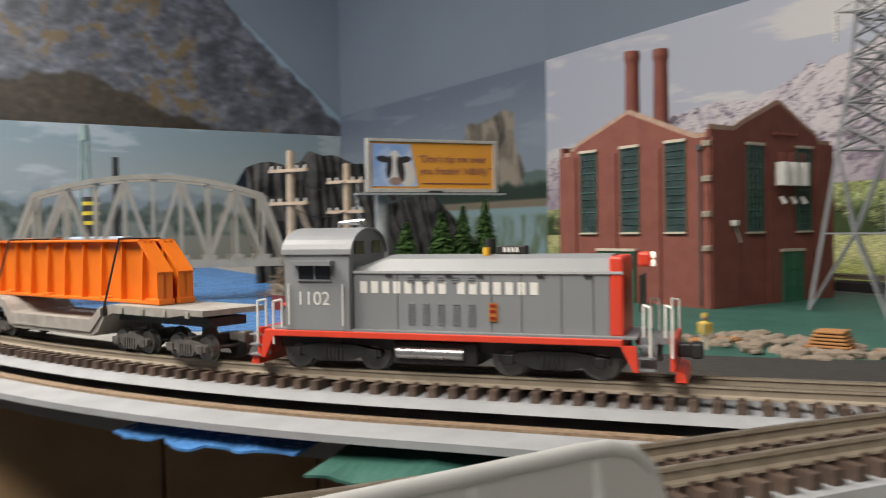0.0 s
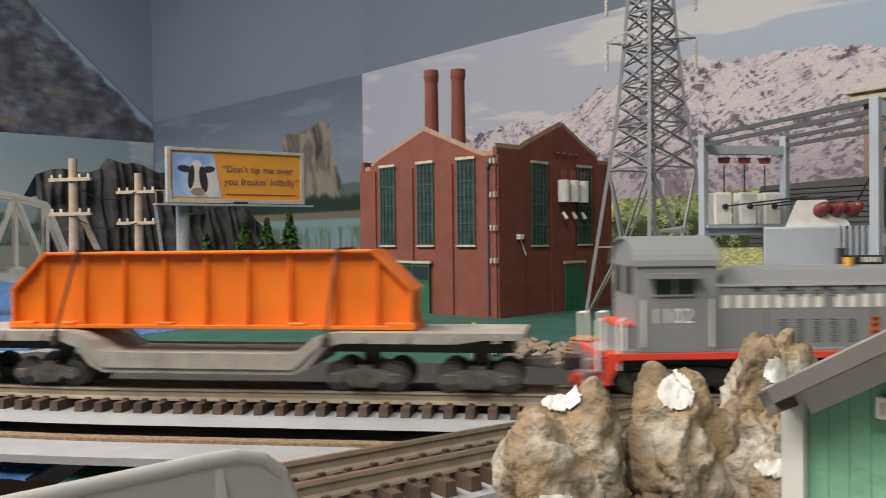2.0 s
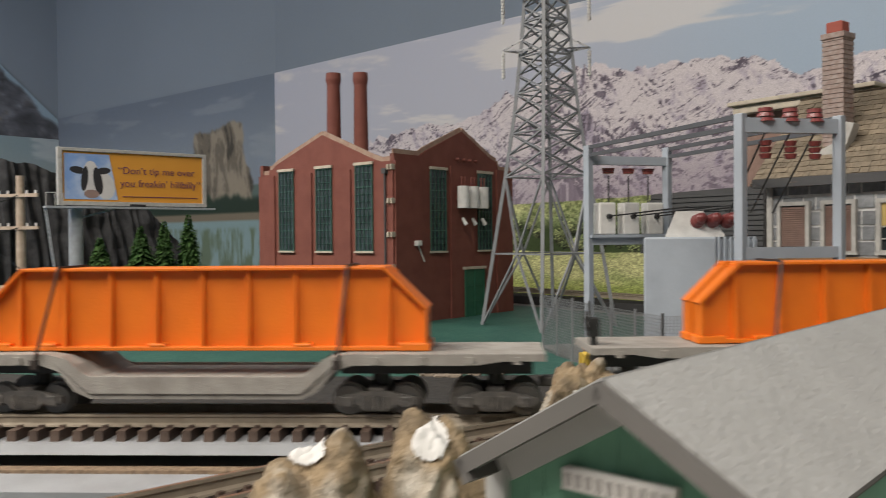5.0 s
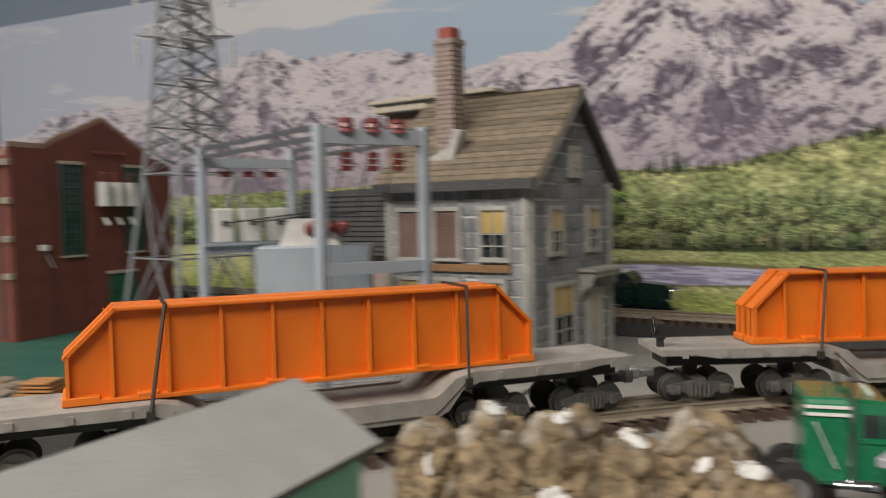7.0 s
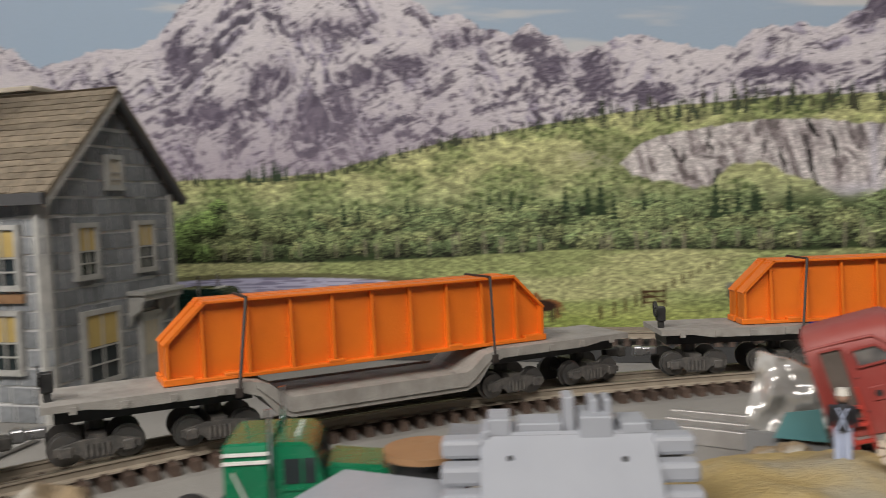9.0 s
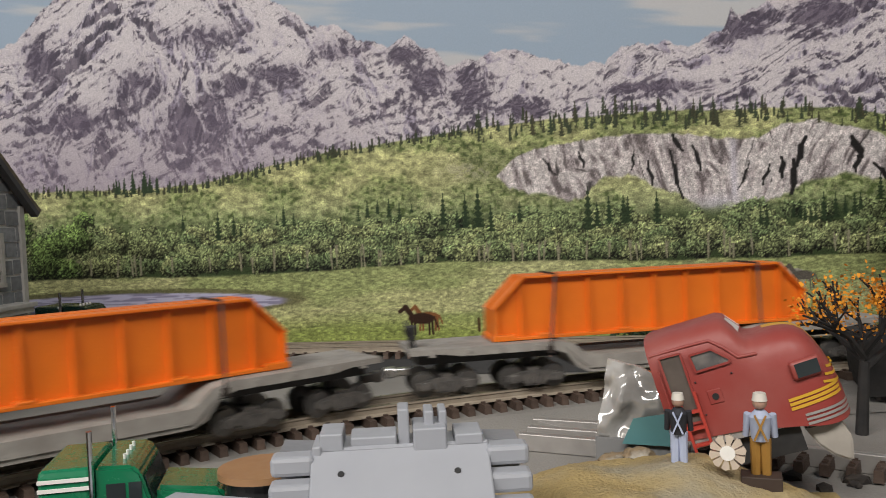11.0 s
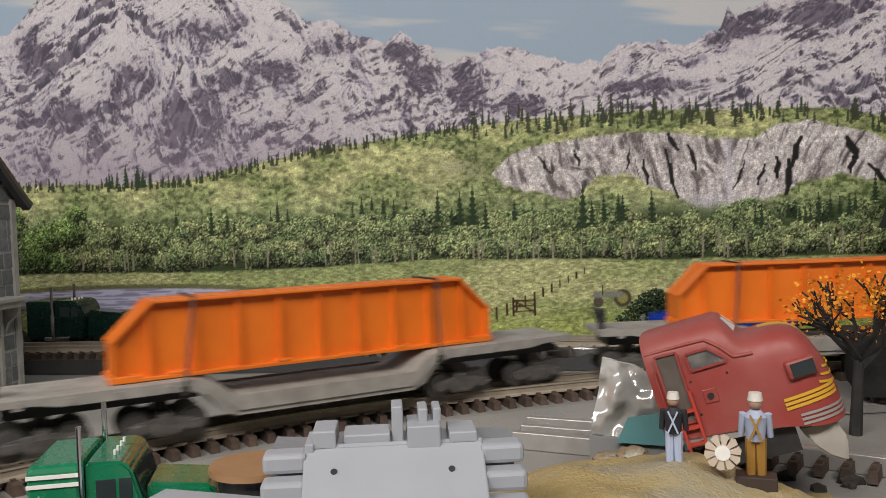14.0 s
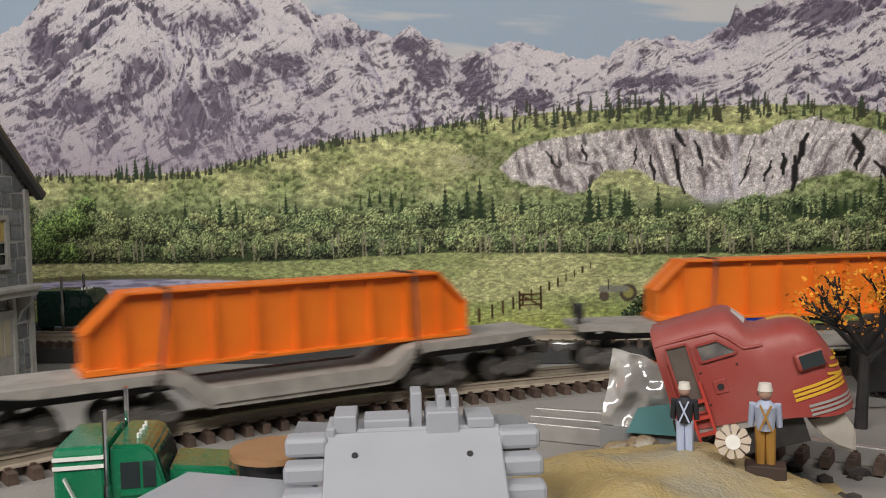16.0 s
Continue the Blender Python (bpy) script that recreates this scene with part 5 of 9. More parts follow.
def power_station():
    W, D = 0.233, 0.222
    st = empty("power_station", pose(-0.8115, 0.694, TABLE_Z, 0, 0, 12.2), "two-storey red brick power station with tall green windows", "building")
    fr = [(0, 0), (W, 0), (W, 0.182), (0.213, 0.182), (0.200, 0.186), (0.117, 0.2195), (0.034, 0.190), (0.024, 0.184), (0.018, 0.184), (0.018, 0.178), (0, 0.178)]
    sd = [(0, 0), (D, 0), (D, 0.182), (D - 0.028, 0.182), (D - 0.032, 0.192), (D - 0.045, 0.196), (0.120, 0.2245), (0.052, 0.196), (0.042, 0.190), (0, 0.190)]
    side = Matrix.Translation((W, 0, 0)) @ Matrix.Rotation(math.pi / 2, 4, "Z")
    back = Matrix.Translation((0, D, 0))
    for nm, out, m in (("front_wall", fr, Matrix()), ("side_wall", sd, side), ("back_wall", fr, Matrix.Translation((0, D - 0.006, 0))), ("inner_side_wall", sd, Matrix.Translation((0.006, 0, 0)) @ Matrix.Rotation(math.pi / 2, 4, "Z"))):
        bm = bmesh.new()
        prism(bm, out, 0, 0.006, m)
        bmesh.ops.triangulate(bm, faces=[f for f in bm.faces if len(f.verts) > 4])
        part(nm, bm, BRICK, st)
    bm = bmesh.new()
    box(bm, 0.006, W - 0.006, 0.006, D - 0.006, 0.165, 0.170)
    part("roof", bm, SLATE, st)
    # coping along both gables
    for out, m in ((fr, Matrix()), (sd, side)):
        pts = [p for p in out if p[1] > 0.1]
        for a, b in zip(pts, pts[1:]):
            if abs(a[0] - b[0]) < 0.002:
                continue
            bm = bmesh.new()
            vs = bar(bm, (a[0], 0.0025, a[1] + 0.0008), (b[0], 0.0025, b[1] + 0.0008), 0.0020, 0.0090)
            bmesh.ops.transform(bm, matrix=m, verts=vs)
            part("coping", bm, COPING, st, "weathered brown stone coping")
    # piers between the windows, a little proud
    for m, spans, top in ((Matrix(), ((0.0, 0.030), (0.074, 0.099), (0.141, 0.166), (0.208, 0.233)), 0.176), (side, ((0.0, 0.045), (0.096, 0.142), (0.188, 0.222)), 0.182)):
        for a, b in spans:
            bm = bmesh.new()
            box(bm, a, b, -0.0022, 0, 0, top, m)
            part("pier", bm, BRICK, st)
    # downpipe
    for x in (0.2225,):
        bm = bmesh.new()
        rod(bm, (x, -0.004, 0.004), (x, -0.004, 0.172), 0.0012, 8)
        box(bm, x - 0.003, x + 0.003, -0.0065, -0.002, 0.168, 0.174)
        part("downpipe", bm, SLATE, st)
    for x in (0.039, 0.107, 0.174):
        framed_window(st, 0.0265, 0.096, Matrix.Translation((x, -0.001, 0.083)), 4, 12, SASH_GREEN, STATION_GLASS, STONE)
    for y in (0.060, 0.150):
        framed_window(st, 0.0270, 0.093, side @ Matrix.Translation((y, -0.001, 0.082)), 4, 12, SASH_GREEN, STATION_GLASS, STONE)

    def door(m, w, h, panes):
        d = new("door")
        d.parent = st
        d.matrix_local = m
        bm = bmesh.new()
        box(bm, 0, w, -0.0012, 0.001, 0, h)
        part("leaf", bm, GREEN_PAINT, d)
        for x in (0, w / 2, w):
            bm = bmesh.new()
            box(bm, x - 0.0006, x + 0.0006, -0.0022, -0.0012, 0, h)
            part("door_stile", bm, GREEN_PAINT, d)
        for z in (h * 0.33, h * 0.66, h):
            bm = bmesh.new()
            box(bm, 0, w, -0.0020, -0.0012, z - 0.0006, z + 0.0006)
            part("door_rail", bm, GREEN_PAINT, d)
        if panes:
            bm = bmesh.new()
            box(bm, 0.002, w - 0.002, -0.0016, -0.0012, h * 0.68, h * 0.95)
            part("door_glass", bm, DARK_GLASS, d)
        bm = bmesh.new()
        box(bm, -0.003, w + 0.003, -0.0030, 0.0004, h + 0.0004, h + 0.0036)
        part("lintel", bm, STONE, d)
    door(Matrix.Translation((0.071, -0.0024, 0)), 0.057, 0.060, True)
    door(Matrix.Translation((0.037, -0.0024, 0)), 0.020, 0.043, True)
    door(side @ Matrix.Translation((0.120, -0.0024, 0)), 0.037, 0.058, False)
    for k in range(3):
        y = 0.108 + k * 0.019
        tank = new("insulator_can")
        tank.parent = st
        tank.matrix_local = side @ Matrix.Translation((y, -0.011, 0.132))
        bm = bmesh.new()
        rod(bm, (0, 0, 0), (0, 0, 0.026), 0.0072, 16)
        smooth(part("can", bm, WHITE_CER, tank))
        bm = bmesh.new()
        for dx in (-0.003, 0.003):
            rod(bm, (dx, 0, 0.026), (dx, 0, 0.036), 0.0009, 8)
            ball(bm, (dx, 0, 0.036), 0.0013)
        box(bm, -0.003, 0.003, 0.006, 0.011, 0.010, 0.016)
        part("terminal", bm, material("rust_red_terminal", (0.20, 0.06, 0.045), 0.5), tank)
        bm = bmesh.new()
        rod(bm, (0.002, 0.003, -0.012), (0.004, -0.001, -0.020), 0.0018, 8, 0.0026)
        part("porcelain_spout", bm, WHITE_CER, tank)
    for k in range(4):
        bm = bmesh.new()
        rod(bm, (W + 0.0005, 0.108 + k * 0.012, 0.190), (W + 0.006, 0.108 + k * 0.012, 0.190), 0.0018, 8)
        part("wall_socket", bm, BRICK, st)
    for z in (0.062, 0.098, 0.135, 0.172):
        for x in (0.228, 0.2335):
            bm = bmesh.new()
            box(bm, x - 0.0012, x + 0.0012, -0.006, 0.0, z, z + 0.006, bevel=0.0004)
            part("bracket", bm, STONE, st)
    for x, y in ((0.030, 0.100), (0.059, 0.122)):
        ch = new("chimney")
        ch.parent = st
        ch.matrix_local = Matrix.Translation((x, y, 0))
        bm = bmesh.new()
        rod(bm, (0, 0, 0.165), (0, 0, 0.305), 0.0105, 20, 0.0088)
        rod(bm, (0, 0, 0.302), (0, 0, 0.309), 0.0090, 20, 0.0104)
        rod(bm, (0, 0, 0.309), (0, 0, 0.318), 0.0104, 20, 0.0098)
        smooth(part("shaft", bm, BRICK, ch), 30)
        bm = bmesh.new()
        rod(bm, (0, 0, 0.318), (0, 0, 0.3184), 0.0075, 16)
        part("flue", bm, BLACK, ch)
    bm = bmesh.new()
    box(bm, W + 0.001, W + 0.008, 0.030, 0.037, 0.088, 0.094, bevel=0.0008)
    rod(bm, (W + 0.003, 0.036, 0.088), (W + 0.003, 0.046, 0.070), 0.0008, 6)
    part("meter_box", bm, WHITE_CER, st)
    return st


power_station()

# ---- lattice pylon ----
def pylon():
    py = empty("lattice_pylon", pose(-0.472, 0.866, TABLE_Z, 0, 0, -5), "grey metal lattice power pylon with white insulators", "pylon")
    corner = lambda k, r, z: Vector((r * math.cos(math.radians(45 + 90 * k)), r * math.sin(math.radians(45 + 90 * k)), z))
    levels = [(0.0, 0.072), (0.162, 0.045), (0.230, 0.0345), (0.300, 0.027), (0.36, 0.022), (0.44, 0.017)]
    r_at = lambda z: float(np.interp(z, [l[0] for l in levels], [l[1] for l in levels]))
    for k in range(4):
        for (z0, r0), (z1, r1) in zip(levels, levels[1:]):
            bm = bmesh.new()
            bar(bm, corner(k, r0, z0), corner(k, r1, z1), 0.0036, 0.0036)
            part("leg_section", bm, PYLON_STEEL, py)
    zs = [0.162, 0.186, 0.209, 0.231, 0.252, 0.272, 0.291, 0.310, 0.328, 0.345, 0.362, 0.38, 0.40, 0.42, 0.44]
    for k in range(4):
        for z0, z1 in zip(zs, zs[1:]):
            bm = bmesh.new()
            bar(bm, corner(k, r_at(z0), z0), corner(k + 1, r_at(z1), z1), 0.0023, 0.0015)
            bar(bm, corner(k + 1, r_at(z0), z0), corner(k, r_at(z1), z1), 0.0023, 0.0015)
            part("lattice_brace", bm, PYLON_STEEL, py)
        for z in (0.079, 0.162, 0.209, 0.252, 0.291, 0.328, 0.362):
            bm = bmesh.new()
            bar(bm, corner(k, r_at(z), z), corner(k + 1, r_at(z), z), 0.0025, 0.0016)
            part("ring_bar", bm, PYLON_STEEL, py)
        low = (corner(k, r_at(0.079), 0.079) + corner(k + 1, r_at(0.079), 0.079)) / 2
        for foot in (corner(k, 0.072, 0), corner(k + 1, 0.072, 0), corner(k, r_at(0.162), 0.162), corner(k + 1, r_at(0.162), 0.162)):
            bm = bmesh.new()
            bar(bm, foot, low, 0.0024, 0.0016)
            part("leg_brace", bm, PYLON_STEEL, py)
    d = Vector((0.72, 0.69, 0)).normalized()
    d.rotate(Euler((0, 0, radians(5))))
    for z, half in ((0.296, 0.046), (0.355, 0.046)):
        for e in (-1, 1):
            arm = new("cross_arm")
            arm.parent = py
            bm = bmesh.new()
            tip = d * half * e + Vector((0, 0, z + 0.003))
            n = Vector((-d.y, d.x, 0)) * 0.012
            for o in (n, -n):
                bar(bm, d * 0.012 * e + o + Vector((0, 0, z)), tip, 0.0022, 0.0016)
            bar(bm, d * 0.014 * e + Vector((0, 0, z + 0.02)), tip, 0.0016, 0.0014)
            part("arm_bar", bm, METAL, arm, "bright metal arm")
            bm = bmesh.new()
            for j in range(8):
                rod(bm, tip + Vector((0, 0, -0.004 - j * 0.0034)), tip + Vector((0, 0, -0.0062 - j * 0.0034)), 0.0024, 10, 0.0017)
            rod(bm, tip, tip + Vector((0, 0, -0.032)), 0.0006, 6)
            part("insulator_string", bm, WHITE_CER, arm, "white ribbed insulator string")


pylon()

# ---- substation ----
SUB_GREY = material("substation_grey_paint", (0.36, 0.40, 0.45), 0.5, spots=(0.30, 0.335, 0.38), scale=60, amount=0.6, bump=0.15)
RUST = material("oxide_red_ceramic", (0.21, 0.048, 0.045), 0.35, spots=(0.14, 0.03, 0.03), scale=200)
GA, GB, GC, GD = Vector((-0.302, 0.743, 0)), Vector((-0.126, 0.686, 0)), Vector((-0.095, 0.747, 0)), Vector((-0.275, 0.812, 0))


def gantry():
    g = empty("substation_gantry", pose(0, 0, TABLE_Z), "pale grey steel substation gantry with red insulators", "gantry")
    for p in (GA, GB, GC, GD):
        bm = bmesh.new()
        box(bm, p.x - 0.0030, p.x + 0.0030, p.y - 0.0030, p.y + 0.0030, 0, 0.172, bevel=0.0006)
        part("post", bm, SUB_GREY, g)
    up = lambda p, z: p + Vector((0, 0, z))
    for a, b, z, w in ((GA, GD, 0.160, 0.007), (GB, GC, 0.165, 0.009), (GB, GC, 0.086, 0.007), (GA, GD, 0.093, 0.006)):
        bm = bmesh.new()
        bar(bm, up(a, z), up(b, z), 0.0050, w)
        part("cross_beam", bm, SUB_GREY, g)
    for a, b in ((GA, GB), (GD, GC)):
        for dz in (0.164, 0.1705):
            bm = bmesh.new()
            bar(bm, up(a, dz), up(b, dz), 0.0022, 0.0030)
            part("conductor_rail", bm, material("dark_grey_rail", (0.09, 0.095, 0.105), 0.5), g)
    for a, b, z in ((GB, GC, 0.1675), (GA, GD, 0.1535)):
        for f in (0.25, 0.5, 0.75):
            p = a + (b - a) * f
            bm = bmesh.new()
            s = 1 if z > 0.16 else -0.5
            for j in range(3):
                rod(bm, up(p, z + s * j * 0.003), up(p, z + s * (j * 0.003 + 0.0024)), 0.0058 - j * 0.0006, 14, 0.0044)
            part("insulator", bm, RUST, g, "oxide red insulator")
            bm = bmesh.new()
            rod(bm, up(p, z - 0.006), up(p + Vector((-0.055, 0.045, 0)), 0.113) if z > 0.16 else up(p, 0.117), 0.0006, 6)
            part("wire", bm, BLACK, g)
            if z > 0.16:
                bm = bmesh.new()
                for j in range(3):
                    rod(bm, up(p, z - 0.012 - j * 0.004), up(p, z - 0.015 - j * 0.004), 0.0040, 12, 0.0030)
                part("hanging_insulator", bm, RUST, g, "oxide red hanging insulator")
    bm = bmesh.new()
    n = (GD - GA).normalized()
    vs = box(bm, 0, (GD - GA).length, -0.007, 0.007, 0.096, 0.0985, Matrix.Translation(GA) @ Matrix.Rotation(math.atan2(n.y, n.x), 4, "Z"))
    part("shelf", bm, SUB_GREY, g)
    return g


gantry()
for f in (0.20, 0.50, 0.80):
    p = GA + (GD - GA) * f
    can = empty("capacitor_can", pose(p.x, p.y, TABLE_Z + 0.0985, 0, 0, 68), "white capacitor can on the gantry shelf", "capacitor", "capacitor cans on the shelf")
    bm = bmesh.new()
    box(bm, -0.0075, 0.0075, -0.006, 0.006, 0, 0.0265, bevel=0.0012)
    part("body", bm, WHITE_CER, can)
    bm = bmesh.new()
    rod(bm, (0, -0.006, 0.015), (0.001, -0.0085, 0.015), 0.0022, 10)
    rod(bm, (0, -0.007, 0.015), (0.06, -0.03, 0.022), 0.0006, 6)
    part("cable", bm, BLACK, can)


def transformer():
    tr = empty("transformer", pose(-0.232, 0.782, TABLE_Z, 0, 0, 36), "large pale grey transformer with cooling fins and red bushings", "transformer")
    bm = bmesh.new()
    box(bm, -0.034, 0.020, -0.022, 0.022, 0, 0.096, bevel=0.0015)
    part("tank", bm, SUB_GREY, tr)
    for k in range(7):
        bm = bmesh.new()
        box(bm, 0.0205 + k * 0.0042, 0.0228 + k * 0.0042, -0.022, 0.022, 0.006, 0.096, bevel=0.0006)
        part("cooling_fin", bm, SUB_GREY, tr)
    bm = bmesh.new()
    box(bm, 0.020, 0.049, -0.019, 0.019, 0.004, 0.094)
    part("radiator_core", bm, SUB_GREY, tr)
    bm = bmesh.new()
    prism(bm, [(-0.018, 0.096), (-0.010, 0.116), (0.010, 0.116), (0.026, 0.098), (0.026, 0.096)], -0.014, 0.014)
    part("turret", bm, WHITE_CER, tr)
    for k in range(3):
        bm = bmesh.new()
        c = Vector((0.006 + k * 0.011, -0.012, 0.108))
        for j in range(3):
            ball(bm, c + Vector((j * 0.0016, -j * 0.0036, j * 0.0012)), 0.0058 - j * 0.0008, 12, 8)
        smooth(part("bushing", bm, RUST, tr, "oxide red bushing"))


transformer()
MESH_WIRE = material("galvanised_wire", (0.30, 0.31, 0.32), 0.4, metal=0.6)
fence_path = [Vector((-0.335, 0.722, 0)), Vector((-0.245, 0.680, 0)), Vector((-0.150, 0.640, 0)), Vector((-0.070, 0.735, 0))]
fence = empty("wire_fence", pose(0, 0, TABLE_Z), "grey wire mesh fence round the substation", "fence")
for a, b in zip(fence_path, fence_path[1:]):
    n = round((b - a).length / 0.030)
    for k in range(n + 1):
        p = a + (b - a) * k / n
        bm = bmesh.new()
        rod(bm, p, p + Vector((0, 0, 0.050)), 0.0010, 8)
        part("fence_post", bm, MESH_WIRE, fence)
    bm = bmesh.new()
    for j in range(24):
        z = Vector((0, 0, 0.002 + j * 0.002))
        bar(bm, a + z, b + z, 0.0003, 0.0003)
    for k in range(round((b - a).length / 0.0022)):
        p = a + (b - a).normalized() * k * 0.0022
        bar(bm, p, p + Vector((0, 0, 0.048)), 0.0003, 0.0003)
    part("wire_mesh", bm, MESH_WIRE, fence)["kind"] = "stuff"
bm = bmesh.new()
slab(bm, [(-0.35, 0.735), (-0.150, 0.634), (-0.045, 0.72), (-0.05, 0.80), (-0.30, 0.86)], TABLE_Z + 0.0012, TABLE_Z + 0.0030)
tagged(part("ground_gravel", bm, material("pale_grey_gravel", (0.38, 0.37, 0.34), 0.95, spots=(0.22, 0.21, 0.20), scale=500, amount=0.9, bump=0.9, bump_scale=900)), "pale grey gravel pad under the substation", "ground", kind="structure")

# ---- timber house ----
SHINGLE = material("grey_shingle_siding", (0.235, 0.245, 0.255), 0.8, spots=(0.15, 0.158, 0.168), scale=220, amount=0.85, bump=0.5, bump_scale=900, island=0.22)
SHINGLE_GAP = material("pale_shingle_edge", (0.60, 0.60, 0.59), 0.85, spots=(0.44, 0.44, 0.43), scale=200)
ROOF_WOOD = material("brown_wood_roof_shingle", (0.215, 0.175, 0.125), 0.9, spots=(0.13, 0.105, 0.075), scale=160, amount=0.9, bump=0.5, bump_scale=800, island=0.28)
OFF_WHITE = material("weathered_white_trim", (0.44, 0.43, 0.40), 0.7, spots=(0.32, 0.31, 0.29), scale=150, amount=0.8)
BLIND = material("yellow_window_blind", (0.52, 0.38, 0.13), 0.7, spots=(0.42, 0.30, 0.10), scale=100)
CURTAIN = material("cream_curtain", (0.50, 0.44, 0.32), 0.8, spots=(0.36, 0.31, 0.22), scale=140)
SHUTTER = material("faded_brown_shutter", (0.24, 0.155, 0.125), 0.8, spots=(0.16, 0.10, 0.08), scale=150)
CHIM = material("grey_brown_chimney_brick", (0.26, 0.19, 0.165), 0.85, spots=(0.36, 0.30, 0.27), scale=260, amount=0.9, bump=0.6)


def shingle_mesh(w, h):
    bm = bmesh.new()
    vs = box(bm, 0, w, -0.0007, 0.0, 0, h)
    for v in vs:
        if v.co.z > h * 0.5:
            v.co.y = v.co.y * 0.5
    me = bpy.data.meshes.new("shingle")
    bm.to_mesh(me)
    bm.free()
    return me


def house():
    W, D, E, A = 0.127, 0.134, 0.1445, 0.2095
    ho = empty("timber_house", pose(-0.1980, 0.8395, TABLE_Z, 0, 0, -0.8), "old grey shingle-clad two-storey house with a brown gable roof", "house")
    bm = bmesh.new()
    box(bm, 0, W, 0, D, 0, E)
    part("wall_core", bm, SHINGLE_GAP, ho)
    bm = bmesh.new()
    prism(bm, [(0, E), (D, E), (D / 2, A - 0.004)], 0, W, Matrix(((0, 1, 0, 0), (1, 0, 0, 0), (0, 0, 1, 0), (0, 0, 0, 1))))
    part("gable_core", bm, SHINGLE_GAP, ho)
    kinds = [shingle_mesh(w, 0.0098) for w in (0.0085, 0.0112, 0.0135, 0.0160)]
    for me in kinds:
        me.materials.append(SHINGLE)
    pitch = 0.0098
    side = Matrix.Translation((W, 0, 0)) @ Matrix.Rotation(math.pi / 2, 4, "Z")
    widths = (0.0085, 0.0112, 0.0135, 0.0160)
    rr = random.Random(5)
    placed = 0
    for m, length, gable in ((Matrix(), W, False), (side, D, True)):
        z = 0.001
        while z < (A - 0.008 if gable else E - 0.006):
            x0, x1 = 0.0, length
            if z > E:
                cut = (z - E + 0.006) / (A - E) * D / 2
                x0, x1 = cut, length - cut
            x = x0
            while x < x1 - 0.003 and placed < 298:
                q = rr.choice([k for k in range(4) if x + widths[k] <= x1 + 0.002] or [0])
                s = new("shingle", kinds[q])
                s.parent = ho
                s.matrix_local = m @ Matrix.Translation((x + 0.0003, -0.0001 - rr.random() * 0.0002, z + (rr.random() - 0.5) * 0.0010))
                placed += 1
                x += widths[q] + 0.0014
            z += pitch + 0.0017
    # roof planes with courses of shingles
    slope = math.atan2(A - E, D / 2)
    run_l = math.hypot(A - E, D / 2) + 0.013
    for s in (-1, 1):
        m = Matrix.Translation((-0.010, D / 2, A + 0.0015)) @ Matrix.Rotation(s * slope, 4, "X")
        bm = bmesh.new()
        y0, y1 = (-run_l, 0) if s > 0 else (0, run_l)
        box(bm, 0, W + 0.020, y0, y1, -0.0022, 0, m)
        rp = part("roof_plane", bm, ROOF_WOOD, ho)
        for j in range(17):
            bm = bmesh.new()
            yy = j * run_l / 17
            q0 = -run_l + yy if s > 0 else run_l - yy - run_l / 17 * 1.3
            x = 0.0
            while x < W + 0.019:
                w = min(rr.uniform(0.004, 0.008), W + 0.020 - x)
                dz = 0.0006 + rr.random() * 0.0007
                vs = box(bm, x, x + w - 0.0003, q0 - rr.random() * 0.0008, q0 + run_l / 17 * 1.3, 0, dz)
                for v in vs:
                    lowend = (v.co.y < q0 + 0.001) if s > 0 else (v.co.y > q0 + run_l / 17 * 1.3 - 0.001)
                    if not lowend:
                        v.co.z *= 0.2
                x += w
            bmesh.ops.transform(bm, matrix=m, verts=bm.verts[:])
            part("shingle_course", bm, ROOF_WOOD, rp)["kind"] = "stuff"
        bm = bmesh.new()
        box(bm, W + 0.0145, W + 0.0200, y0, y1, -0.0060, -0.0024, m)
        part("bargeboard", bm, OFF_WHITE if s > 0 else SLATE, ho)
    bm = bmesh.new()
    box(bm, -0.008, W + 0.010, -0.0105, -0.0060, E - 0.0105, E - 0.0035)
    part("eave_board", bm, SLATE, ho)
    for m, x in ((Matrix(), 0.0), (Matrix(), W - 0.0045), (side, 0.0), (side, D - 0.004)):
        bm = bmesh.new()
        box(bm, x, x + 0.0045, -0.0026, 0, 0, E - 0.004, m)
        part("corner_board", bm, OFF_WHITE, ho)
    bm = bmesh.new()
    box(bm, 0.010, W - 0.014, -0.0030, 0, 0.0745, 0.0800)
    part("belt_board", bm, material("rust_brown_board", (0.27, 0.15, 0.07), 0.8, spots=(0.15, 0.08, 0.04), scale=200), ho)

    def window(m, w, h, kind):
        win = new("window")
        win.parent = ho
        win.matrix_local = m
        bm = bmesh.new()
        box(bm, 0, w, -0.0020, -0.0014, 0, h)
        part("glazing", bm, DARK_GLASS, win)
        if kind == "shutter":
            bm = bmesh.new()
            n = int(h / 0.0016)
            pts = [(-0.0020, 0)]
            for j in range(n):
                pts += [(-0.0036, j * 0.0016), (-0.0022, j * 0.0016 + 0.0015)]
            prism(bm, pts + [(-0.0020, n * 0.0016)], 0.0004, w - 0.0004, Matrix(((0, 1, 0, 0), (1, 0, 0, 0), (0, 0, 1, 0), (0, 0, 0, 1))))
            bmesh.ops.recalc_face_normals(bm, faces=bm.faces[:])
            part("shutter", bm, SHUTTER, win)
        else:
            bm = bmesh.new()
            z0 = h * 0.52 if kind == "blind" else 0
            n = 9
            row = [(w * j / (2 * n), -0.0024 - 0.0003 * (j % 2)) for j in range(2 * n + 1)]
            low, high = [bm.verts.new((x, y, z0)) for x, y in row], [bm.verts.new((x, y, h)) for x, y in row]
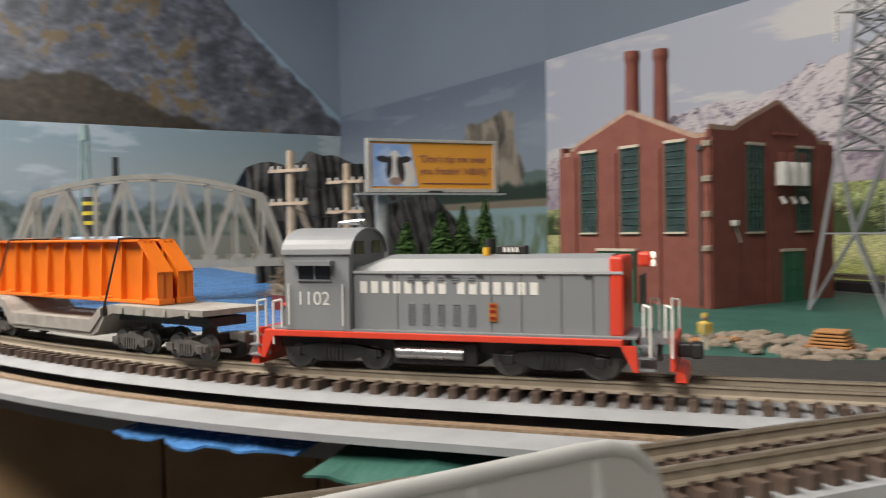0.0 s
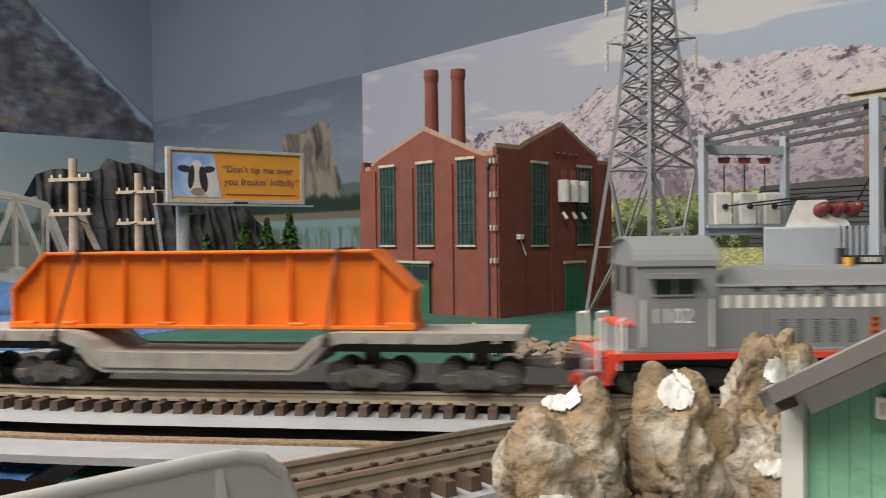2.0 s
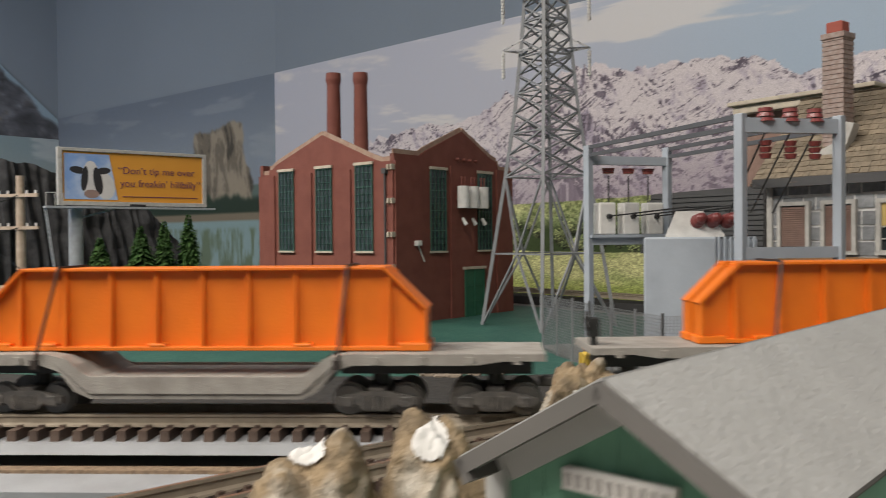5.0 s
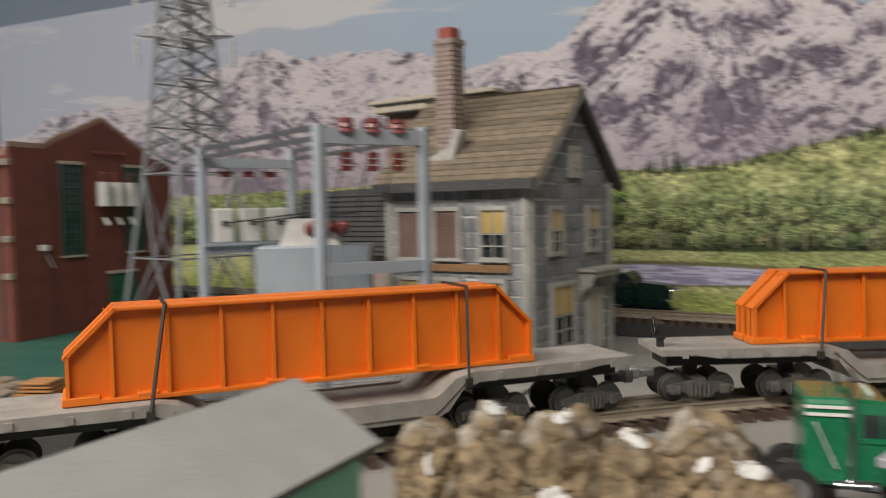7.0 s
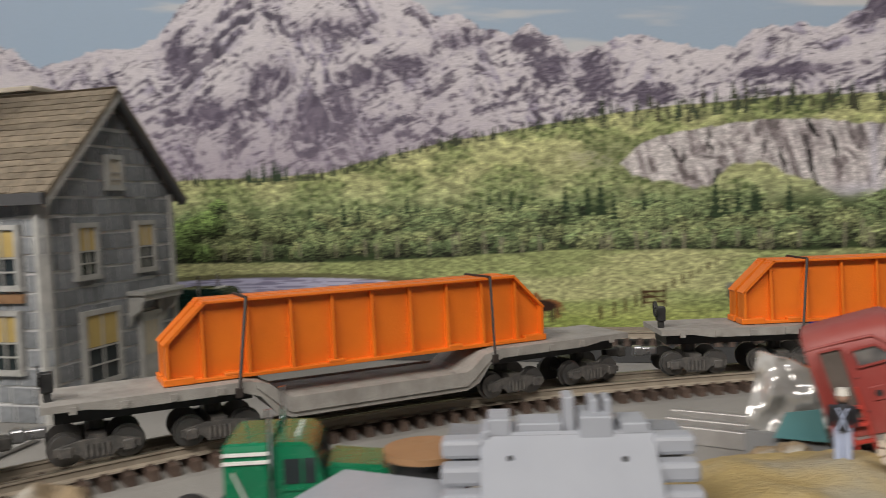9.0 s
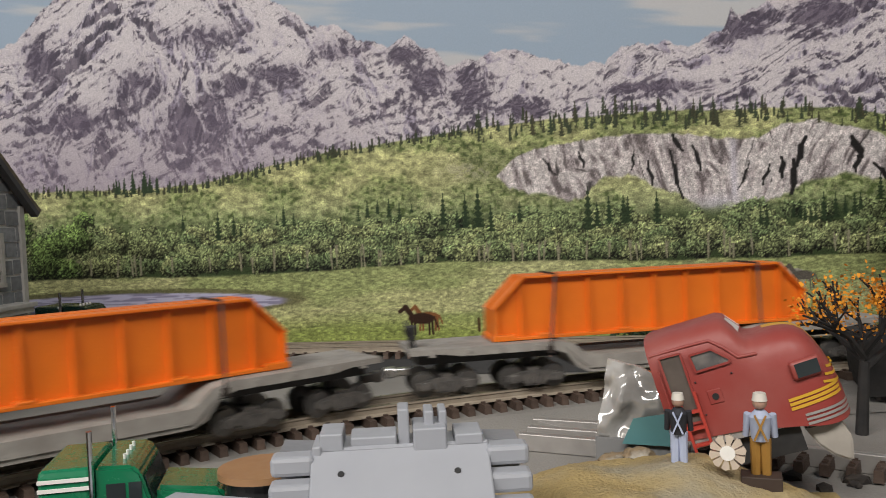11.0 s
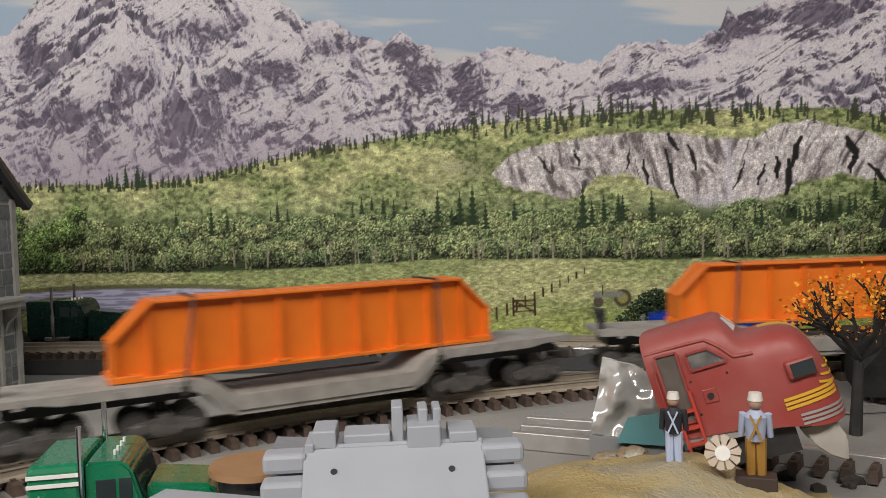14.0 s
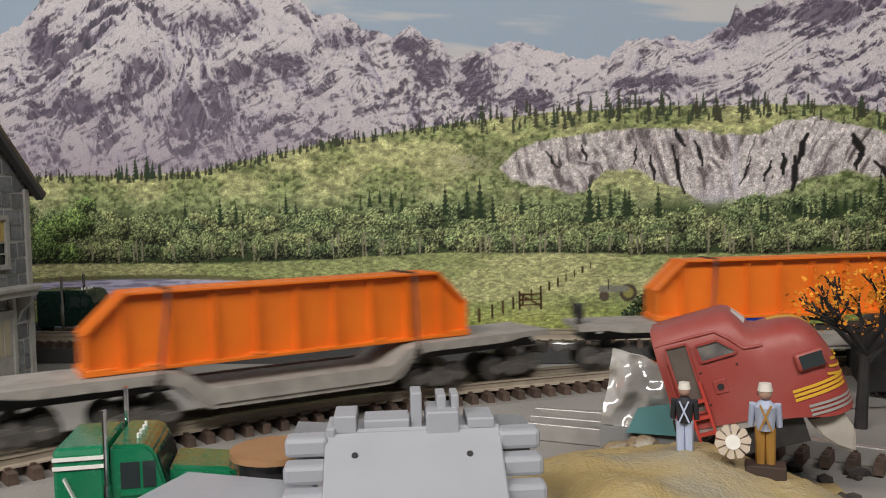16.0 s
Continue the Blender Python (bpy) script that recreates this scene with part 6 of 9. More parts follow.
            for j in range(2 * n):
                bm.faces.new((low[j], low[j + 1], high[j + 1], high[j]))
            part("blind" if kind == "blind" else "curtain", bm, BLIND if kind == "blind" else CURTAIN, win)
            bm = bmesh.new()
            for x in (0, w / 2, w):
                box(bm, x - 0.0005, x + 0.0005, -0.0036, -0.0026, 0, h)
            for z in (0, h * 0.25, h * 0.5, h):
                box(bm, 0, w, -0.0036, -0.0026, z - 0.0005, z + 0.0005)
            part("sash", bm, OFF_WHITE, win)
        bm = bmesh.new()
        for x0, x1, z0, z1 in ((-0.0030, 0, -0.001, h + 0.003), (w, w + 0.0030, -0.001, h + 0.003), (0, w, h, h + 0.003), (-0.004, w + 0.004, -0.0030, -0.0005)):
            box(bm, x0, x1, -0.0042, 0, z0, z1)
        part("casing", bm, OFF_WHITE, win)
    for x, kind in ((0.0125, "shutter"), (0.0480, "shutter"), (0.0890, "blind")):
        window(Matrix.Translation((x, 0, 0.0850)), 0.0205, 0.0345, kind)
    for x in (0.0140, 0.0500, 0.0890):
        window(Matrix.Translation((x, 0, 0.033)), 0.018, 0.034, "blind")
    for y in (0.028, 0.090):
        window(side @ Matrix.Translation((y, 0, 0.088)), 0.016, 0.031, "blind")
    window(side @ Matrix.Translation((0.062, 0, 0.146)), 0.011, 0.018, "curtain")
    window(side @ Matrix.Translation((0.030, 0, 0.018)), 0.032, 0.044, "blind")
    # porch door with a small roof on brackets
    d = new("door")
    d.parent = ho
    d.matrix_local = side @ Matrix.Translation((0.089, 0, 0.008))
    bm = bmesh.new()
    box(bm, 0, 0.020, -0.003, -0.001, 0, 0.046)
    part("leaf", bm, OFF_WHITE, d)
    bm = bmesh.new()
    for x in (0.003, 0.011):
        box(bm, x, x + 0.006, -0.0034, -0.003, 0.018, 0.042)
    part("door_glazing", bm, CURTAIN, d)
    bm = bmesh.new()
    box(bm, -0.003, 0.0, -0.0046, 0, 0, 0.058)
    box(bm, 0.020, 0.023, -0.0046, 0, 0, 0.058)
    box(bm, 0, 0.020, -0.0046, 0, 0.046, 0.049)
    part("door_casing", bm, OFF_WHITE, d)
    bm = bmesh.new()
    box(bm, -0.014, 0.036, -0.016, 0, 0.062, 0.065, bevel=0.0006)
    box(bm, -0.012, 0.034, -0.014, 0, 0.058, 0.062)
    part("porch_roof", bm, OFF_WHITE, d)
    for x in (-0.011, 0.030):
        bm = bmesh.new()
        prism(bm, [(0, 0.038), (0, 0.058), (0.013, 0.058), (0.011, 0.052), (0.004, 0.047)], -0.0015, 0.0015, Matrix.Translation((x, 0, 0)) @ Matrix.Rotation(-math.pi / 2, 4, "Z"))
        part("bracket", bm, OFF_WHITE, d)
    # brick chimney with a red pot
    ch = new("chimney")
    ch.parent = ho
    ch.matrix_local = Matrix.Translation((-0.0155, 0, 0))
    bm = bmesh.new()
    box(bm, 0.050, 0.066, 0.020, 0.035, 0.150, 0.250)
    part("shaft", bm, CHIM, ch)
    for j in range(26):
        bm = bmesh.new()
        z = 0.154 + j * 0.0037
        box(bm, 0.0495, 0.0665, 0.0195, 0.0355, z, z + 0.0028)
        part("brick_course", bm, CHIM, ch)
    bm = bmesh.new()
    box(bm, 0.0485, 0.0675, 0.0185, 0.0365, 0.2480, 0.2525, bevel=0.0006)
    part("cap", bm, CHIM, ch)
    bm = bmesh.new()
    box(bm, 0.0515, 0.0645, 0.0215, 0.0335, 0.2525, 0.2615, bevel=0.0010)
    part("pot", bm, material("red_clay_pot", (0.33, 0.075, 0.05), 0.7), ch, "red clay chimney pot")
    bm = bmesh.new()
    prism(bm, [(0.046, 0.158), (0.070, 0.158), (0.078, 0.180), (0.072, 0.182), (0.066, 0.168), (0.046, 0.160)], 0.012, 0.022)
    part("flashing", bm, OFF_WHITE, ch, "pale lead flashing")
    # back wing with a cornice
    wing = new("back_wing")
    wing.parent = ho
    wing.matrix_local = Matrix.Translation((-0.0155, 0, 0))
    bm = bmesh.new()
    box(bm, -0.080, 0.040, 0.118, 0.190, 0, 0.214)
    part("wing_wall", bm, SHUTTER, wing)
    bm = bmesh.new()
    box(bm, -0.088, 0.046, 0.108, 0.198, 0.214, 0.222, bevel=0.001)
    box(bm, -0.092, 0.050, 0.104, 0.202, 0.222, 0.226, bevel=0.001)
    part("cornice", bm, STONE, wing)
    return ho


house()
barn = empty("dark_shed", pose(-0.400, 0.955, TABLE_Z), "low shed with a dark grey board roof", "shed")
bm = bmesh.new()
box(bm, 0, 0.125, 0, 0.060, 0, 0.095)
part("wall", bm, CHIM, barn)
bm = bmesh.new()
prism(bm, [(-0.012, 0.078), (0.004, 0.141), (0.135, 0.144), (0.135, 0.078)], -0.008, 0.0, None)
part("roof_front", bm, SLATE, barn)
for j in range(12):
    bm = bmesh.new()
    box(bm, -0.010 + j * 0.0012, 0.134, -0.0092, -0.0080, 0.082 + j * 0.0049, 0.0859 + j * 0.0049)
    part("roof_board", bm, SLATE, barn)

# ---- billboard ----
def billboard():
    bb = empty("billboard", pose(-1.100, 0.526, 0, 0, 0, 90.3), "cow billboard on a grey steel pole", "billboard")
    z0, z1, W = 0.147, 0.221, 0.209
    bm = bmesh.new()
    box(bm, 0, W, 0.001, 0.006, z0, z1)
    panel = part("panel", bm, material("billboard_orange", (0.72, 0.33, 0.045), 0.4, spots=(0.66, 0.29, 0.04), scale=30), bb, "orange printed panel")
    bm = bmesh.new()
    prism(bm, [(0.004, z0 + 0.004), (0.078, z0 + 0.004), (0.066, z1 - 0.004), (0.004, z1 - 0.004)], 0.0002, 0.001)
    part("sky_print", bm, material("printed_blue_sky", (0.22, 0.36, 0.66), 0.4, spots=(0.55, 0.63, 0.75), scale=35, amount=0.9), panel)
    white, dark = material("printed_white_hide", (0.66, 0.64, 0.62), 0.5), material("printed_black_hide", (0.03, 0.028, 0.03), 0.5)
    pink = material("printed_muzzle", (0.32, 0.22, 0.19), 0.5)

    def disc(name, x, z, rx, rz, mat, y, rot=0.0):
        bm = bmesh.new()
        vs = bmesh.ops.create_circle(bm, cap_ends=True, segments=24, radius=1)["verts"]
        for v in vs:
            a, b = v.co.x * rx, v.co.y * rz
            v.co = Vector((x + a * math.cos(rot) - b * math.sin(rot), y, z + a * math.sin(rot) + b * math.cos(rot)))
        part(name, bm, mat, panel)
    disc("cow_body", 0.060, z0 + 0.024, 0.014, 0.020, white, 0.00015, 0.2)
    disc("cow_ear", 0.022, z0 + 0.046, 0.011, 0.0052, dark, 0.0001, -0.15)
    disc("cow_ear", 0.058, z0 + 0.046, 0.010, 0.0050, dark, 0.0001, 0.15)
    disc("cow_head", 0.040, z0 + 0.033, 0.0125, 0.027, white, 0.0)
    disc("cow_patch", 0.0315, z0 + 0.034, 0.0048, 0.018, dark, -0.0001, -0.1)
    disc("cow_patch", 0.0500, z0 + 0.031, 0.0062, 0.020, dark, -0.0001, 0.15)
    disc("cow_muzzle", 0.041, z0 + 0.012, 0.0105, 0.0062, pink, -0.0002)
    ink = material("violet_print_ink", (0.16, 0.05, 0.11), 0.5)
    lettering("slogan", "\u201cDon\u2019t tip me over", 0.0150, pose(0.137, -0.0001, z0 + 0.043, 90, 0, 0), ink, panel)
    lettering("slogan", "you freakin\u2019 hillbilly\u201d", 0.0150, pose(0.143, -0.0001, z0 + 0.024, 90, 0, 0), ink, panel)
    bm = bmesh.new()
    box(bm, 0.085, 0.200, 0.0, 0.0012, z0 + 0.0085, z0 + 0.0096)
    part("small_print", bm, ink, panel)
    for x0, x1, a, b in ((-0.005, W + 0.005, z1 - 0.001, z1 + 0.004), (-0.005, W + 0.005, z0 - 0.005, z0 + 0.001), (-0.005, 0.001, z0, z1), (W - 0.001, W + 0.005, z0, z1)):
        bm = bmesh.new()
        box(bm, x0, x1, -0.0022, 0.008, a, b, bevel=0.0006)
        part("frame_bar", bm, OFF_WHITE, bb)
    bm = bmesh.new()
    box(bm, -0.024, W + 0.014, -0.015, 0.004, z0 - 0.0095, z0 - 0.0065)
    part("catwalk", bm, STEEL_PAINT, bb)
    bm = bmesh.new()
    rod(bm, (0.022, 0.014, TABLE_Z), (0.022, 0.014, z0 - 0.006), 0.0098, 18)
    smooth(part("pole", bm, STEEL_PAINT, bb))
    bm = bmesh.new()
    bar(bm, (0.030, 0.010, z0 - 0.022), (0.075, 0.006, z0 - 0.009), 0.003, 0.003)
    part("brace", bm, STEEL_PAINT, bb)
    bm = bmesh.new()
    box(bm, 0.000, 0.046, -0.010, 0.038, TABLE_Z, 0.018, bevel=0.002)
    part("footing", bm, STONE, bb, "concrete footing")
    bm = bmesh.new()
    for y in (-0.004, 0.006):
        bar(bm, (-0.006, y, 0.012), (-0.022, y, z0 - 0.006), 0.0014, 0.0014)
    for k in range(16):
        f = k / 15
        bar(bm, (-0.006 - 0.016 * f, -0.004, 0.016 + f * 0.120), (-0.006 - 0.016 * f, 0.006, 0.016 + f * 0.120), 0.001, 0.001)
    part("ladder", bm, STEEL_PAINT, bb)
    bm = bmesh.new()
    for x in (-0.024, -0.012, -0.002):
        rod(bm, (x, -0.014, z0 - 0.007), (x, -0.014, z0 + 0.012), 0.0006, 6)
    rod(bm, (-0.024, -0.014, z0 + 0.012), (-0.002, -0.014, z0 + 0.012), 0.0006, 6)
    part("guard_rail", bm, OFF_WHITE, bb)
    bm = bmesh.new()
    box(bm, 0.094, 0.116, -0.010, -0.004, z0 - 0.0062, z0 - 0.0026)
    part("spot_lamp", bm, BLACK, bb)


billboard()


# ---- harbour side: bridge, poles, black hillside, boats, trees ----
TAN_STEEL = material("tan_grey_bridge_plastic", (0.36, 0.34, 0.29), 0.6, spots=(0.28, 0.26, 0.22), scale=80, amount=0.7)
PALE_WOOD = material("pale_bare_wood", (0.46, 0.37, 0.28), 0.8, spots=(0.34, 0.26, 0.19), scale=150, amount=0.8)
TAR = material("tarred_black_wood", (0.014, 0.013, 0.013), 0.85, spots=(0.034, 0.030, 0.027), scale=120, bump=0.5)
HULL_RED = material("faded_red_hull", (0.30, 0.045, 0.030), 0.55, spots=(0.22, 0.035, 0.025), scale=90)
NET = material("brown_twig_net", (0.20, 0.15, 0.10), 0.9, spots=(0.12, 0.09, 0.06), scale=200)


def bridge():
    br = empty("arch_truss_bridge", pose(-1.005, 0.040, 0, 0, 0, 88.0), "tan arched truss railway bridge over blue water", "bridge")
    L, zb, inset = 0.336, 0.048, 0.030
    n = 8
    xs = [inset + (L - 2 * inset) * k / n for k in range(n + 1)]
    top = lambda x: zb + 0.084 + 0.024 * (1 - ((x - L / 2) / (L / 2 - inset)) ** 2)
    for y in (0.0, 0.055):
        tr = new("truss")
        tr.parent = br
        for a, b in zip(xs, xs[1:]):
            bm = bmesh.new()
            bar(bm, (a - 0.0004, y, top(a)), (b + 0.0004, y, top(b)), 0.0066, 0.0062)
            part("top_chord", bm, TAN_STEEL, tr)
        for a, b in (((0.0, y, zb), (inset, y, top(inset))), ((L, y, zb), (L - inset, y, top(L - inset)))):
            bm = bmesh.new()
            bar(bm, a, b, 0.0064, 0.0060)
            part("end_post", bm, TAN_STEEL, tr)
        bm = bmesh.new()
        box(bm, -0.01, L + 0.01, y - 0.004, y + 0.004, zb - 0.010, zb)
        part("bottom_chord", bm, TAN_STEEL, tr)
        for k, x in enumerate(xs):
            bm = bmesh.new()
            bar(bm, (x, y, zb), (x, y, top(x)), 0.0036, 0.0034)
            part("vertical", bm, TAN_STEEL, tr)
            if k < n:
                x2 = xs[k + 1]
                bm = bmesh.new()
                a, b = ((x, y, top(x)), (x2, y, zb)) if k % 2 else ((x, y, zb), (x2, y, top(x2)))
                bar(bm, a, b, 0.0056, 0.0044)
                part("diagonal", bm, TAN_STEEL, tr)
            bm = bmesh.new()
            box(bm, x - 0.009, x + 0.009, y - 0.0042, y + 0.0042, zb, zb + 0.006)
            part("gusset", bm, TAN_STEEL, tr)
    for x in xs[1:-1:1]:
        bm = bmesh.new()
        bar(bm, (x, 0, top(x)), (x, 0.055, top(x)), 0.0045, 0.0045)
        part("portal_strut", bm, TAN_STEEL, br)
    bm = bmesh.new()
    box(bm, -0.03, L + 0.03, 0.004, 0.051, zb - 0.008, zb - 0.003)
    part("deck", bm, TAR, br)
    for x in (-0.015, L + 0.015):
        bm = bmesh.new()
        box(bm, x - 0.018, x + 0.018, -0.006, 0.061, TABLE_Z, zb - 0.010, bevel=0.003)
        part("abutment", bm, material("grey_stone_pier", (0.22, 0.20, 0.18), 0.9, spots=(0.12, 0.11, 0.10), scale=90, bump=0.8), br)


bridge()


def telephone_pole(x, y, h, lean):
    tp = empty("telephone_pole", pose(x, y, TABLE_Z, lean, 0, 40), "bare wood telephone pole with a tarred foot", "pole", "telephone poles by the water")
    bm = bmesh.new()
    rod(bm, (0, 0, h * 0.38), (0, 0, h), 0.0052, 12, 0.0042)
    part("shaft", bm, PALE_WOOD, tp)
    bm = bmesh.new()
    rod(bm, (0, 0, 0), (0, 0, h * 0.385), 0.0056, 12, 0.0053)
    part("tarred_foot", bm, TAR, tp)
    for z in (h - 0.022, h - 0.058):
        bm = bmesh.new()
        box(bm, -0.026, 0.026, -0.006, -0.003, z - 0.0018, z + 0.0018)
        part("cross_arm", bm, PALE_WOOD, tp)
        for e in (-0.023, -0.012, 0.012, 0.023):
            bm = bmesh.new()
            rod(bm, (e, -0.0045, z), (e, -0.0045, z + 0.0055), 0.0012, 8)
            part("insulator_peg", bm, WHITE_CER, tp)


telephone_pole(-0.790, 0.344, 0.178, 0)
telephone_pole(-0.852, 0.424, 0.170, 0)
wire = tagged(new("slack_wire"), "thin slack wires between the telephone poles", "wire")
for dz, sag in ((0.148, 0.014), (0.112, 0.010)):
    bm = bmesh.new()
    a, b = Vector((-0.785, 0.340, dz)), Vector((-0.847, 0.420, dz - 0.006))
    pts = [a + (b - a) * k / 12 - Vector((0, 0, sag * math.sin(math.pi * k / 12))) for k in range(13)]
    for p, q in zip(pts, pts[1:]):
        rod(bm, p, q, 0.0006, 5)
    part("strand", bm, BLACK, wire)


def black_hillside():
    """Pleated black cover that hangs as a dark hillside."""
    bm = bmesh.new()
    cols, rows_n = 150, 14
    grid = []
    for i in range(cols + 1):
        f = i / cols
        y = 0.385 + 0.455 * f
        crest = 0.185 + 0.030 * math.sin(f * 5.2 + 0.6) + 0.020 * noise.noise((f * 9, 3, 0)) + (0.02 if 0.25 < f < 0.5 else 0)
        if f > 0.8:
            crest -= (f - 0.8) * 0.55
        col = []
        for j in range(rows_n + 1):
            g = j / rows_n
            fold = 0.008 * math.sin(f * 150 + noise.noise((f * 20, g * 2, 1)) * 4) * (0.4 + 0.6 * (1 - g))
            col.append(bm.verts.new((-1.42 + fold + 0.10 * (1 - g) + 0.02 * noise.noise((f * 12, g * 5, 7)), y, TABLE_Z + (crest - TABLE_Z) * g)))
        grid.append(col)
    for a, b in zip(grid, grid[1:]):
        for j in range(rows_n):
            bm.faces.new((a[j], b[j], b[j + 1], a[j + 1]))
    top = [c[-1] for c in grid]
    back = [bm.verts.new((v.co.x - 0.22, v.co.y, v.co.z - 0.035)) for v in top]
    for i in range(cols):
        bm.faces.new((top[i], top[i + 1], back[i + 1], back[i]))
    return tagged(part("black_hillside", bm, material("matt_black_cover", (0.012, 0.012, 0.013), 0.95, spots=(0.035, 0.035, 0.036), scale=60, amount=0.9, bump=0.6)), "pleated matt black cover hung as a hillside", "hillside", kind="structure")


black_hillside()


def conifer_tree(x, y, h, w):
    tr = empty("conifer_tree", pose(x, y, TABLE_Z + 0.0012, 0, 0, random.uniform(0, 90)), "small bushy green model conifer", "tree", "conifers below the billboard")
    bm = bmesh.new()
    rod(bm, (0, 0, 0), (0, 0, h * 0.94), 0.0022, 8, 0.0006)
    part("trunk", bm, TAR, tr)
    bm = bmesh.new()
    z = h * 0.14
    while z < h * 0.99:
        f = (z - h * 0.14) / (h * 0.86)
        r = w * (1 - f ** 1.7) ** 0.8 + 0.0012
        n = max(12, int(44 * (1 - f) + 10))
        for k in range(n):
            a = random.uniform(0, math.tau)
            l = r * random.uniform(0.65, 1.1)
            p = Vector((0, 0, z + random.uniform(-0.0015, 0.0015)))
            q = p + Vector((math.cos(a) * l, math.sin(a) * l, -l * random.uniform(0.15, 0.45)))
            s = Vector((-math.sin(a), math.cos(a), 0)) * random.uniform(0.0026, 0.0046)
            mid = (p + q) / 2 + Vector((0, 0, 0.0014))
            v = [bm.verts.new(c) for c in (p, mid - s, q, mid + s)]
            bm.faces.new(v)
        z += h * 0.022
    part("foliage", bm, material("conifer_green", (0.040, 0.105, 0.025), 0.85, spots=(0.10, 0.20, 0.045), scale=180, amount=0.9), tr)


for x, y, h, w in ((-1.010, 0.552, 0.100, 0.026), (-1.000, 0.604, 0.116, 0.029), (-0.992, 0.634, 0.124, 0.022), (-0.985, 0.666, 0.134, 0.024)):
    conifer_tree(x, y, h, w)
bm = bmesh.new()
for k in range(240):
    x, y = random.uniform(-1.06, -0.93), random.uniform(0.50, 0.70)
    ball(bm, (x, y, TABLE_Z + 0.002), random.uniform(0.002, 0.005), 6, 4, (1, 1, 0.7))
tagged(part("low_bushes", bm, material("dull_moss_green", (0.05, 0.075, 0.03), 0.95, spots=(0.09, 0.10, 0.05), scale=160, bump=0.8)), "low dull green moss and bushes under the conifers", "bushes", kind="stuff")


def trawler():
    tb = empty("fishing_boat", pose(-0.790, 0.392, TABLE_Z + 0.0016, 0, 0, 62), "derelict fishing boat with a red hull and heaped nets", "boat")
    bm = bmesh.new()
    n = 14
    secs = []
    for i in range(n + 1):
        f = i / n
        x = -0.070 + 0.140 * f
        half = 0.021 * math.sin(math.pi * min(1, 0.18 + f * 0.75)) ** 0.6 * (1 if f < 0.7 else max(0.03, 1 - ((f - 0.7) / 0.3) ** 2))
        sheer = 0.024 + 0.010 * (f - 0.4) ** 2 * 3
        secs.append([bm.verts.new(p) for p in ((x, -half * 0.75, 0), (x, -half, sheer * 0.6), (x, -half * 1.02, sheer), (x, half * 1.02, sheer), (x, half, sheer * 0.6), (x, half * 0.75, 0))])
    for a, b in zip(secs, secs[1:]):
        for i in range(6):
            f = bm.faces.new((a[i], b[i], b[(i + 1) % 6], a[(i + 1) % 6]))
            f.material_index = 1 if i in (1, 3) else (0 if i in (0, 4) else 2)
    bm.faces.new(secs[0])
    bm.faces.new(secs[-1][::-1])
    bmesh.ops.recalc_face_normals(bm, faces=bm.faces[:])
    part("hull", bm, (HULL_RED, material("tan_bulwark", (0.33, 0.27, 0.19), 0.7, spots=(0.2, 0.16, 0.11), scale=120), PALE_WOOD), tb)
    bm = bmesh.new()
    box(bm, -0.018, 0.016, -0.012, 0.012, 0.022, 0.050, bevel=0.002)
    part("wheelhouse", bm, material("stained_cream_canvas", (0.42, 0.37, 0.28), 0.85, spots=(0.28, 0.24, 0.18), scale=80, bump=0.4), tb)
    bm = bmesh.new()
    for x in (0.022, 0.036, 0.050):
        for y in (-0.014, 0.014):
            rod(bm, (x, y, 0.024), (x, y, 0.040), 0.0007, 6)
    for z in (0.032, 0.040):
        for y in (-0.014, 0.014):
            rod(bm, (0.022, y, z), (0.054, y, z), 0.0007, 6)
    part("bow_rail", bm, OFF_WHITE, tb)
    bm = bmesh.new()
    for k in range(420):
        a = Vector((random.gauss(-0.045, 0.016), random.gauss(-0.004, 0.013), 0))
        a.z = 0.018 + max(0, 0.058 - 1.7 * math.hypot(a.x + 0.045, a.y + 0.004)) * random.random()
        d = Vector((random.gauss(0, 1), random.gauss(0, 1), random.gauss(0, 0.8))).normalized() * random.uniform(0.004, 0.009)
        bar(bm, a - d, a + d, 0.0007, 0.0007)
    part("heaped_net", bm, NET, tb)["kind"] = "stuff"
    bm = bmesh.new()
    bar(bm, (0.005, 0, 0.012), (-0.040, -0.006, 0.118), 0.0062, 0.0062)
    part("boom", bm, PALE_WOOD, tb)
    bm = bmesh.new()
    bar(bm, (0.012, 0, 0.010), (-0.004, 0, 0.036), 0.0085, 0.0085)
    part("boom_foot", bm, TAR, tb)
    bm = bmesh.new()
    rod(bm, (-0.040, -0.006, 0.118), (0.05, 0.004, 0.040), 0.0005, 5)
    rod(bm, (-0.040, -0.006, 0.118), (-0.066, 0, 0.03), 0.0005, 5)
    part("rigging", bm, BLACK, tb)


trawler()


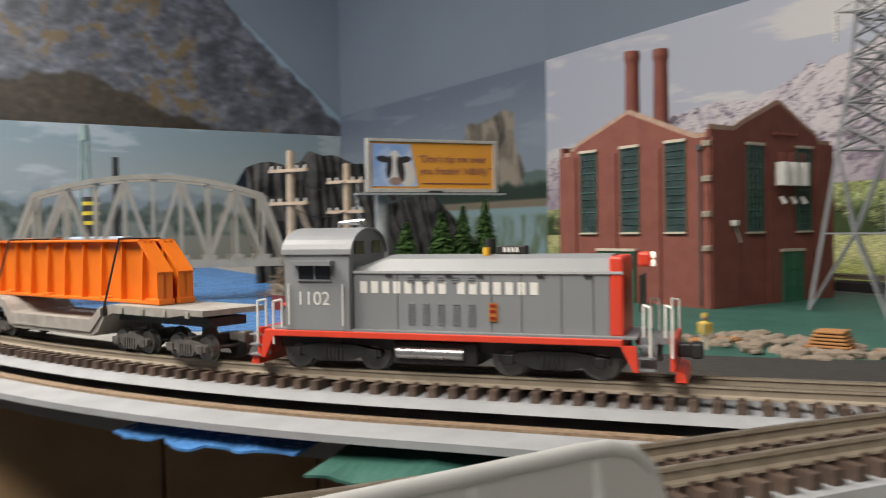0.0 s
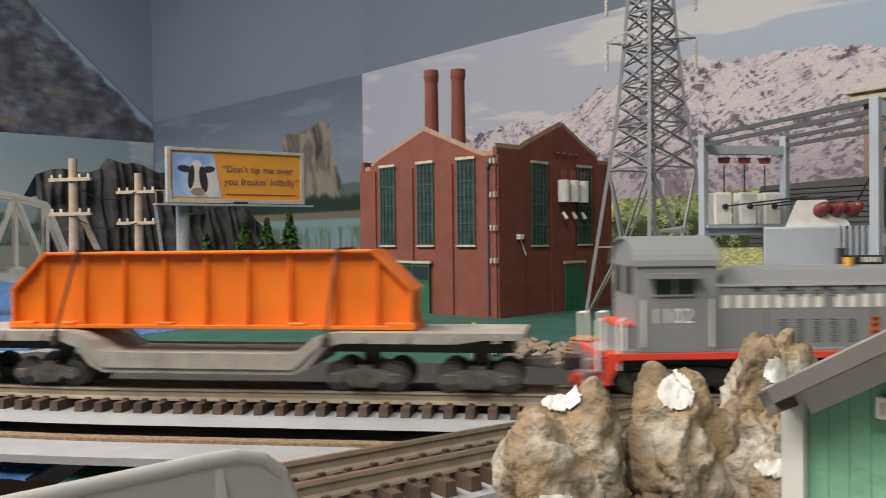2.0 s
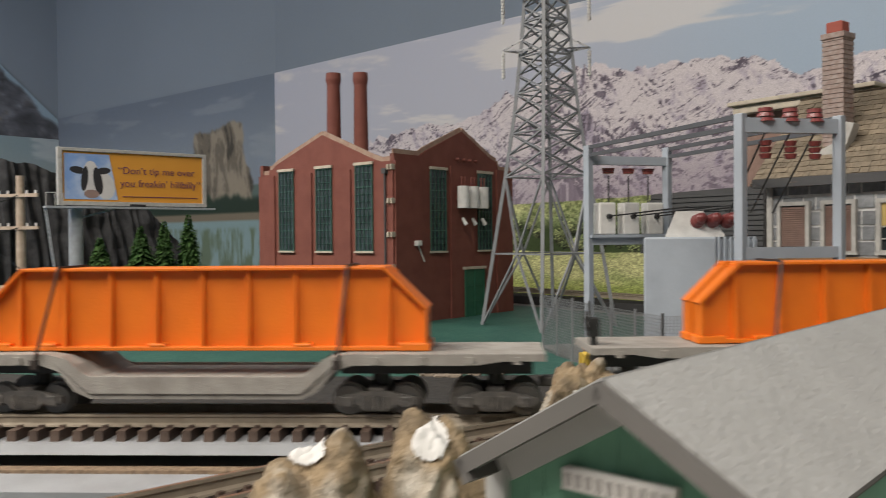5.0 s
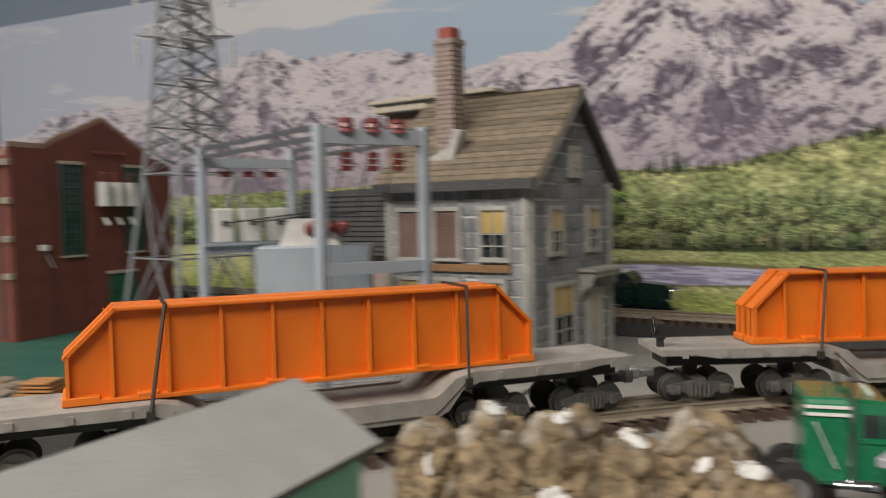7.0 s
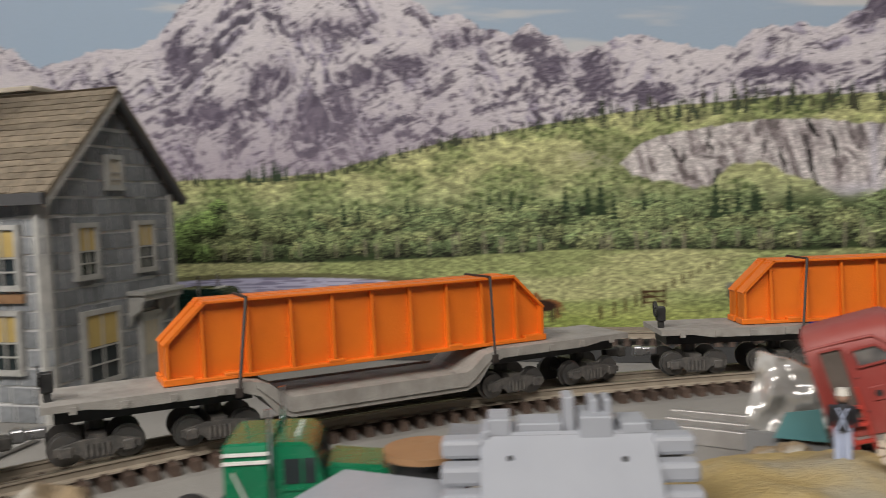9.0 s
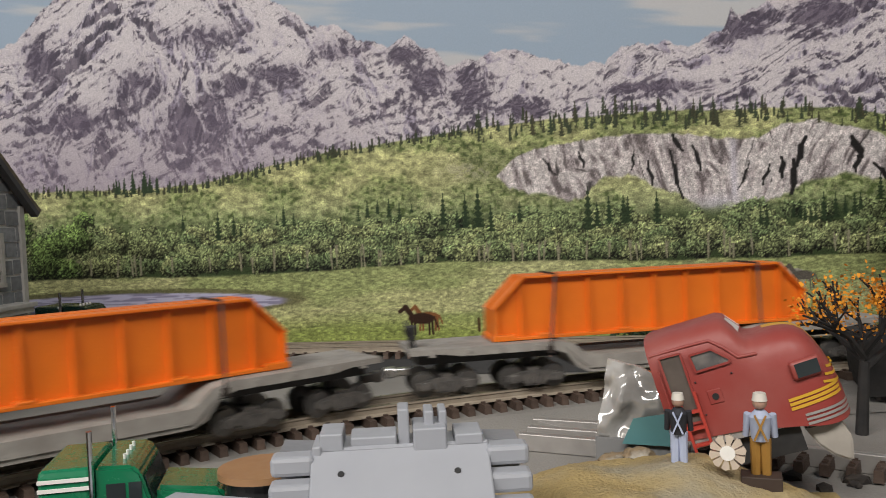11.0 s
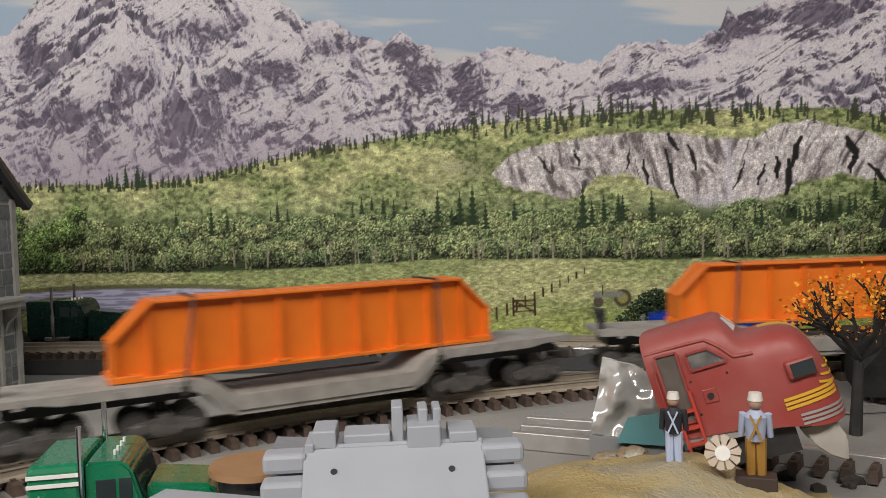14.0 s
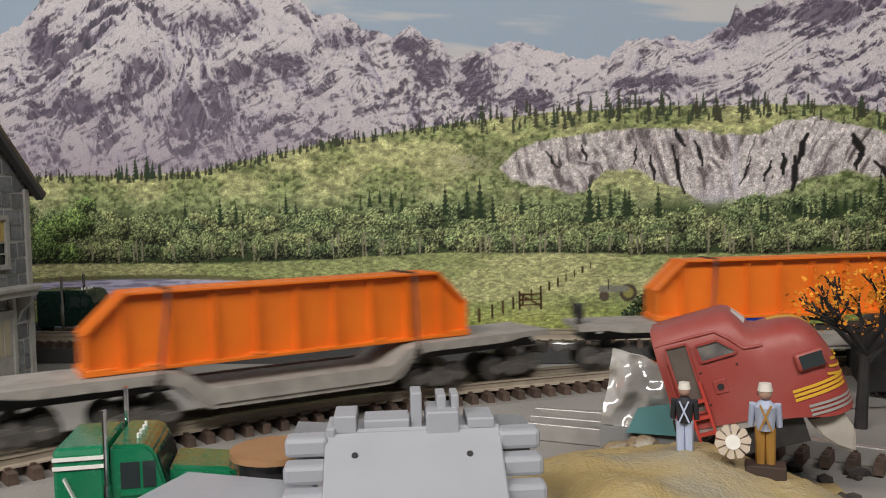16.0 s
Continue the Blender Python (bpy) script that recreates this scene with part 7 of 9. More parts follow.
def tugboat():
    tg = empty("tugboat", pose(-1.36, 0.135, TABLE_Z + 0.0016, 0, 0, 75), "blue and black tugboat with a yellow-banded funnel", "boat")
    bm = bmesh.new()
    prism(bm, [(-0.10, 0.0), (0.09, 0.0), (0.12, 0.055), (-0.11, 0.050)], -0.030, 0.030)
    part("hull", bm, material("dark_blue_hull", (0.03, 0.045, 0.09), 0.5), tg)
    bm = bmesh.new()
    box(bm, -0.05, 0.05, -0.024, 0.024, 0.050, 0.085, bevel=0.004)
    part("deckhouse", bm, material("pale_blue_white_paint", (0.40, 0.46, 0.55), 0.5), tg)
    for k in range(5):
        bm = bmesh.new()
        box(bm, -0.042 + k * 0.018, -0.030 + k * 0.018, -0.0246, -0.0240, 0.064, 0.076)
        part("deckhouse_window", bm, DARK_GLASS, tg)
    bm = bmesh.new()
    rod(bm, (-0.01, 0, 0.085), (-0.01, 0, 0.150), 0.013, 16)
    fn = part("funnel", bm, BLACK, tg)
    for z in (0.104, 0.120, 0.136):
        bm = bmesh.new()
        rod(bm, (-0.01, 0, z), (-0.01, 0, z + 0.006), 0.0136, 16)
        part("funnel_band", bm, material("funnel_yellow", (0.62, 0.50, 0.04), 0.5), fn)
    bm = bmesh.new()
    rod(bm, (0.03, 0, 0.085), (0.03, 0, 0.215), 0.005, 8)
    part("mast", bm, TAR, tg)


tugboat()
tower = empty("light_tower", pose(-1.9, 0.10, TABLE_Z), "slim pale green harbour light tower", "tower")
bm = bmesh.new()
for k in range(4):
    a = math.pi / 4 + k * math.pi / 2
    bar(bm, (0.022 * math.cos(a), 0.022 * math.sin(a), 0), (0.010 * math.cos(a), 0.010 * math.sin(a), 0.30), 0.004, 0.004)
for z in (0.06, 0.12, 0.18, 0.24):
    r = 0.022 - 0.012 * z / 0.30
    for k in range(4):
        a, b = math.pi / 4 + k * math.pi / 2, math.pi / 4 + (k + 1) * math.pi / 2
        bar(bm, (r * math.cos(a), r * math.sin(a), z), (r * 0.85 * math.cos(b), r * 0.85 * math.sin(b), z + 0.06), 0.003, 0.003)
part("lattice", bm, material("pale_green_paint", (0.24, 0.32, 0.29), 0.6), tower)
bm = bmesh.new()
rod(bm, (0, 0, 0.30), (0, 0, 0.335), 0.012, 12, 0.009)
part("lantern", bm, material("pale_green_lantern", (0.20, 0.28, 0.26), 0.5), tower)
post = empty("signal_post", pose(-0.93, -0.06, TABLE_Z), "slim grey signal post with a brass cap", "signal")
bm = bmesh.new()
rod(bm, (0, 0, 0), (0, 0, 0.205), 0.0022, 8)
part("shaft", bm, STEEL_PAINT, post)
for z in (0.15, 0.205):
    bm = bmesh.new()
    rod(bm, (0, 0, z), (0, 0, z + 0.005), 0.0048, 10)
    part("cap", bm, material("brass", (0.55, 0.36, 0.08), 0.4, metal=0.6), post)

# ---- rubble and odd figures beside the line ----
STONES = [material("grey_rubble", (0.235, 0.19, 0.145), 0.9, spots=(0.13, 0.105, 0.08), scale=180, bump=0.8), material("rust_rubble", (0.36, 0.16, 0.06), 0.85, spots=(0.22, 0.10, 0.04), scale=180, bump=0.6)]


def rough_stone(bm, c, r, seed, squash=(1, 1, 1), detail=2):
    vs = bmesh.ops.create_icosphere(bm, subdivisions=detail, radius=1)["verts"]
    for v in vs:
        d = v.co.normalized()
        k = r * (1 + 0.42 * noise.noise(d * 1.6 + Vector((seed, seed * 2.3, 0))) + 0.20 * noise.noise(d * 4.5 + Vector((0, seed, 3))) + 0.08 * noise.noise(d * 11 + Vector((seed, 1, 9))))
        v.co = Vector((c[0] + d.x * k * squash[0], c[1] + d.y * k * squash[1], c[2] + d.z * k * squash[2]))
    return vs


for mat, n, nm, lab, r0 in ((STONES[0], 120, "rubble", "grey-brown broken stone rubble beside the track", 0.006), (STONES[1], 9, "brown_rubble", "rust-brown broken pieces in the rubble", 0.005)):
    bm = bmesh.new()
    for k in range(n):
        rough_stone(bm, (random.uniform(-0.40, -0.27), random.uniform(0.56, 0.64), TABLE_Z + 0.003), random.uniform(0.4, 1) * r0, k * 1.7, (1.4, 1.2, 0.7), 1)
    tagged(part(nm, bm, mat), lab, "rubble", kind="stuff")
tiles = empty("tile_stack", pose(-0.300, 0.610, TABLE_Z + 0.001, 0, 0, 30), "toppled stack of orange-brown roof tiles", "tiles")
for k in range(7):
    bm = bmesh.new()
    box(bm, -0.016 + k * 0.0012, 0.016 - k * 0.001, -0.010, 0.010, k * 0.0024, k * 0.0024 + 0.0016, bevel=0.0004)
    part("tile", bm, material("clay_tile", (0.42, 0.20, 0.07), 0.8, spots=(0.30, 0.14, 0.05), scale=150), tiles)


def toy_figure(x, y, z, h, colours, label, heading=0):
    """A plain toy figure in one mesh: feet, coat, head."""
    bm = bmesh.new()
    s = h / 0.028
    cut = [0]

    def piece(make, idx):
        before = set(bm.faces)
        make()
        for f in bm.faces:
            if f not in before:
                f.material_index = idx
    for e in (-1, 1):
        piece(lambda e=e: rod(bm, (e * 0.0017 * s, 0, 0), (e * 0.0015 * s, 0, 0.0125 * s), 0.0016 * s, 8, 0.0020 * s), 0)
    piece(lambda: (rod(bm, (0, 0, 0.0118 * s), (0, 0, 0.0200 * s), 0.0030 * s, 14, 0.0038 * s), rod(bm, (0, 0, 0.0200 * s), (0, 0, 0.0222 * s), 0.0038 * s, 14, 0.0018 * s)), 1)
    for e in (-1, 1):
        piece(lambda e=e: rod(bm, (e * 0.0040 * s, 0, 0.0210 * s), (e * 0.0047 * s, 0.0016 * s, 0.0128 * s), 0.0013 * s, 10, 0.0011 * s), 1)
    piece(lambda: ball(bm, (0, 0, 0.0247 * s), 0.0024 * s, 12, 8), 2)
    piece(lambda: rod(bm, (0, 0, 0.0255 * s), (0, 0, 0.0282 * s), 0.0026 * s, 12, 0.0021 * s), 3)
    piece(lambda: (bar(bm, (-0.0020 * s, -0.0041 * s, 0.0125 * s), (0.0018 * s, -0.0040 * s, 0.0212 * s), 0.0008 * s, 0.0006 * s), bar(bm, (0.0020 * s, -0.0041 * s, 0.0125 * s), (-0.0018 * s, -0.0040 * s, 0.0212 * s), 0.0008 * s, 0.0006 * s)), 0)
    mats = [material("figure_paint", c, 0.7) for c in colours]
    ob = smooth(part("toy_figure", bm, mats), 40)
    ob.matrix_world = pose(x, y, z, 0, 0, heading)
    return tagged(ob, label, "figure", "toy railway figures")


CREAM, SKIN = (0.62, 0.58, 0.52), (0.36, 0.22, 0.16)
toy_figure(-0.352, 0.548, TABLE_Z + 0.001, 0.026, ((0.45, 0.40, 0.32), (0.58, 0.40, 0.06), SKIN, (0.50, 0.36, 0.06)), "plain toy figure in a yellow coat by the rubble", 40)
toy_figure(-0.205, 0.632, TABLE_Z + 0.003, 0.024, ((0.50, 0.36, 0.06), (0.58, 0.40, 0.06), SKIN, (0.60, 0.42, 0.06)), "plain toy figure in a yellow coat by the fence", 30)

# ---- green shed ----
MINT = material("mint_green_boarding", (0.155, 0.345, 0.235), 0.7, spots=(0.12, 0.29, 0.195), scale=60, amount=0.7, bump=0.35, bump_scale=500)
SHED_ROOF = material("pale_grey_shed_roof", (0.33, 0.33, 0.322), 0.8, spots=(0.28, 0.28, 0.272), scale=90, amount=0.6, bump=0.4, bump_scale=800)
SHED_EDGE = material("grey_roof_edge", (0.125, 0.118, 0.110), 0.7)
SHED_TRIM = material("off_white_shed_trim", (0.52, 0.52, 0.50), 0.6, spots=(0.44, 0.44, 0.42), scale=100)


def green_shed():
    sh = empty("green_shed", pose(0.0980, 0.3065, TABLE_Z, 0, 0, 9.5), "small mint green boarded shed with a pale grey roof", "shed")
    half, L, E, A = 0.0215, 0.155, 0.0674, 0.0800
    bm = bmesh.new()
    prism(bm, [(-half, 0), (half, 0), (half, E), (0, A - 0.003), (-half, E)], 0, L)
    part("wall", bm, MINT, sh)
    for k in range(16):
        bm = bmesh.new()
        x = -half + 0.0014 + k * 0.00284
        h = E + (A - 0.004 - E) * (1 - abs(x) / half)
        box(bm, x - 0.00138, x + 0.00138, -0.0003, 0, 0, h)
        part("board", bm, MINT, sh)
    slope = math.atan2(A - E, half)
    ln = math.hypot(A - E, half) + 0.0009
    for s in (-1, 1):
        m = Matrix.Translation((0, -0.008, A)) @ Matrix.Rotation(s * slope, 4, "Y")
        bm = bmesh.new()
        x0, x1 = (0, ln) if s > 0 else (-ln, 0)
        box(bm, x0, x1, 0.0015, L + 0.015, -0.0010, 0.0008, m)
        part("roof_sheet", bm, SHED_ROOF, sh)
        bm = bmesh.new()
        box(bm, x0, x1, 0.0, 0.0022, -0.0018, 0.0004, m)
        box(bm, x0 if s < 0 else x1 - 0.0015, x0 + 0.0015 if s < 0 else x1, 0.0, L + 0.015, -0.0030, 0.0002, m)
        part("roof_edge", bm, SHED_EDGE, sh)
        bm = bmesh.new()
        box(bm, x0 * 0.90, x1 * 0.90, 0.0064, 0.0078, -0.0048, -0.0012, m)
        part("barge_trim", bm, SHED_TRIM, sh)
        bm = bmesh.new()
        box(bm, *sorted((s * (half - 0.0026), s * (half + 0.0006))), -0.0016, 0.0022, 0, E)
        part("corner_board", bm, SHED_TRIM, sh)
    bm = bmesh.new()
    box(bm, -0.0090, 0.0070, -0.0022, -0.0006, 0.0648, 0.0678, bevel=0.0003)
    sign = part("sign_board", bm, material("white_sign_board", (0.62, 0.60, 0.57), 0.6), sh, "white board with worn lettering")
    bm = bmesh.new()
    for k in range(10):
        box(bm, -0.0083 + k * 0.0015, -0.0074 + k * 0.0015, -0.0024, -0.0022, 0.0655, 0.0671)
    part("worn_lettering", bm, material("faded_grey_ink", (0.36, 0.34, 0.32), 0.7), sign)
    win = new("window")
    win.parent = sh
    win.matrix_local = Matrix.Translation((-0.0042, 0, 0.0438))
    w, h = 0.0064, 0.0162
    bm = bmesh.new()
    box(bm, 0, w, -0.0010, -0.0006, 0, h)
    part("glazing", bm, material("dark_shed_glass", (0.05, 0.042, 0.038), 0.2), win)
    for x0, x1, z0, z1 in ((-0.0013, 0.0003, -0.0015, h + 0.0015), (w - 0.0003, w + 0.0013, -0.0015, h + 0.0015), (0.0003, w - 0.0003, h - 0.0003, h + 0.0015), (0.0003, w - 0.0003, -0.0015, 0.0003), (w / 2 - 0.0004, w / 2 + 0.0004, 0.0003, h - 0.0003)) + tuple((0.0003, w - 0.0003, h * q - 0.0004, h * q + 0.0004) for q in (0.36, 0.68)):
        bm = bmesh.new()
        box(bm, x0, x1, -0.0022, -0.0004, z0, z1)
        part("frame_bar", bm, SHED_TRIM, win)


green_shed()

# ---- boulders ----
def boulder_material():
    m = material("lichen_brown_rock", (0.265, 0.195, 0.115), 0.9, spots=(0.085, 0.064, 0.042), scale=130, amount=0.9, bump=1.0, bump_scale=620)
    nt = m.node_tree
    b = nt.nodes["Principled BSDF"]
    tc = nt.nodes.new("ShaderNodeTexCoord")
    n = nt.nodes.new("ShaderNodeTexNoise")
    n.inputs["Scale"].default_value, n.inputs["Detail"].default_value = 46, 9
    nt.links.new(tc.outputs["Object"], n.inputs["Vector"])
    r = nt.nodes.new("ShaderNodeValToRGB")
    r.color_ramp.elements[0].position, r.color_ramp.elements[1].position = 0.50, 0.62
    nt.links.new(n.outputs["Fac"], r.inputs["Fac"])
    mix = nt.nodes.new("ShaderNodeMix")
    mix.data_type = "RGBA"
    old = b.inputs["Base Color"].links[0].from_socket
    nt.links.new(r.outputs["Color"], mix.inputs[0])
    nt.links.new(old, mix.inputs[6])
    mix.inputs[7].default_value = (0.40, 0.375, 0.325, 1)
    nt.links.new(mix.outputs[2], b.inputs["Base Color"])
    return m


ROCK = boulder_material()
SNOW = material("white_plaster_snow", (0.60, 0.59, 0.57), 0.8, spots=(0.46, 0.45, 0.43), scale=200, bump=0.4)


def boulder(x, y, top, r, seed, patches, stretch=1.0, label="rough brown boulder with white plaster snow"):
    bo = empty("boulder", pose(x, y, TABLE_Z), label, "boulder", "boulders beside the tracks")
    hz = (top - TABLE_Z) / 2
    bm = bmesh.new()
    # a rounded upright stone: broad lobes, bedding creases, pits
    vs = bmesh.ops.create_icosphere(bm, subdivisions=6, radius=1)["verts"]
    off = Vector((seed, seed * 2.3, 0))
    for v in vs:
        d = v.co.normalized()
        k = (abs(d.x) ** 2.6 + abs(d.y) ** 2.6 + abs(d.z) ** 2.6) ** (-1 / 2.6)
        k *= 0.95 + 0.20 * noise.noise(d * 1.5 + off)
        slim = 1 - 0.20 * max(0, d.z)
        v.co = Vector((d.x * k * r * slim, d.y * k * r * slim, hz + d.z * k * hz))
    peak = max(v.co.z for v in vs)
    for v in vs:
        v.co.z *= 2 * hz / peak
        q = v.co.copy()
        out = Vector((q.x, q.y, 0.35 * (q.z - hz)))
        out.normalize()
        swirl = noise.noise(q * 70 + off) * 1.4
        bedding = abs(noise.noise(Vector((q.x * 45, q.y * 45, q.z * 95 + swirl + seed))))
        lobe = abs(noise.noise(Vector((q.x * 60 + seed, q.y * 60, q.z * 42))))
        v.co += out * (-0.0016 * max(0, 1 - bedding * 6) - 0.0026 * max(0, 1 - lobe * 5) + 0.0013 * noise.noise(q * 230) + 0.0007 * noise.noise(q * 620) + 0.0003 * noise.noise(q * 1500))
        v.co.z = max(v.co.z, 0)
    bm.verts.ensure_lookup_table()
    zs = sorted(v.co.z for v in bm.verts)
    body = smooth(part("stone", bm, ROCK, bo), 60)
    me = body.data
    for (px, pz, w, h, tilt) in patches:
        w, h = w * 0.62, h * 0.72
        # a flake of plaster that follows the stone on the side of the aisle
        bm = bmesh.new()
        bm.from_mesh(me)
        d = Vector((math.cos(px), math.sin(px), 0))
        side = Vector((-d.y, d.x, 0))
        keep = []
        for f in bm.faces:
            c = f.calc_center_median()
            if c.dot(d) < 0.15 * r and pz < hz * 1.7:
                continue
            a, b = c.dot(side), c.z - pz
            u, v = a * math.cos(tilt) + b * math.sin(tilt), -a * math.sin(tilt) + b * math.cos(tilt)
            if (u / w) ** 2 + (v / h) ** 2 < 1 + 0.55 * noise.noise(c * 170):
                keep.append(f)
        kill = [f for f in bm.faces if f not in set(keep)]
        bmesh.ops.delete(bm, geom=kill, context="FACES")
        for v in bm.verts:
            v.co += v.normal * 0.0006
        if bm.faces:
            smooth(part("snow_patch", bm, SNOW, bo, "white plaster snow"), 60)
        else:
            bm.free()
    return bo


boulder(0.0332, 0.2970, 0.0570, 0.0142, 1.3, [(-0.8, 0.0600, 0.0060, 0.0035, 0.1), (-0.9, 0.0440, 0.0048, 0.0016, 0.1)])
boulder(0.0412, 0.3190, 0.0585, 0.0122, 4.1, [(-0.9, 0.0600, 0.0050, 0.0040, -0.2), (-0.9, 0.0390, 0.0062, 0.0018, -0.6)])
boulder(0.0560, 0.3290, 0.0520, 0.0125, 7.7, [(-0.9, 0.0490, 0.0060, 0.0018, 0.2)])
boulder(0.0060, 0.3980, 0.0570, 0.0165, 9.2, [(-0.9, 0.0530, 0.0042, 0.0052, 0.2)])
for x, y, top, r, s in ((0.040, 0.566, 0.040, 0.013, 2.2), (0.062, 0.573, 0.047, 0.014, 5.5), (0.082, 0.582, 0.046, 0.014, 8.1), (0.103, 0.592, 0.038, 0.013, 11.4), (0.124, 0.602, 0.045, 0.015, 3.9), (0.092, 0.556, 0.026, 0.013, 6.6), (0.144, 0.588, 0.034, 0.014, 12.8), (0.203, 0.560, 0.056, 0.0115, 15.1), (0.182, 0.545, 0.034, 0.012, 17.3)):
    boulder(x, y, top, r * 1.15, s, [(-1.0, top + 0.004, 0.0065, 0.0024, 0.3 * math.sin(s))] if s > 4 else [(-1.2, top * 0.8, 0.0022, 0.0050, math.sin(s * 3))])

# ---- grey tray in the foreground ----
tray = empty("grey_plastic_tray", pose(-0.0080, 0.2555, 0.0070, 0, 0, 192), "light grey ribbed plastic tray with rounded rim", "tray")
TRAY = material("light_grey_plastic", (0.38, 0.38, 0.37), 0.4, spots=(0.34, 0.34, 0.33), scale=60)
bm = bmesh.new()
prof = [(-0.0075, 0.0), (-0.0070, 0.014), (-0.0055, 0.0225), (-0.0025, 0.0290), (0.0020, 0.0328), (0.0080, 0.0345), (0.0150, 0.0348), (0.20, 0.0348), (0.20, 0.0)]
prism(bm, [(x, z) for x, z in prof], -0.0012, 0.0012, Matrix.Rotation(math.pi / 2, 4, "Z"))
part("rim", bm, TRAY, tray)
bm = bmesh.new()
for (y0, z0), (y1, z1) in zip(prof[:8], prof[1:8]):
    rod(bm, (0, y0, z0), (0, y1, z1), 0.0017, 10)
    ball(bm, (0, y1, z1), 0.0017, 10, 6)
smooth(part("lip", bm, TRAY, tray), 50)
bm = bmesh.new()
box(bm, -0.030, 0.0, 0.0, 0.20, TABLE_Z, 0.004)
part("floor", bm, TRAY, tray)
for k in range(7):
    bm = bmesh.new()
    y = 0.012 + k * 0.027
    prism(bm, [(-0.0012, 0.004), (-0.009, 0.004), (-0.0012, 0.0335)], y - 0.0008, y + 0.0008)
    part("rib", bm, TRAY, tray)
bm = bmesh.new()
box(bm, -0.032, -0.030, 0.004, 0.20, TABLE_Z, 0.028, bevel=0.0008)
part("back_rim", bm, TRAY, tray)

# ---- green truck with low trailer and its grey load ----
TRUCK_GREEN = material("truck_green_gloss", (0.010, 0.170, 0.075), 0.25, spots=(0.015, 0.14, 0.065), scale=60, coat=0.4)
CHROME = material("bright_chrome", (0.75, 0.75, 0.76), 0.12, metal=1.0)
TYRE = material("black_rubber_tyre", (0.022, 0.021, 0.021), 0.8)
LOAD_GREY = material("pale_grey_casting_plastic", (0.325, 0.335, 0.365), 0.45, spots=(0.29, 0.30, 0.33), scale=60)


def wheel(parent, x, y, r, w):
    bm = bmesh.new()
    rod(bm, (x, y - w / 2, r), (x, y + w / 2, r), r, 22)
    t = smooth(part("tyre", bm, TYRE, parent), 40)
    bm = bmesh.new()
    rod(bm, (x, y - w / 2 - 0.0004, r), (x, y + w / 2 + 0.0004, r), r * 0.58, 16)
    smooth(part("rim", bm, CHROME, t, "chrome rim"), 40)


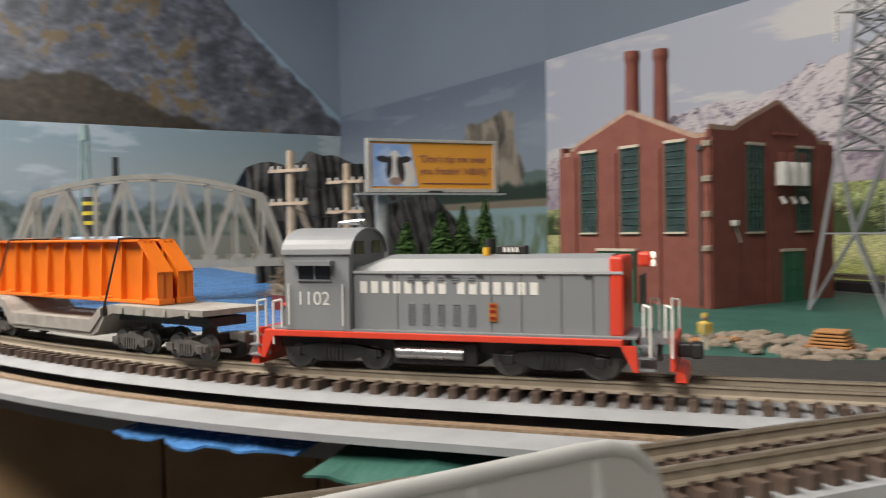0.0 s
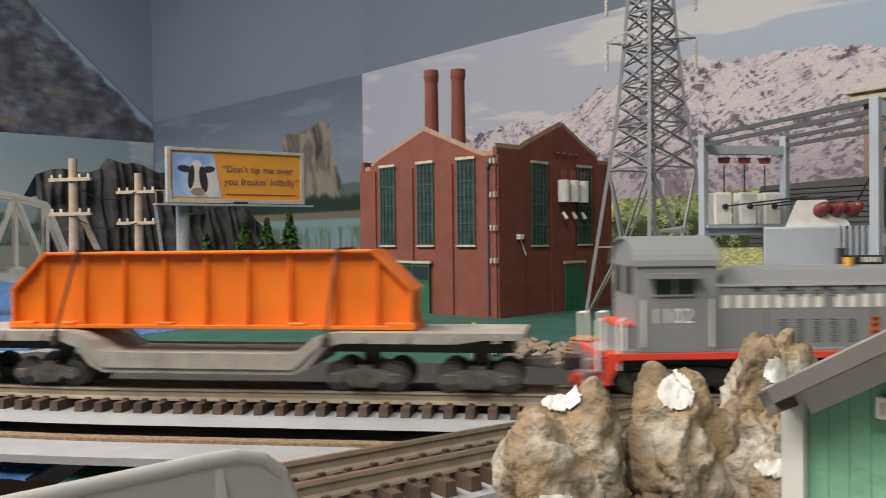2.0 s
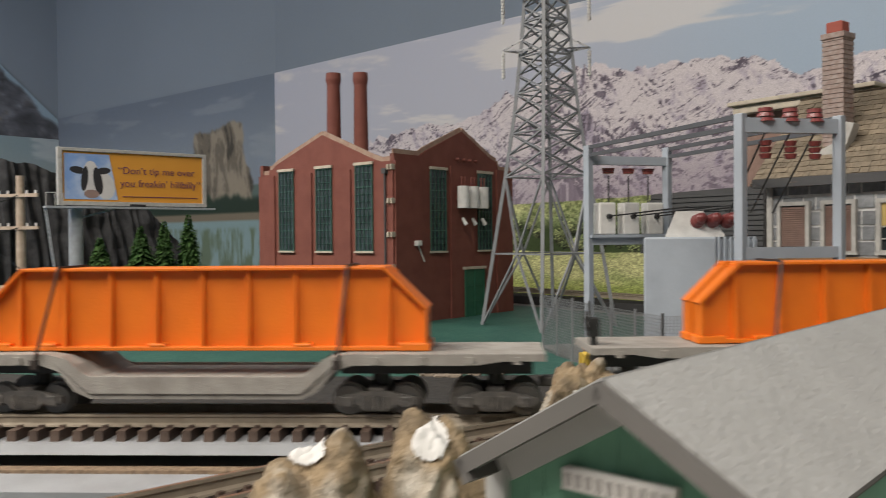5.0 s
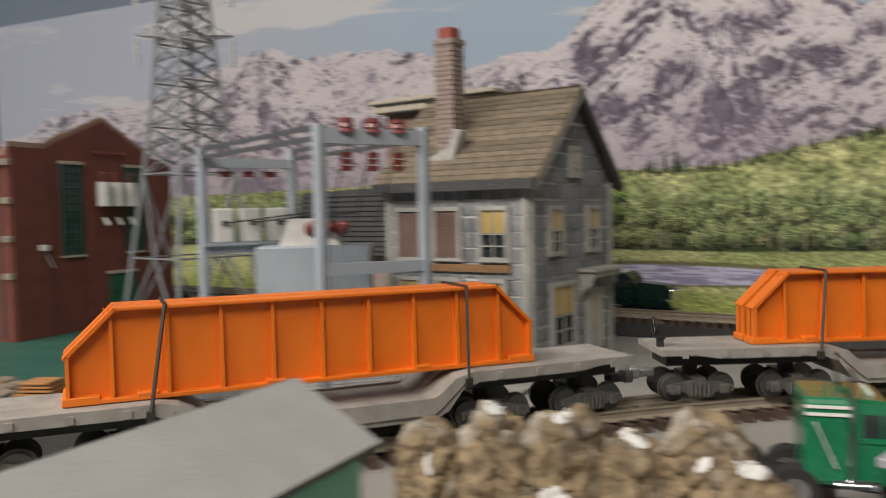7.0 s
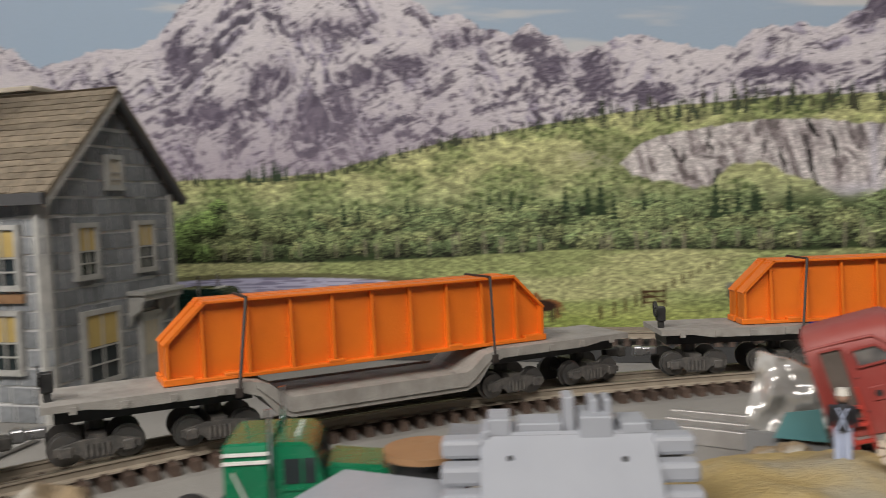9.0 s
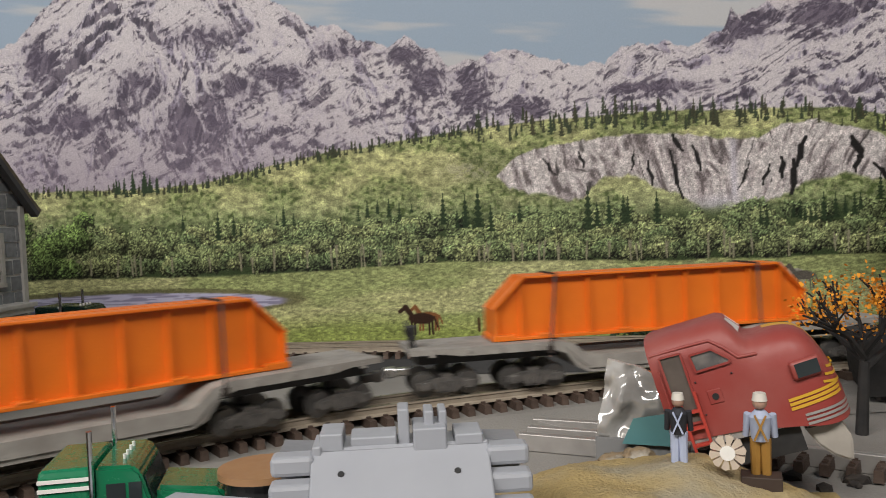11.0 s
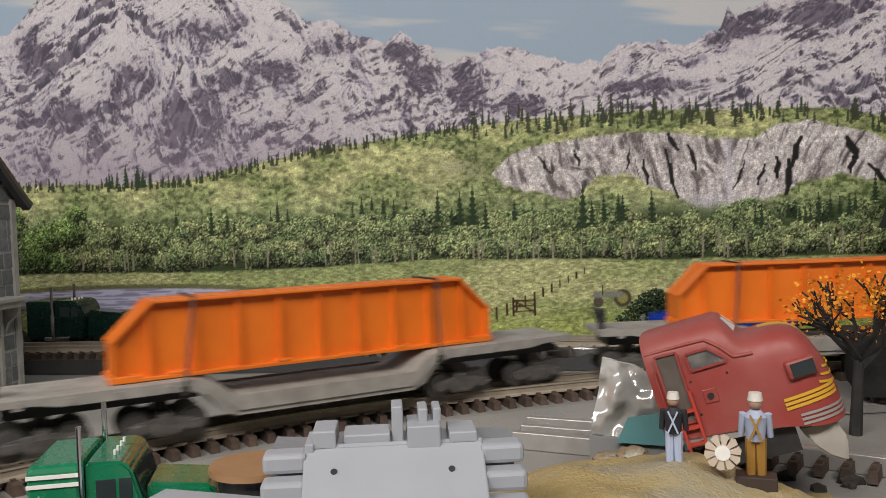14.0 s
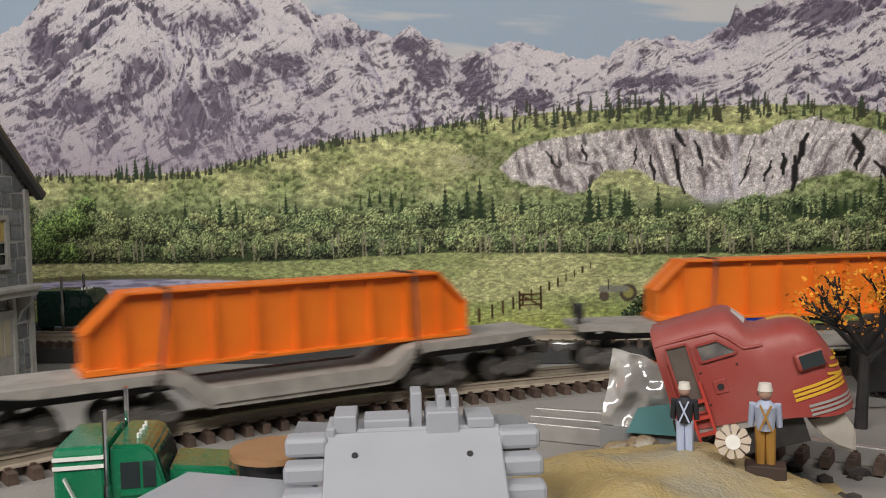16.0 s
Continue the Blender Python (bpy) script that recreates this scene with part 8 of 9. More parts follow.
def semi_truck(name, m, paint, label, sleeper=True, short=1.0, low=1.0):
    tk = empty(name, m, label, "truck")
    bm = bmesh.new()
    box(bm, -0.070, 0.064, -0.008, 0.008, 0.008, 0.012)
    part("chassis", bm, BLACK, tk)
    if sleeper:
        bm = bmesh.new()
        box(bm, -0.030, -0.004, -0.0178, 0.0178, 0.012, 0.0475, bevel=0.0022)
        sl = part("sleeper", bm, paint, tk)
        for z in (0.0405, 0.0435) if short < 1 else ():
            bm = bmesh.new()
            box(bm, -0.0295, -0.0045, -0.0184, -0.0176, z, z + 0.0012)
            part("white_stripe", bm, WHITE, sl)
        if short < 1:
            bm = bmesh.new()
            bar(bm, (-0.024, -0.0182, 0.038), (-0.012, -0.0182, 0.020), 0.0034, 0.0006)
            part("white_flash", bm, WHITE, sl)
    bm = bmesh.new()
    prism(bm, [(-0.003, 0.012), (0.024, 0.012), (0.026, 0.031), (0.020, 0.0445), (0.016, 0.0470), (-0.002, 0.0475)], -0.0172, 0.0172)
    bmesh.ops.bevel(bm, geom=bm.edges[:], offset=0.0012, segments=2, affect="EDGES")
    cab = part("cab", bm, paint, tk)
    for y in (-1, 1):
        for x0, x1 in ((0.003, 0.0125), (0.0140, 0.0205)):
            bm = bmesh.new()
            box(bm, x0, x1, *sorted((y * 0.0172, y * 0.0175)), 0.0325, 0.0415, bevel=0.0001)
            part("side_window", bm, DARK_GLASS, cab)
        bm = bmesh.new()
        box(bm, 0.002, 0.0215, *sorted((y * 0.0172, y * 0.0177)), 0.0300, 0.0308)
        part("door_trim", bm, paint, cab)
    bm = bmesh.new()
    vs = box(bm, -0.0002, 0.0002, -0.0145, 0.0145, 0, 0.0115)
    bmesh.ops.transform(bm, matrix=Matrix.Translation((0.0262, 0, 0.0320)) @ Matrix.Rotation(-0.42, 4, "Y"), verts=vs)
    part("windscreen", bm, DARK_GLASS, cab)
    bm = bmesh.new()
    prism(bm, [(0.025, 0.012), (0.061, 0.012), (0.062, 0.0320), (0.058, 0.0350), (0.026, 0.0375)], -0.0118, 0.0118)
    bmesh.ops.bevel(bm, geom=bm.edges[:], offset=0.0016, segments=2, affect="EDGES")
    part("bonnet", bm, paint, tk)
    for y in (-1, 1):
        bm = bmesh.new()
        prism(bm, [(0.034, 0.010), (0.036, 0.0185), (0.042, 0.0215), (0.053, 0.0215), (0.059, 0.017), (0.060, 0.010)], *sorted((y * 0.0110, y * 0.0180)))
        part("mudguard", bm, paint, tk)
        bm = bmesh.new()
        rod(bm, (0.060, y * 0.0145, 0.0195), (0.0635, y * 0.0145, 0.0195), 0.0027, 12)
        part("headlight", bm, CHROME, tk)
        st = (-0.0035, y * 0.0182)
        bm = bmesh.new()
        rod(bm, (*st, 0.012), (*st, 0.060), 0.0014, 10)
        smooth(part("exhaust_pipe", bm, CHROME, tk, "chrome exhaust pipe"))
        bm = bmesh.new()
        rod(bm, (*st, 0.016), (*st, 0.0350), 0.0021, 12)
        part("stack_guard", bm, CHROME, tk)
        wheel(tk, 0.047, y * 0.0148, 0.0088, 0.0056)
        for x in (-0.062, -0.0345):
            wheel(tk, x, y * 0.0140, 0.0088, 0.0090)
        bm = bmesh.new()
        rod(bm, (-0.012, y * 0.0155, 0.0115), (0.012, y * 0.0155, 0.0115), 0.0042, 12)
        smooth(part("fuel_tank", bm, CHROME, tk, "chrome fuel tank"))
    bm = bmesh.new()
    box(bm, 0.0620, 0.0640, -0.0115, 0.0115, 0.012, 0.0305, bevel=0.0006)
    gr = part("radiator_grille", bm, CHROME, tk, "chrome radiator grille")
    bm = bmesh.new()
    box(bm, 0.0630, 0.0670, -0.0175, 0.0175, 0.0060, 0.0105, bevel=0.0008)
    part("bumper", bm, CHROME, tk, "chrome bumper")
    for y in (-0.008, -0.003, 0.003, 0.008):
        bm = bmesh.new()
        rod(bm, (0.010, y, 0.0472), (0.010, y, 0.0488), 0.0009, 8)
        part("marker_lamp", bm, WHITE, cab)
    # short day-cab build: lengths and heights squeezed, wheels kept round
    for ob in tk.children_recursive:
        if ob.name.split(".")[0] in ("tyre", "rim"):
            mid = sum(v.co.x for v in ob.data.vertices) / len(ob.data.vertices)
            ob.data.transform(Matrix.Translation((mid * (short - 1), 0, 0)))
        else:
            ob.data.transform(Matrix.Diagonal((short, 1, low, 1)))
    return tk


semi_truck("green_truck", pose(0.1572, 0.6826, TABLE_Z + 0.001, 0, 0, 18), TRUCK_GREEN, "green toy semi truck with chrome stacks and white stripes", short=0.62, low=0.947)
semi_truck("dark_green_truck", pose(-0.135, 1.140, TABLE_Z + 0.006, 0, 0, 0), material("dark_green_gloss", (0.006, 0.022, 0.017), 0.25, coat=0.4), "dark green toy semi truck behind the back track")
box_trailer = empty("box_trailer", pose(-0.255, 1.150, TABLE_Z + 0.006), "dark grey box trailer behind the dark truck", "trailer")
bm = bmesh.new()
box(bm, -0.10, 0.052, -0.020, 0.020, 0.014, 0.066, bevel=0.0012)
part("body", bm, material("dark_grey_trailer", (0.06, 0.065, 0.07), 0.5), box_trailer)
for x in (-0.085, -0.065):
    for y in (-0.015, 0.015):
        wheel(box_trailer, x, y, 0.0085, 0.007)

flat = empty("flatbed_trailer", pose(0.2065, 0.6500, TABLE_Z, 0, 0, -10.5), "pale grey flatbed trailer beside the green truck", "trailer")
bm = bmesh.new()
box(bm, -0.030, 0.018, -0.022, 0.024, 0.0305, 0.0340, bevel=0.0006)
part("deck", bm, LOAD_GREY, flat)
for x in (-0.019, 0.006):
    for y in (-0.014, 0.014):
        wheel(flat, x, y, 0.0086, 0.008)
bm = bmesh.new()
box(bm, -0.028, 0.016, -0.008, 0.008, 0.009, 0.0305)
part("frame", bm, LOAD_GREY, flat)


def grey_load():
    ld = empty("grey_machine_casting", pose(0.2610, 0.6610, 0.022, 0, 0, 11), "pale grey plastic machine casting with stacked tubes", "machine part")
    m = Matrix.Translation((0, -0.004, 0.018)) @ Matrix.Rotation(radians(38), 4, "X")
    bm = bmesh.new()
    box(bm, -0.0265, 0.0265, -0.030, 0.012, -0.003, 0.0, m, bevel=0.0006)
    plate = part("sloping_plate", bm, LOAD_GREY, ld)
    for x, y in ((-0.0175, 0.002), (0.0165, 0.001), (-0.0175, -0.015), (0.0165, -0.016), (-0.004, -0.024)):
        bm = bmesh.new()
        vs = rod(bm, (x, y, -0.0005), (x, y, 0.0003), 0.0010, 10)
        bmesh.ops.transform(bm, matrix=m, verts=vs)
        part("bolt_hole", bm, BLACK, plate)
    bm = bmesh.new()
    box(bm, -0.0260, 0.0260, 0.004, 0.020, -0.022, 0.0245)
    part("back_block", bm, LOAD_GREY, ld)
    for x0, x1, h, y0 in ((-0.024, -0.017, 0.0295, 0.004), (-0.0150, -0.0010, 0.0275, 0.006), (-0.0005, 0.0030, 0.0350, 0.008), (0.0040, 0.0140, 0.0300, 0.003), (0.0075, 0.0105, 0.0340, 0.008), (0.0120, 0.0145, 0.0340, 0.008), (0.0165, 0.0250, 0.0275, 0.004), (-0.0262, -0.0235, 0.0262, 0.003)):
        bm = bmesh.new()
        box(bm, x0, x1, y0, 0.018, 0.020, h, bevel=0.0005)
        part("lug", bm, LOAD_GREY, ld)
    for s in (-1, 1):
        for k in range(5):
            bm = bmesh.new()
            z, y = 0.0210 - k * 0.0066, 0.005 - k * 0.0056
            x0, x1 = sorted((s * 0.0255, s * 0.0385))
            box(bm, x0, x1, y - 0.0042, y + 0.0042, z - 0.0030, z + 0.0030, bevel=0.0014)
            part("side_tube", bm, LOAD_GREY, ld)
        bm = bmesh.new()
        x0, x1 = sorted((s * 0.0255, s * 0.0365))
        prism(bm, [(x0, 0.0150), (x1, 0.0150), (x1, 0.0232), (x0, 0.0240)], 0.0095, 0.022)
        part("side_block", bm, material("mid_grey_plastic", (0.22, 0.225, 0.24), 0.5), ld)
    return ld


grey_load()
spool = empty("cable_spool", pose(0.2085, 0.6880, TABLE_Z, 0, 0, 20), "wooden cable spool wound with black cable", "spool")
WOODB = material("brown_wood_disc", (0.30, 0.165, 0.075), 0.6, spots=(0.22, 0.115, 0.05), scale=70)
for z in (0.012, 0.0375):
    bm = bmesh.new()
    rod(bm, (0, 0, z), (0, 0, z + 0.0022), 0.0150, 28)
    smooth(part("flange", bm, WOODB, spool), 40)
bm = bmesh.new()
rod(bm, (0, 0, 0.0142), (0, 0, 0.0375), 0.0120, 24)
part("cable", bm, BLACK, spool)
bm = bmesh.new()
rod(bm, (0, 0, 0), (0, 0, 0.012), 0.010, 16)
part("stand", bm, BLACK, spool)

# ---- sand heap ----
def sand(x, y):
    u, v = (x - 0.345) / 0.075, (y - 0.715) / 0.066
    fall = max(0, 1 - (u * u + v * v))
    h = 0.0335 * fall ** 0.62 * (0.86 + 0.30 * noise.noise((u * 2 + 3, v * 2, 1))) * (1.0 - 0.22 * u) + 0.0012 * noise.noise((u * 22, v * 22, 3)) * (fall > 0.02)
    return TABLE_Z + 0.0002 + max(0, h)


bm = bmesh.new()
N = 70
verts = [[None] * (N + 1) for _ in range(N + 1)]
for i in range(N + 1):
    for j in range(N + 1):
        x, y = 0.345 + (i / N * 2 - 1) * 0.075, 0.715 + (j / N * 2 - 1) * 0.066
        verts[i][j] = bm.verts.new((x, y, sand(x, y)))
for i in range(N):
    for j in range(N):
        bm.faces.new((verts[i][j], verts[i + 1][j], verts[i + 1][j + 1], verts[i][j + 1]))
heap = tagged(smooth(part("sand_heap", bm, material("tan_sand", (0.37, 0.275, 0.115), 0.95, spots=(0.30, 0.275, 0.21), scale=30, amount=0.9, bump=0.9, bump_scale=700)), 80), "tan and grey textured sand heap", "sand heap", kind="structure")
for k, (x, y, r) in enumerate(((0.330, 0.768, 0.0050), (0.339, 0.764, 0.0046), (0.322, 0.771, 0.0036), (0.352, 0.769, 0.0030))):
    bm = bmesh.new()
    rough_stone(bm, (0, 0, 0), r, k * 3.1, (1.3, 1, 0.75), 3)
    ob = smooth(part("loose_stone", bm, ROCK), 50)
    ob.matrix_world = pose(x, y, sand(x, y) + r * 0.3)
    tagged(ob, "small brown stone lying on the sand", "stone", "stones on the sand")

# ---- wrecked red locomotive nose ----
NOSE_RED = material("dusty_red_shell", (0.265, 0.040, 0.032), 0.5, spots=(0.30, 0.095, 0.08), scale=35, amount=0.75, bump=0.1)
NOSE_YELLOW = material("yellow_livery_paint", (0.60, 0.34, 0.025), 0.5, spots=(0.48, 0.26, 0.02), scale=80)
SILVER = material("dull_silver_trim", (0.42, 0.40, 0.38), 0.4, metal=0.4, spots=(0.30, 0.28, 0.26), scale=100)


# the open doorway's shade is coloured onto a flat panel
CAB_GLOOM = material("painted_doorway_gloom", (0.075, 0.060, 0.050), 0.6, spots=(0.15, 0.12, 0.10), scale=120)
CAB_HAZE = material("hazy_cab_pane", (0.19, 0.175, 0.16), 0.25, spots=(0.05, 0.05, 0.055), scale=90, amount=0.9)
PALE_PANE = material("pale_dusty_pane", (0.55, 0.53, 0.50), 0.4)
LADDER_RED = material("scarlet_ladder", (0.42, 0.045, 0.030), 0.5)


def wrecked_nose():
    wr = empty("locomotive_nose_shell", pose(0.3445, 0.7770, 0.0615, 0, -17, -11), "wrecked dusty red locomotive nose shell rearing up on the sand", "locomotive shell")
    # stations: x, roof height, half width, belly
    st = [(0.000, 0.0000, 0.0200, -0.0410), (0.002, 0.0004, 0.0208, -0.0412), (0.010, 0.0006, 0.0211, -0.0415), (0.020, 0.0006, 0.0212, -0.0420), (0.0275, 0.0006, 0.0212, -0.0425), (0.0300, -0.0006, 0.0212, -0.0430), (0.0325, -0.0045, 0.0212, -0.0435), (0.0350, -0.0088, 0.0212, -0.0440), (0.0380, -0.0098, 0.0211, -0.0448),
          (0.0420, -0.0096, 0.0209, -0.0455), (0.0460, -0.0098, 0.0206, -0.0465), (0.0500, -0.0106, 0.0200, -0.0476), (0.0530, -0.0120, 0.0191, -0.0482), (0.0556, -0.0146, 0.0178, -0.0485), (0.0578, -0.0190, 0.0160, -0.0486), (0.0596, -0.0245, 0.0136, -0.0485), (0.0608, -0.0305, 0.0105, -0.0482), (0.0616, -0.0370, 0.0065, -0.0476)]
    st = [(x * 1.06, *rest) for x, *rest in st]
    P, Q = 0.50, 0.36
    grid = np.array(st)

    def skin(x, z):
        """Half width of the shell at that length and height."""
        top, half, low = (float(np.interp(x, grid[:, 0], grid[:, k])) for k in (1, 2, 3))
        f = min(0.999, max(0.0, (z - low) / (top - low))) ** (1 / Q)
        return half * math.sqrt(1 - f * f) ** P

    bm = bmesh.new()
    loops = []
    n = 34
    for x, top, half, low in st:
        ring = []
        for k in range(n + 1):
            a = math.pi * k / n
            cy, sy = -math.cos(a), max(0.0, math.sin(a))
            ring.append(bm.verts.new((x, half * math.copysign(abs(cy) ** P, cy), low + (top - low) * sy ** Q)))
        loops.append(ring)
    for a, b in zip(loops, loops[1:]):
        for k in range(n):
            bm.faces.new((a[k], a[k + 1], b[k + 1], b[k]))
    bm.faces.new(loops[-1])
    bmesh.ops.recalc_face_normals(bm, faces=bm.faces[:])
    for f in bm.faces:
        c = f.calc_center_median()
        f.material_index = 1 if c.x > 0.044 and c.y > -0.0012 and c.z > -0.034 else 0
    shell = smooth(part("shell", bm, (NOSE_RED, NOSE_YELLOW), wr), 50)

    def band(name, mat, x0, x1, z0, z1, side, lean=0.0):
        """A painted band that lies on the shell's skin."""
        bm = bmesh.new()
        rows = []
        for j in range(15):
            x = x0 + (x1 - x0) * j / 14
            up = lean * (x - x0)
            rows.append([bm.verts.new((x + 0.0002, side * (skin(x, z + up) + 0.00035), z + up)) for z in (z0, (z0 + z1) / 2, z1)])
        for p, q in zip(rows, rows[1:]):
            for i in range(2):
                bm.faces.new((p[i], q[i], q[i + 1], p[i + 1]))
        bmesh.ops.recalc_face_normals(bm, faces=bm.faces[:])
        smooth(part(name, bm, mat, shell), 60)

    for side in (-1, 1):
        f = side * 0.0213
        for nm, pts, inside in (("doorway", [(0.0048, -0.0350), (0.0128, -0.0350), (0.0130, -0.0076), (0.0046, -0.0074)], CAB_GLOOM), ("side_window", [(0.0166, -0.0162), (0.0296, -0.0158), (0.0300, -0.0145), (0.0245, -0.0092), (0.0160, -0.0094)], CAB_HAZE)):
            bm = bmesh.new()
            prism(bm, pts, *sorted((f - side * 0.0004, f - side * 0.0001)))
            o = part(nm, bm, inside, shell)
            bm = bmesh.new()
            for p, q in zip(pts, pts[1:] + pts[:1]):
                bar(bm, (p[0], f + side * 0.0002, p[1]), (q[0], f + side * 0.0002, q[1]), 0.0008, 0.0008)
            part("rim", bm, NOSE_RED, o)
        # rain gutter over the cab, falling along the windscreen to the bonnet
        bm = bmesh.new()
        pts = [(0.0010, -0.0062), (0.0150, -0.0060), (0.0245, -0.0062), (0.0290, -0.0100), (0.0330, -0.0150), (0.0400, -0.0158)]
        for p, q in zip(pts, pts[1:]):
            rod(bm, (p[0], side * skin(p[0], p[1]), p[1]), (q[0], side * skin(q[0], q[1]), q[1]), 0.0007, 8)
        smooth(part("gutter", bm, NOSE_RED, shell), 60)
        bm = bmesh.new()
        rod(bm, (0.0206, f - side * 0.0002, -0.0270), (0.0206, f + side * 0.0006, -0.0270), 0.0013, 14)
        part("porthole", bm, BLACK, shell)
        bm = bmesh.new()
        box(bm, 0.0180, 0.0232, *sorted((f - side * 0.0004, f + side * 0.0003)), -0.0297, -0.0243, bevel=0.0002)
        part("hatch_plate", bm, NOSE_RED, shell)
        for x, z in ((0.0150, -0.0200), (0.0290, -0.0200), (0.0150, -0.0330), (0.0330, -0.0330)):
            bm = bmesh.new()
            ball(bm, (x, f, z), 0.0004, 8, 5)
            part("rivet", bm, BLACK, shell)
        # windscreen half: pale pane in a red frame on the slope before the roof
        lean_m = Matrix.Translation((0.0334, side * 0.0082, -0.0049)) @ Matrix.Rotation(math.radians(52), 4, "Y") @ Matrix.Rotation(-side * 0.16, 4, "X")
        bm = bmesh.new()
        box(bm, -0.0042, 0.0042, -0.0070, 0.0070, -0.0010, 0.0006, lean_m, bevel=0.0004)
        ws = part("windscreen_frame", bm, NOSE_RED, shell)
        bm = bmesh.new()
        box(bm, -0.0032, 0.0032, -0.0058, 0.0058, 0.0006, 0.0009, lean_m)
        part("windscreen", bm, PALE_PANE, ws)
        # lit number case on the shoulder
        m = Matrix.Translation((0.0545, side * 0.0184, -0.0255)) @ Matrix.Rotation(-side * 0.28, 4, "Z")
        bm = bmesh.new()
        box(bm, -0.0058, 0.0056, *sorted((-side * 0.0040, side * 0.0028)), -0.0036, 0.0036, m, bevel=0.0012)
        nb = smooth(part("number_case", bm, NOSE_RED, shell), 50)
        bm = bmesh.new()
        box(bm, -0.0044, 0.0044, *sorted((side * 0.0028, side * 0.0031)), -0.0026, 0.0026, m)
        part("number_panel", bm, DARK_GLASS, nb)
        for k in range(3):
            band("yellow_stripe", NOSE_YELLOW, 0.0450, 0.0640, -0.0362 - k * 0.0017, -0.0350 - k * 0.0017, side, 0.06)
        for k in range(3):
            band("wing_feather", NOSE_YELLOW, 0.0590 + k * 0.0013, 0.0648, -0.0330 + k * 0.0024, -0.0320 + k * 0.0024, side, -0.3)
        for k in range(3):
            band("silver_band", SILVER, 0.0490, 0.0650, -0.0462 + k * 0.0017, -0.0452 + k * 0.0017, side)
        bm = bmesh.new()
        rod(bm, (0.0030, side * 0.0222, -0.0330), (0.0030, side * 0.0222, -0.0120), 0.0004, 6)
        part("grab_rail", bm, NOSE_RED, shell)
    bm = bmesh.new()
    box(bm, 0.006, 0.046, -0.0205, 0.0205, -0.0450, -0.0415)
    part("skirt", bm, SILVER, wr)
    bm = bmesh.new()
    prism(bm, [(0.0470, -0.0478), (0.0600, -0.0478), (0.0625, -0.0560), (0.0600, -0.0650), (0.0540, -0.0610), (0.0500, -0.0560)], -0.0150, 0.0150)
    bmesh.ops.bevel(bm, geom=bm.edges[:], offset=0.0010, segments=2, affect="EDGES")
    part("pilot", bm, material("dusty_grey_pilot", (0.36, 0.33, 0.29), 0.7, spots=(0.24, 0.22, 0.19), scale=100), wr)
    bm = bmesh.new()
    box(bm, 0.012, 0.046, -0.0170, 0.0170, -0.0560, -0.0450)
    part("underside", bm, BLACK, wr)
    for x in (0.0070, 0.0135):
        bm = bmesh.new()
        bar(bm, (x, -0.0226, -0.0470), (x, -0.0226, -0.0230), 0.0011, 0.0011)
        part("ladder_rail", bm, LADDER_RED, wr)
    for k in range(3):
        bm = bmesh.new()
        box(bm, 0.0070, 0.0135, -0.0232, -0.0212, -0.0440 + k * 0.0065, -0.0428 + k * 0.0065)
        part("ladder_step", bm, LADDER_RED, wr)


wrecked_nose()
toy_figure(0.3497, 0.7250, sand(0.3497, 0.7250) - 0.0003, 0.0248, ((0.42, 0.47, 0.62), (0.022, 0.022, 0.028), SKIN, CREAM), "plain toy figure in overalls and a white cap", -12)
toy_figure(0.3770, 0.7220, sand(0.3770, 0.7220) + 0.0036, 0.0285, ((0.32, 0.165, 0.028), (0.36, 0.40, 0.52), SKIN, CREAM), "plain toy figure in brown trousers standing on a crate", -12)
bm = bmesh.new()
box(bm, -0.0068, 0.0068, -0.0045, 0.0045, -0.002, 0.0036, bevel=0.0004)
crate = part("small_crate", bm, material("dark_brown_crate", (0.045, 0.028, 0.020), 0.7))
crate.matrix_world = pose(0.3770, 0.7220, sand(0.3770, 0.7220), 0, 0, -12)
tagged(crate, "small dark brown crate under the toy figure", "crate")
disc = empty("segmented_wheel", pose(0.3645, 0.7155, 0.0300, 0, 8, -12), "cream segmented wheel leaning on the wreck", "wheel")
for k in range(10):
    bm = bmesh.new()
    a0, a1 = k * math.tau / 10 + 0.07, (k + 1) * math.tau / 10 - 0.07
    prism(bm, [(0.0020 * math.cos(a0), 0.0020 * math.sin(a0)), (0.0058 * math.cos(a0), 0.0058 * math.sin(a0)), (0.0062 * math.cos((a0 + a1) / 2), 0.0062 * math.sin((a0 + a1) / 2)), (0.0058 * math.cos(a1), 0.0058 * math.sin(a1)), (0.0020 * math.cos(a1), 0.0020 * math.sin(a1))], -0.0008, 0.0008)
    part("segment", bm, material("cream_plastic", (0.56, 0.47, 0.38), 0.5), disc)
bm = bmesh.new()
rod(bm, (0, -0.0013, 0), (0, 0.0010, 0), 0.0026, 14)
part("hub", bm, WHITE, disc)

# ---- bag, bars, spare track ----
bag = empty("plastic_bag", pose(0.3255, 0.7890, TABLE_Z, 0, 0, -14), "crumpled clear plastic bag holding a teal card", "bag")
BAG = material("crinkled_clear_foil", (0.62, 0.60, 0.57), 0.12, metal=0.35, spots=(0.26, 0.25, 0.24), scale=28, amount=0.9)
bm = bmesh.new()
cols = []
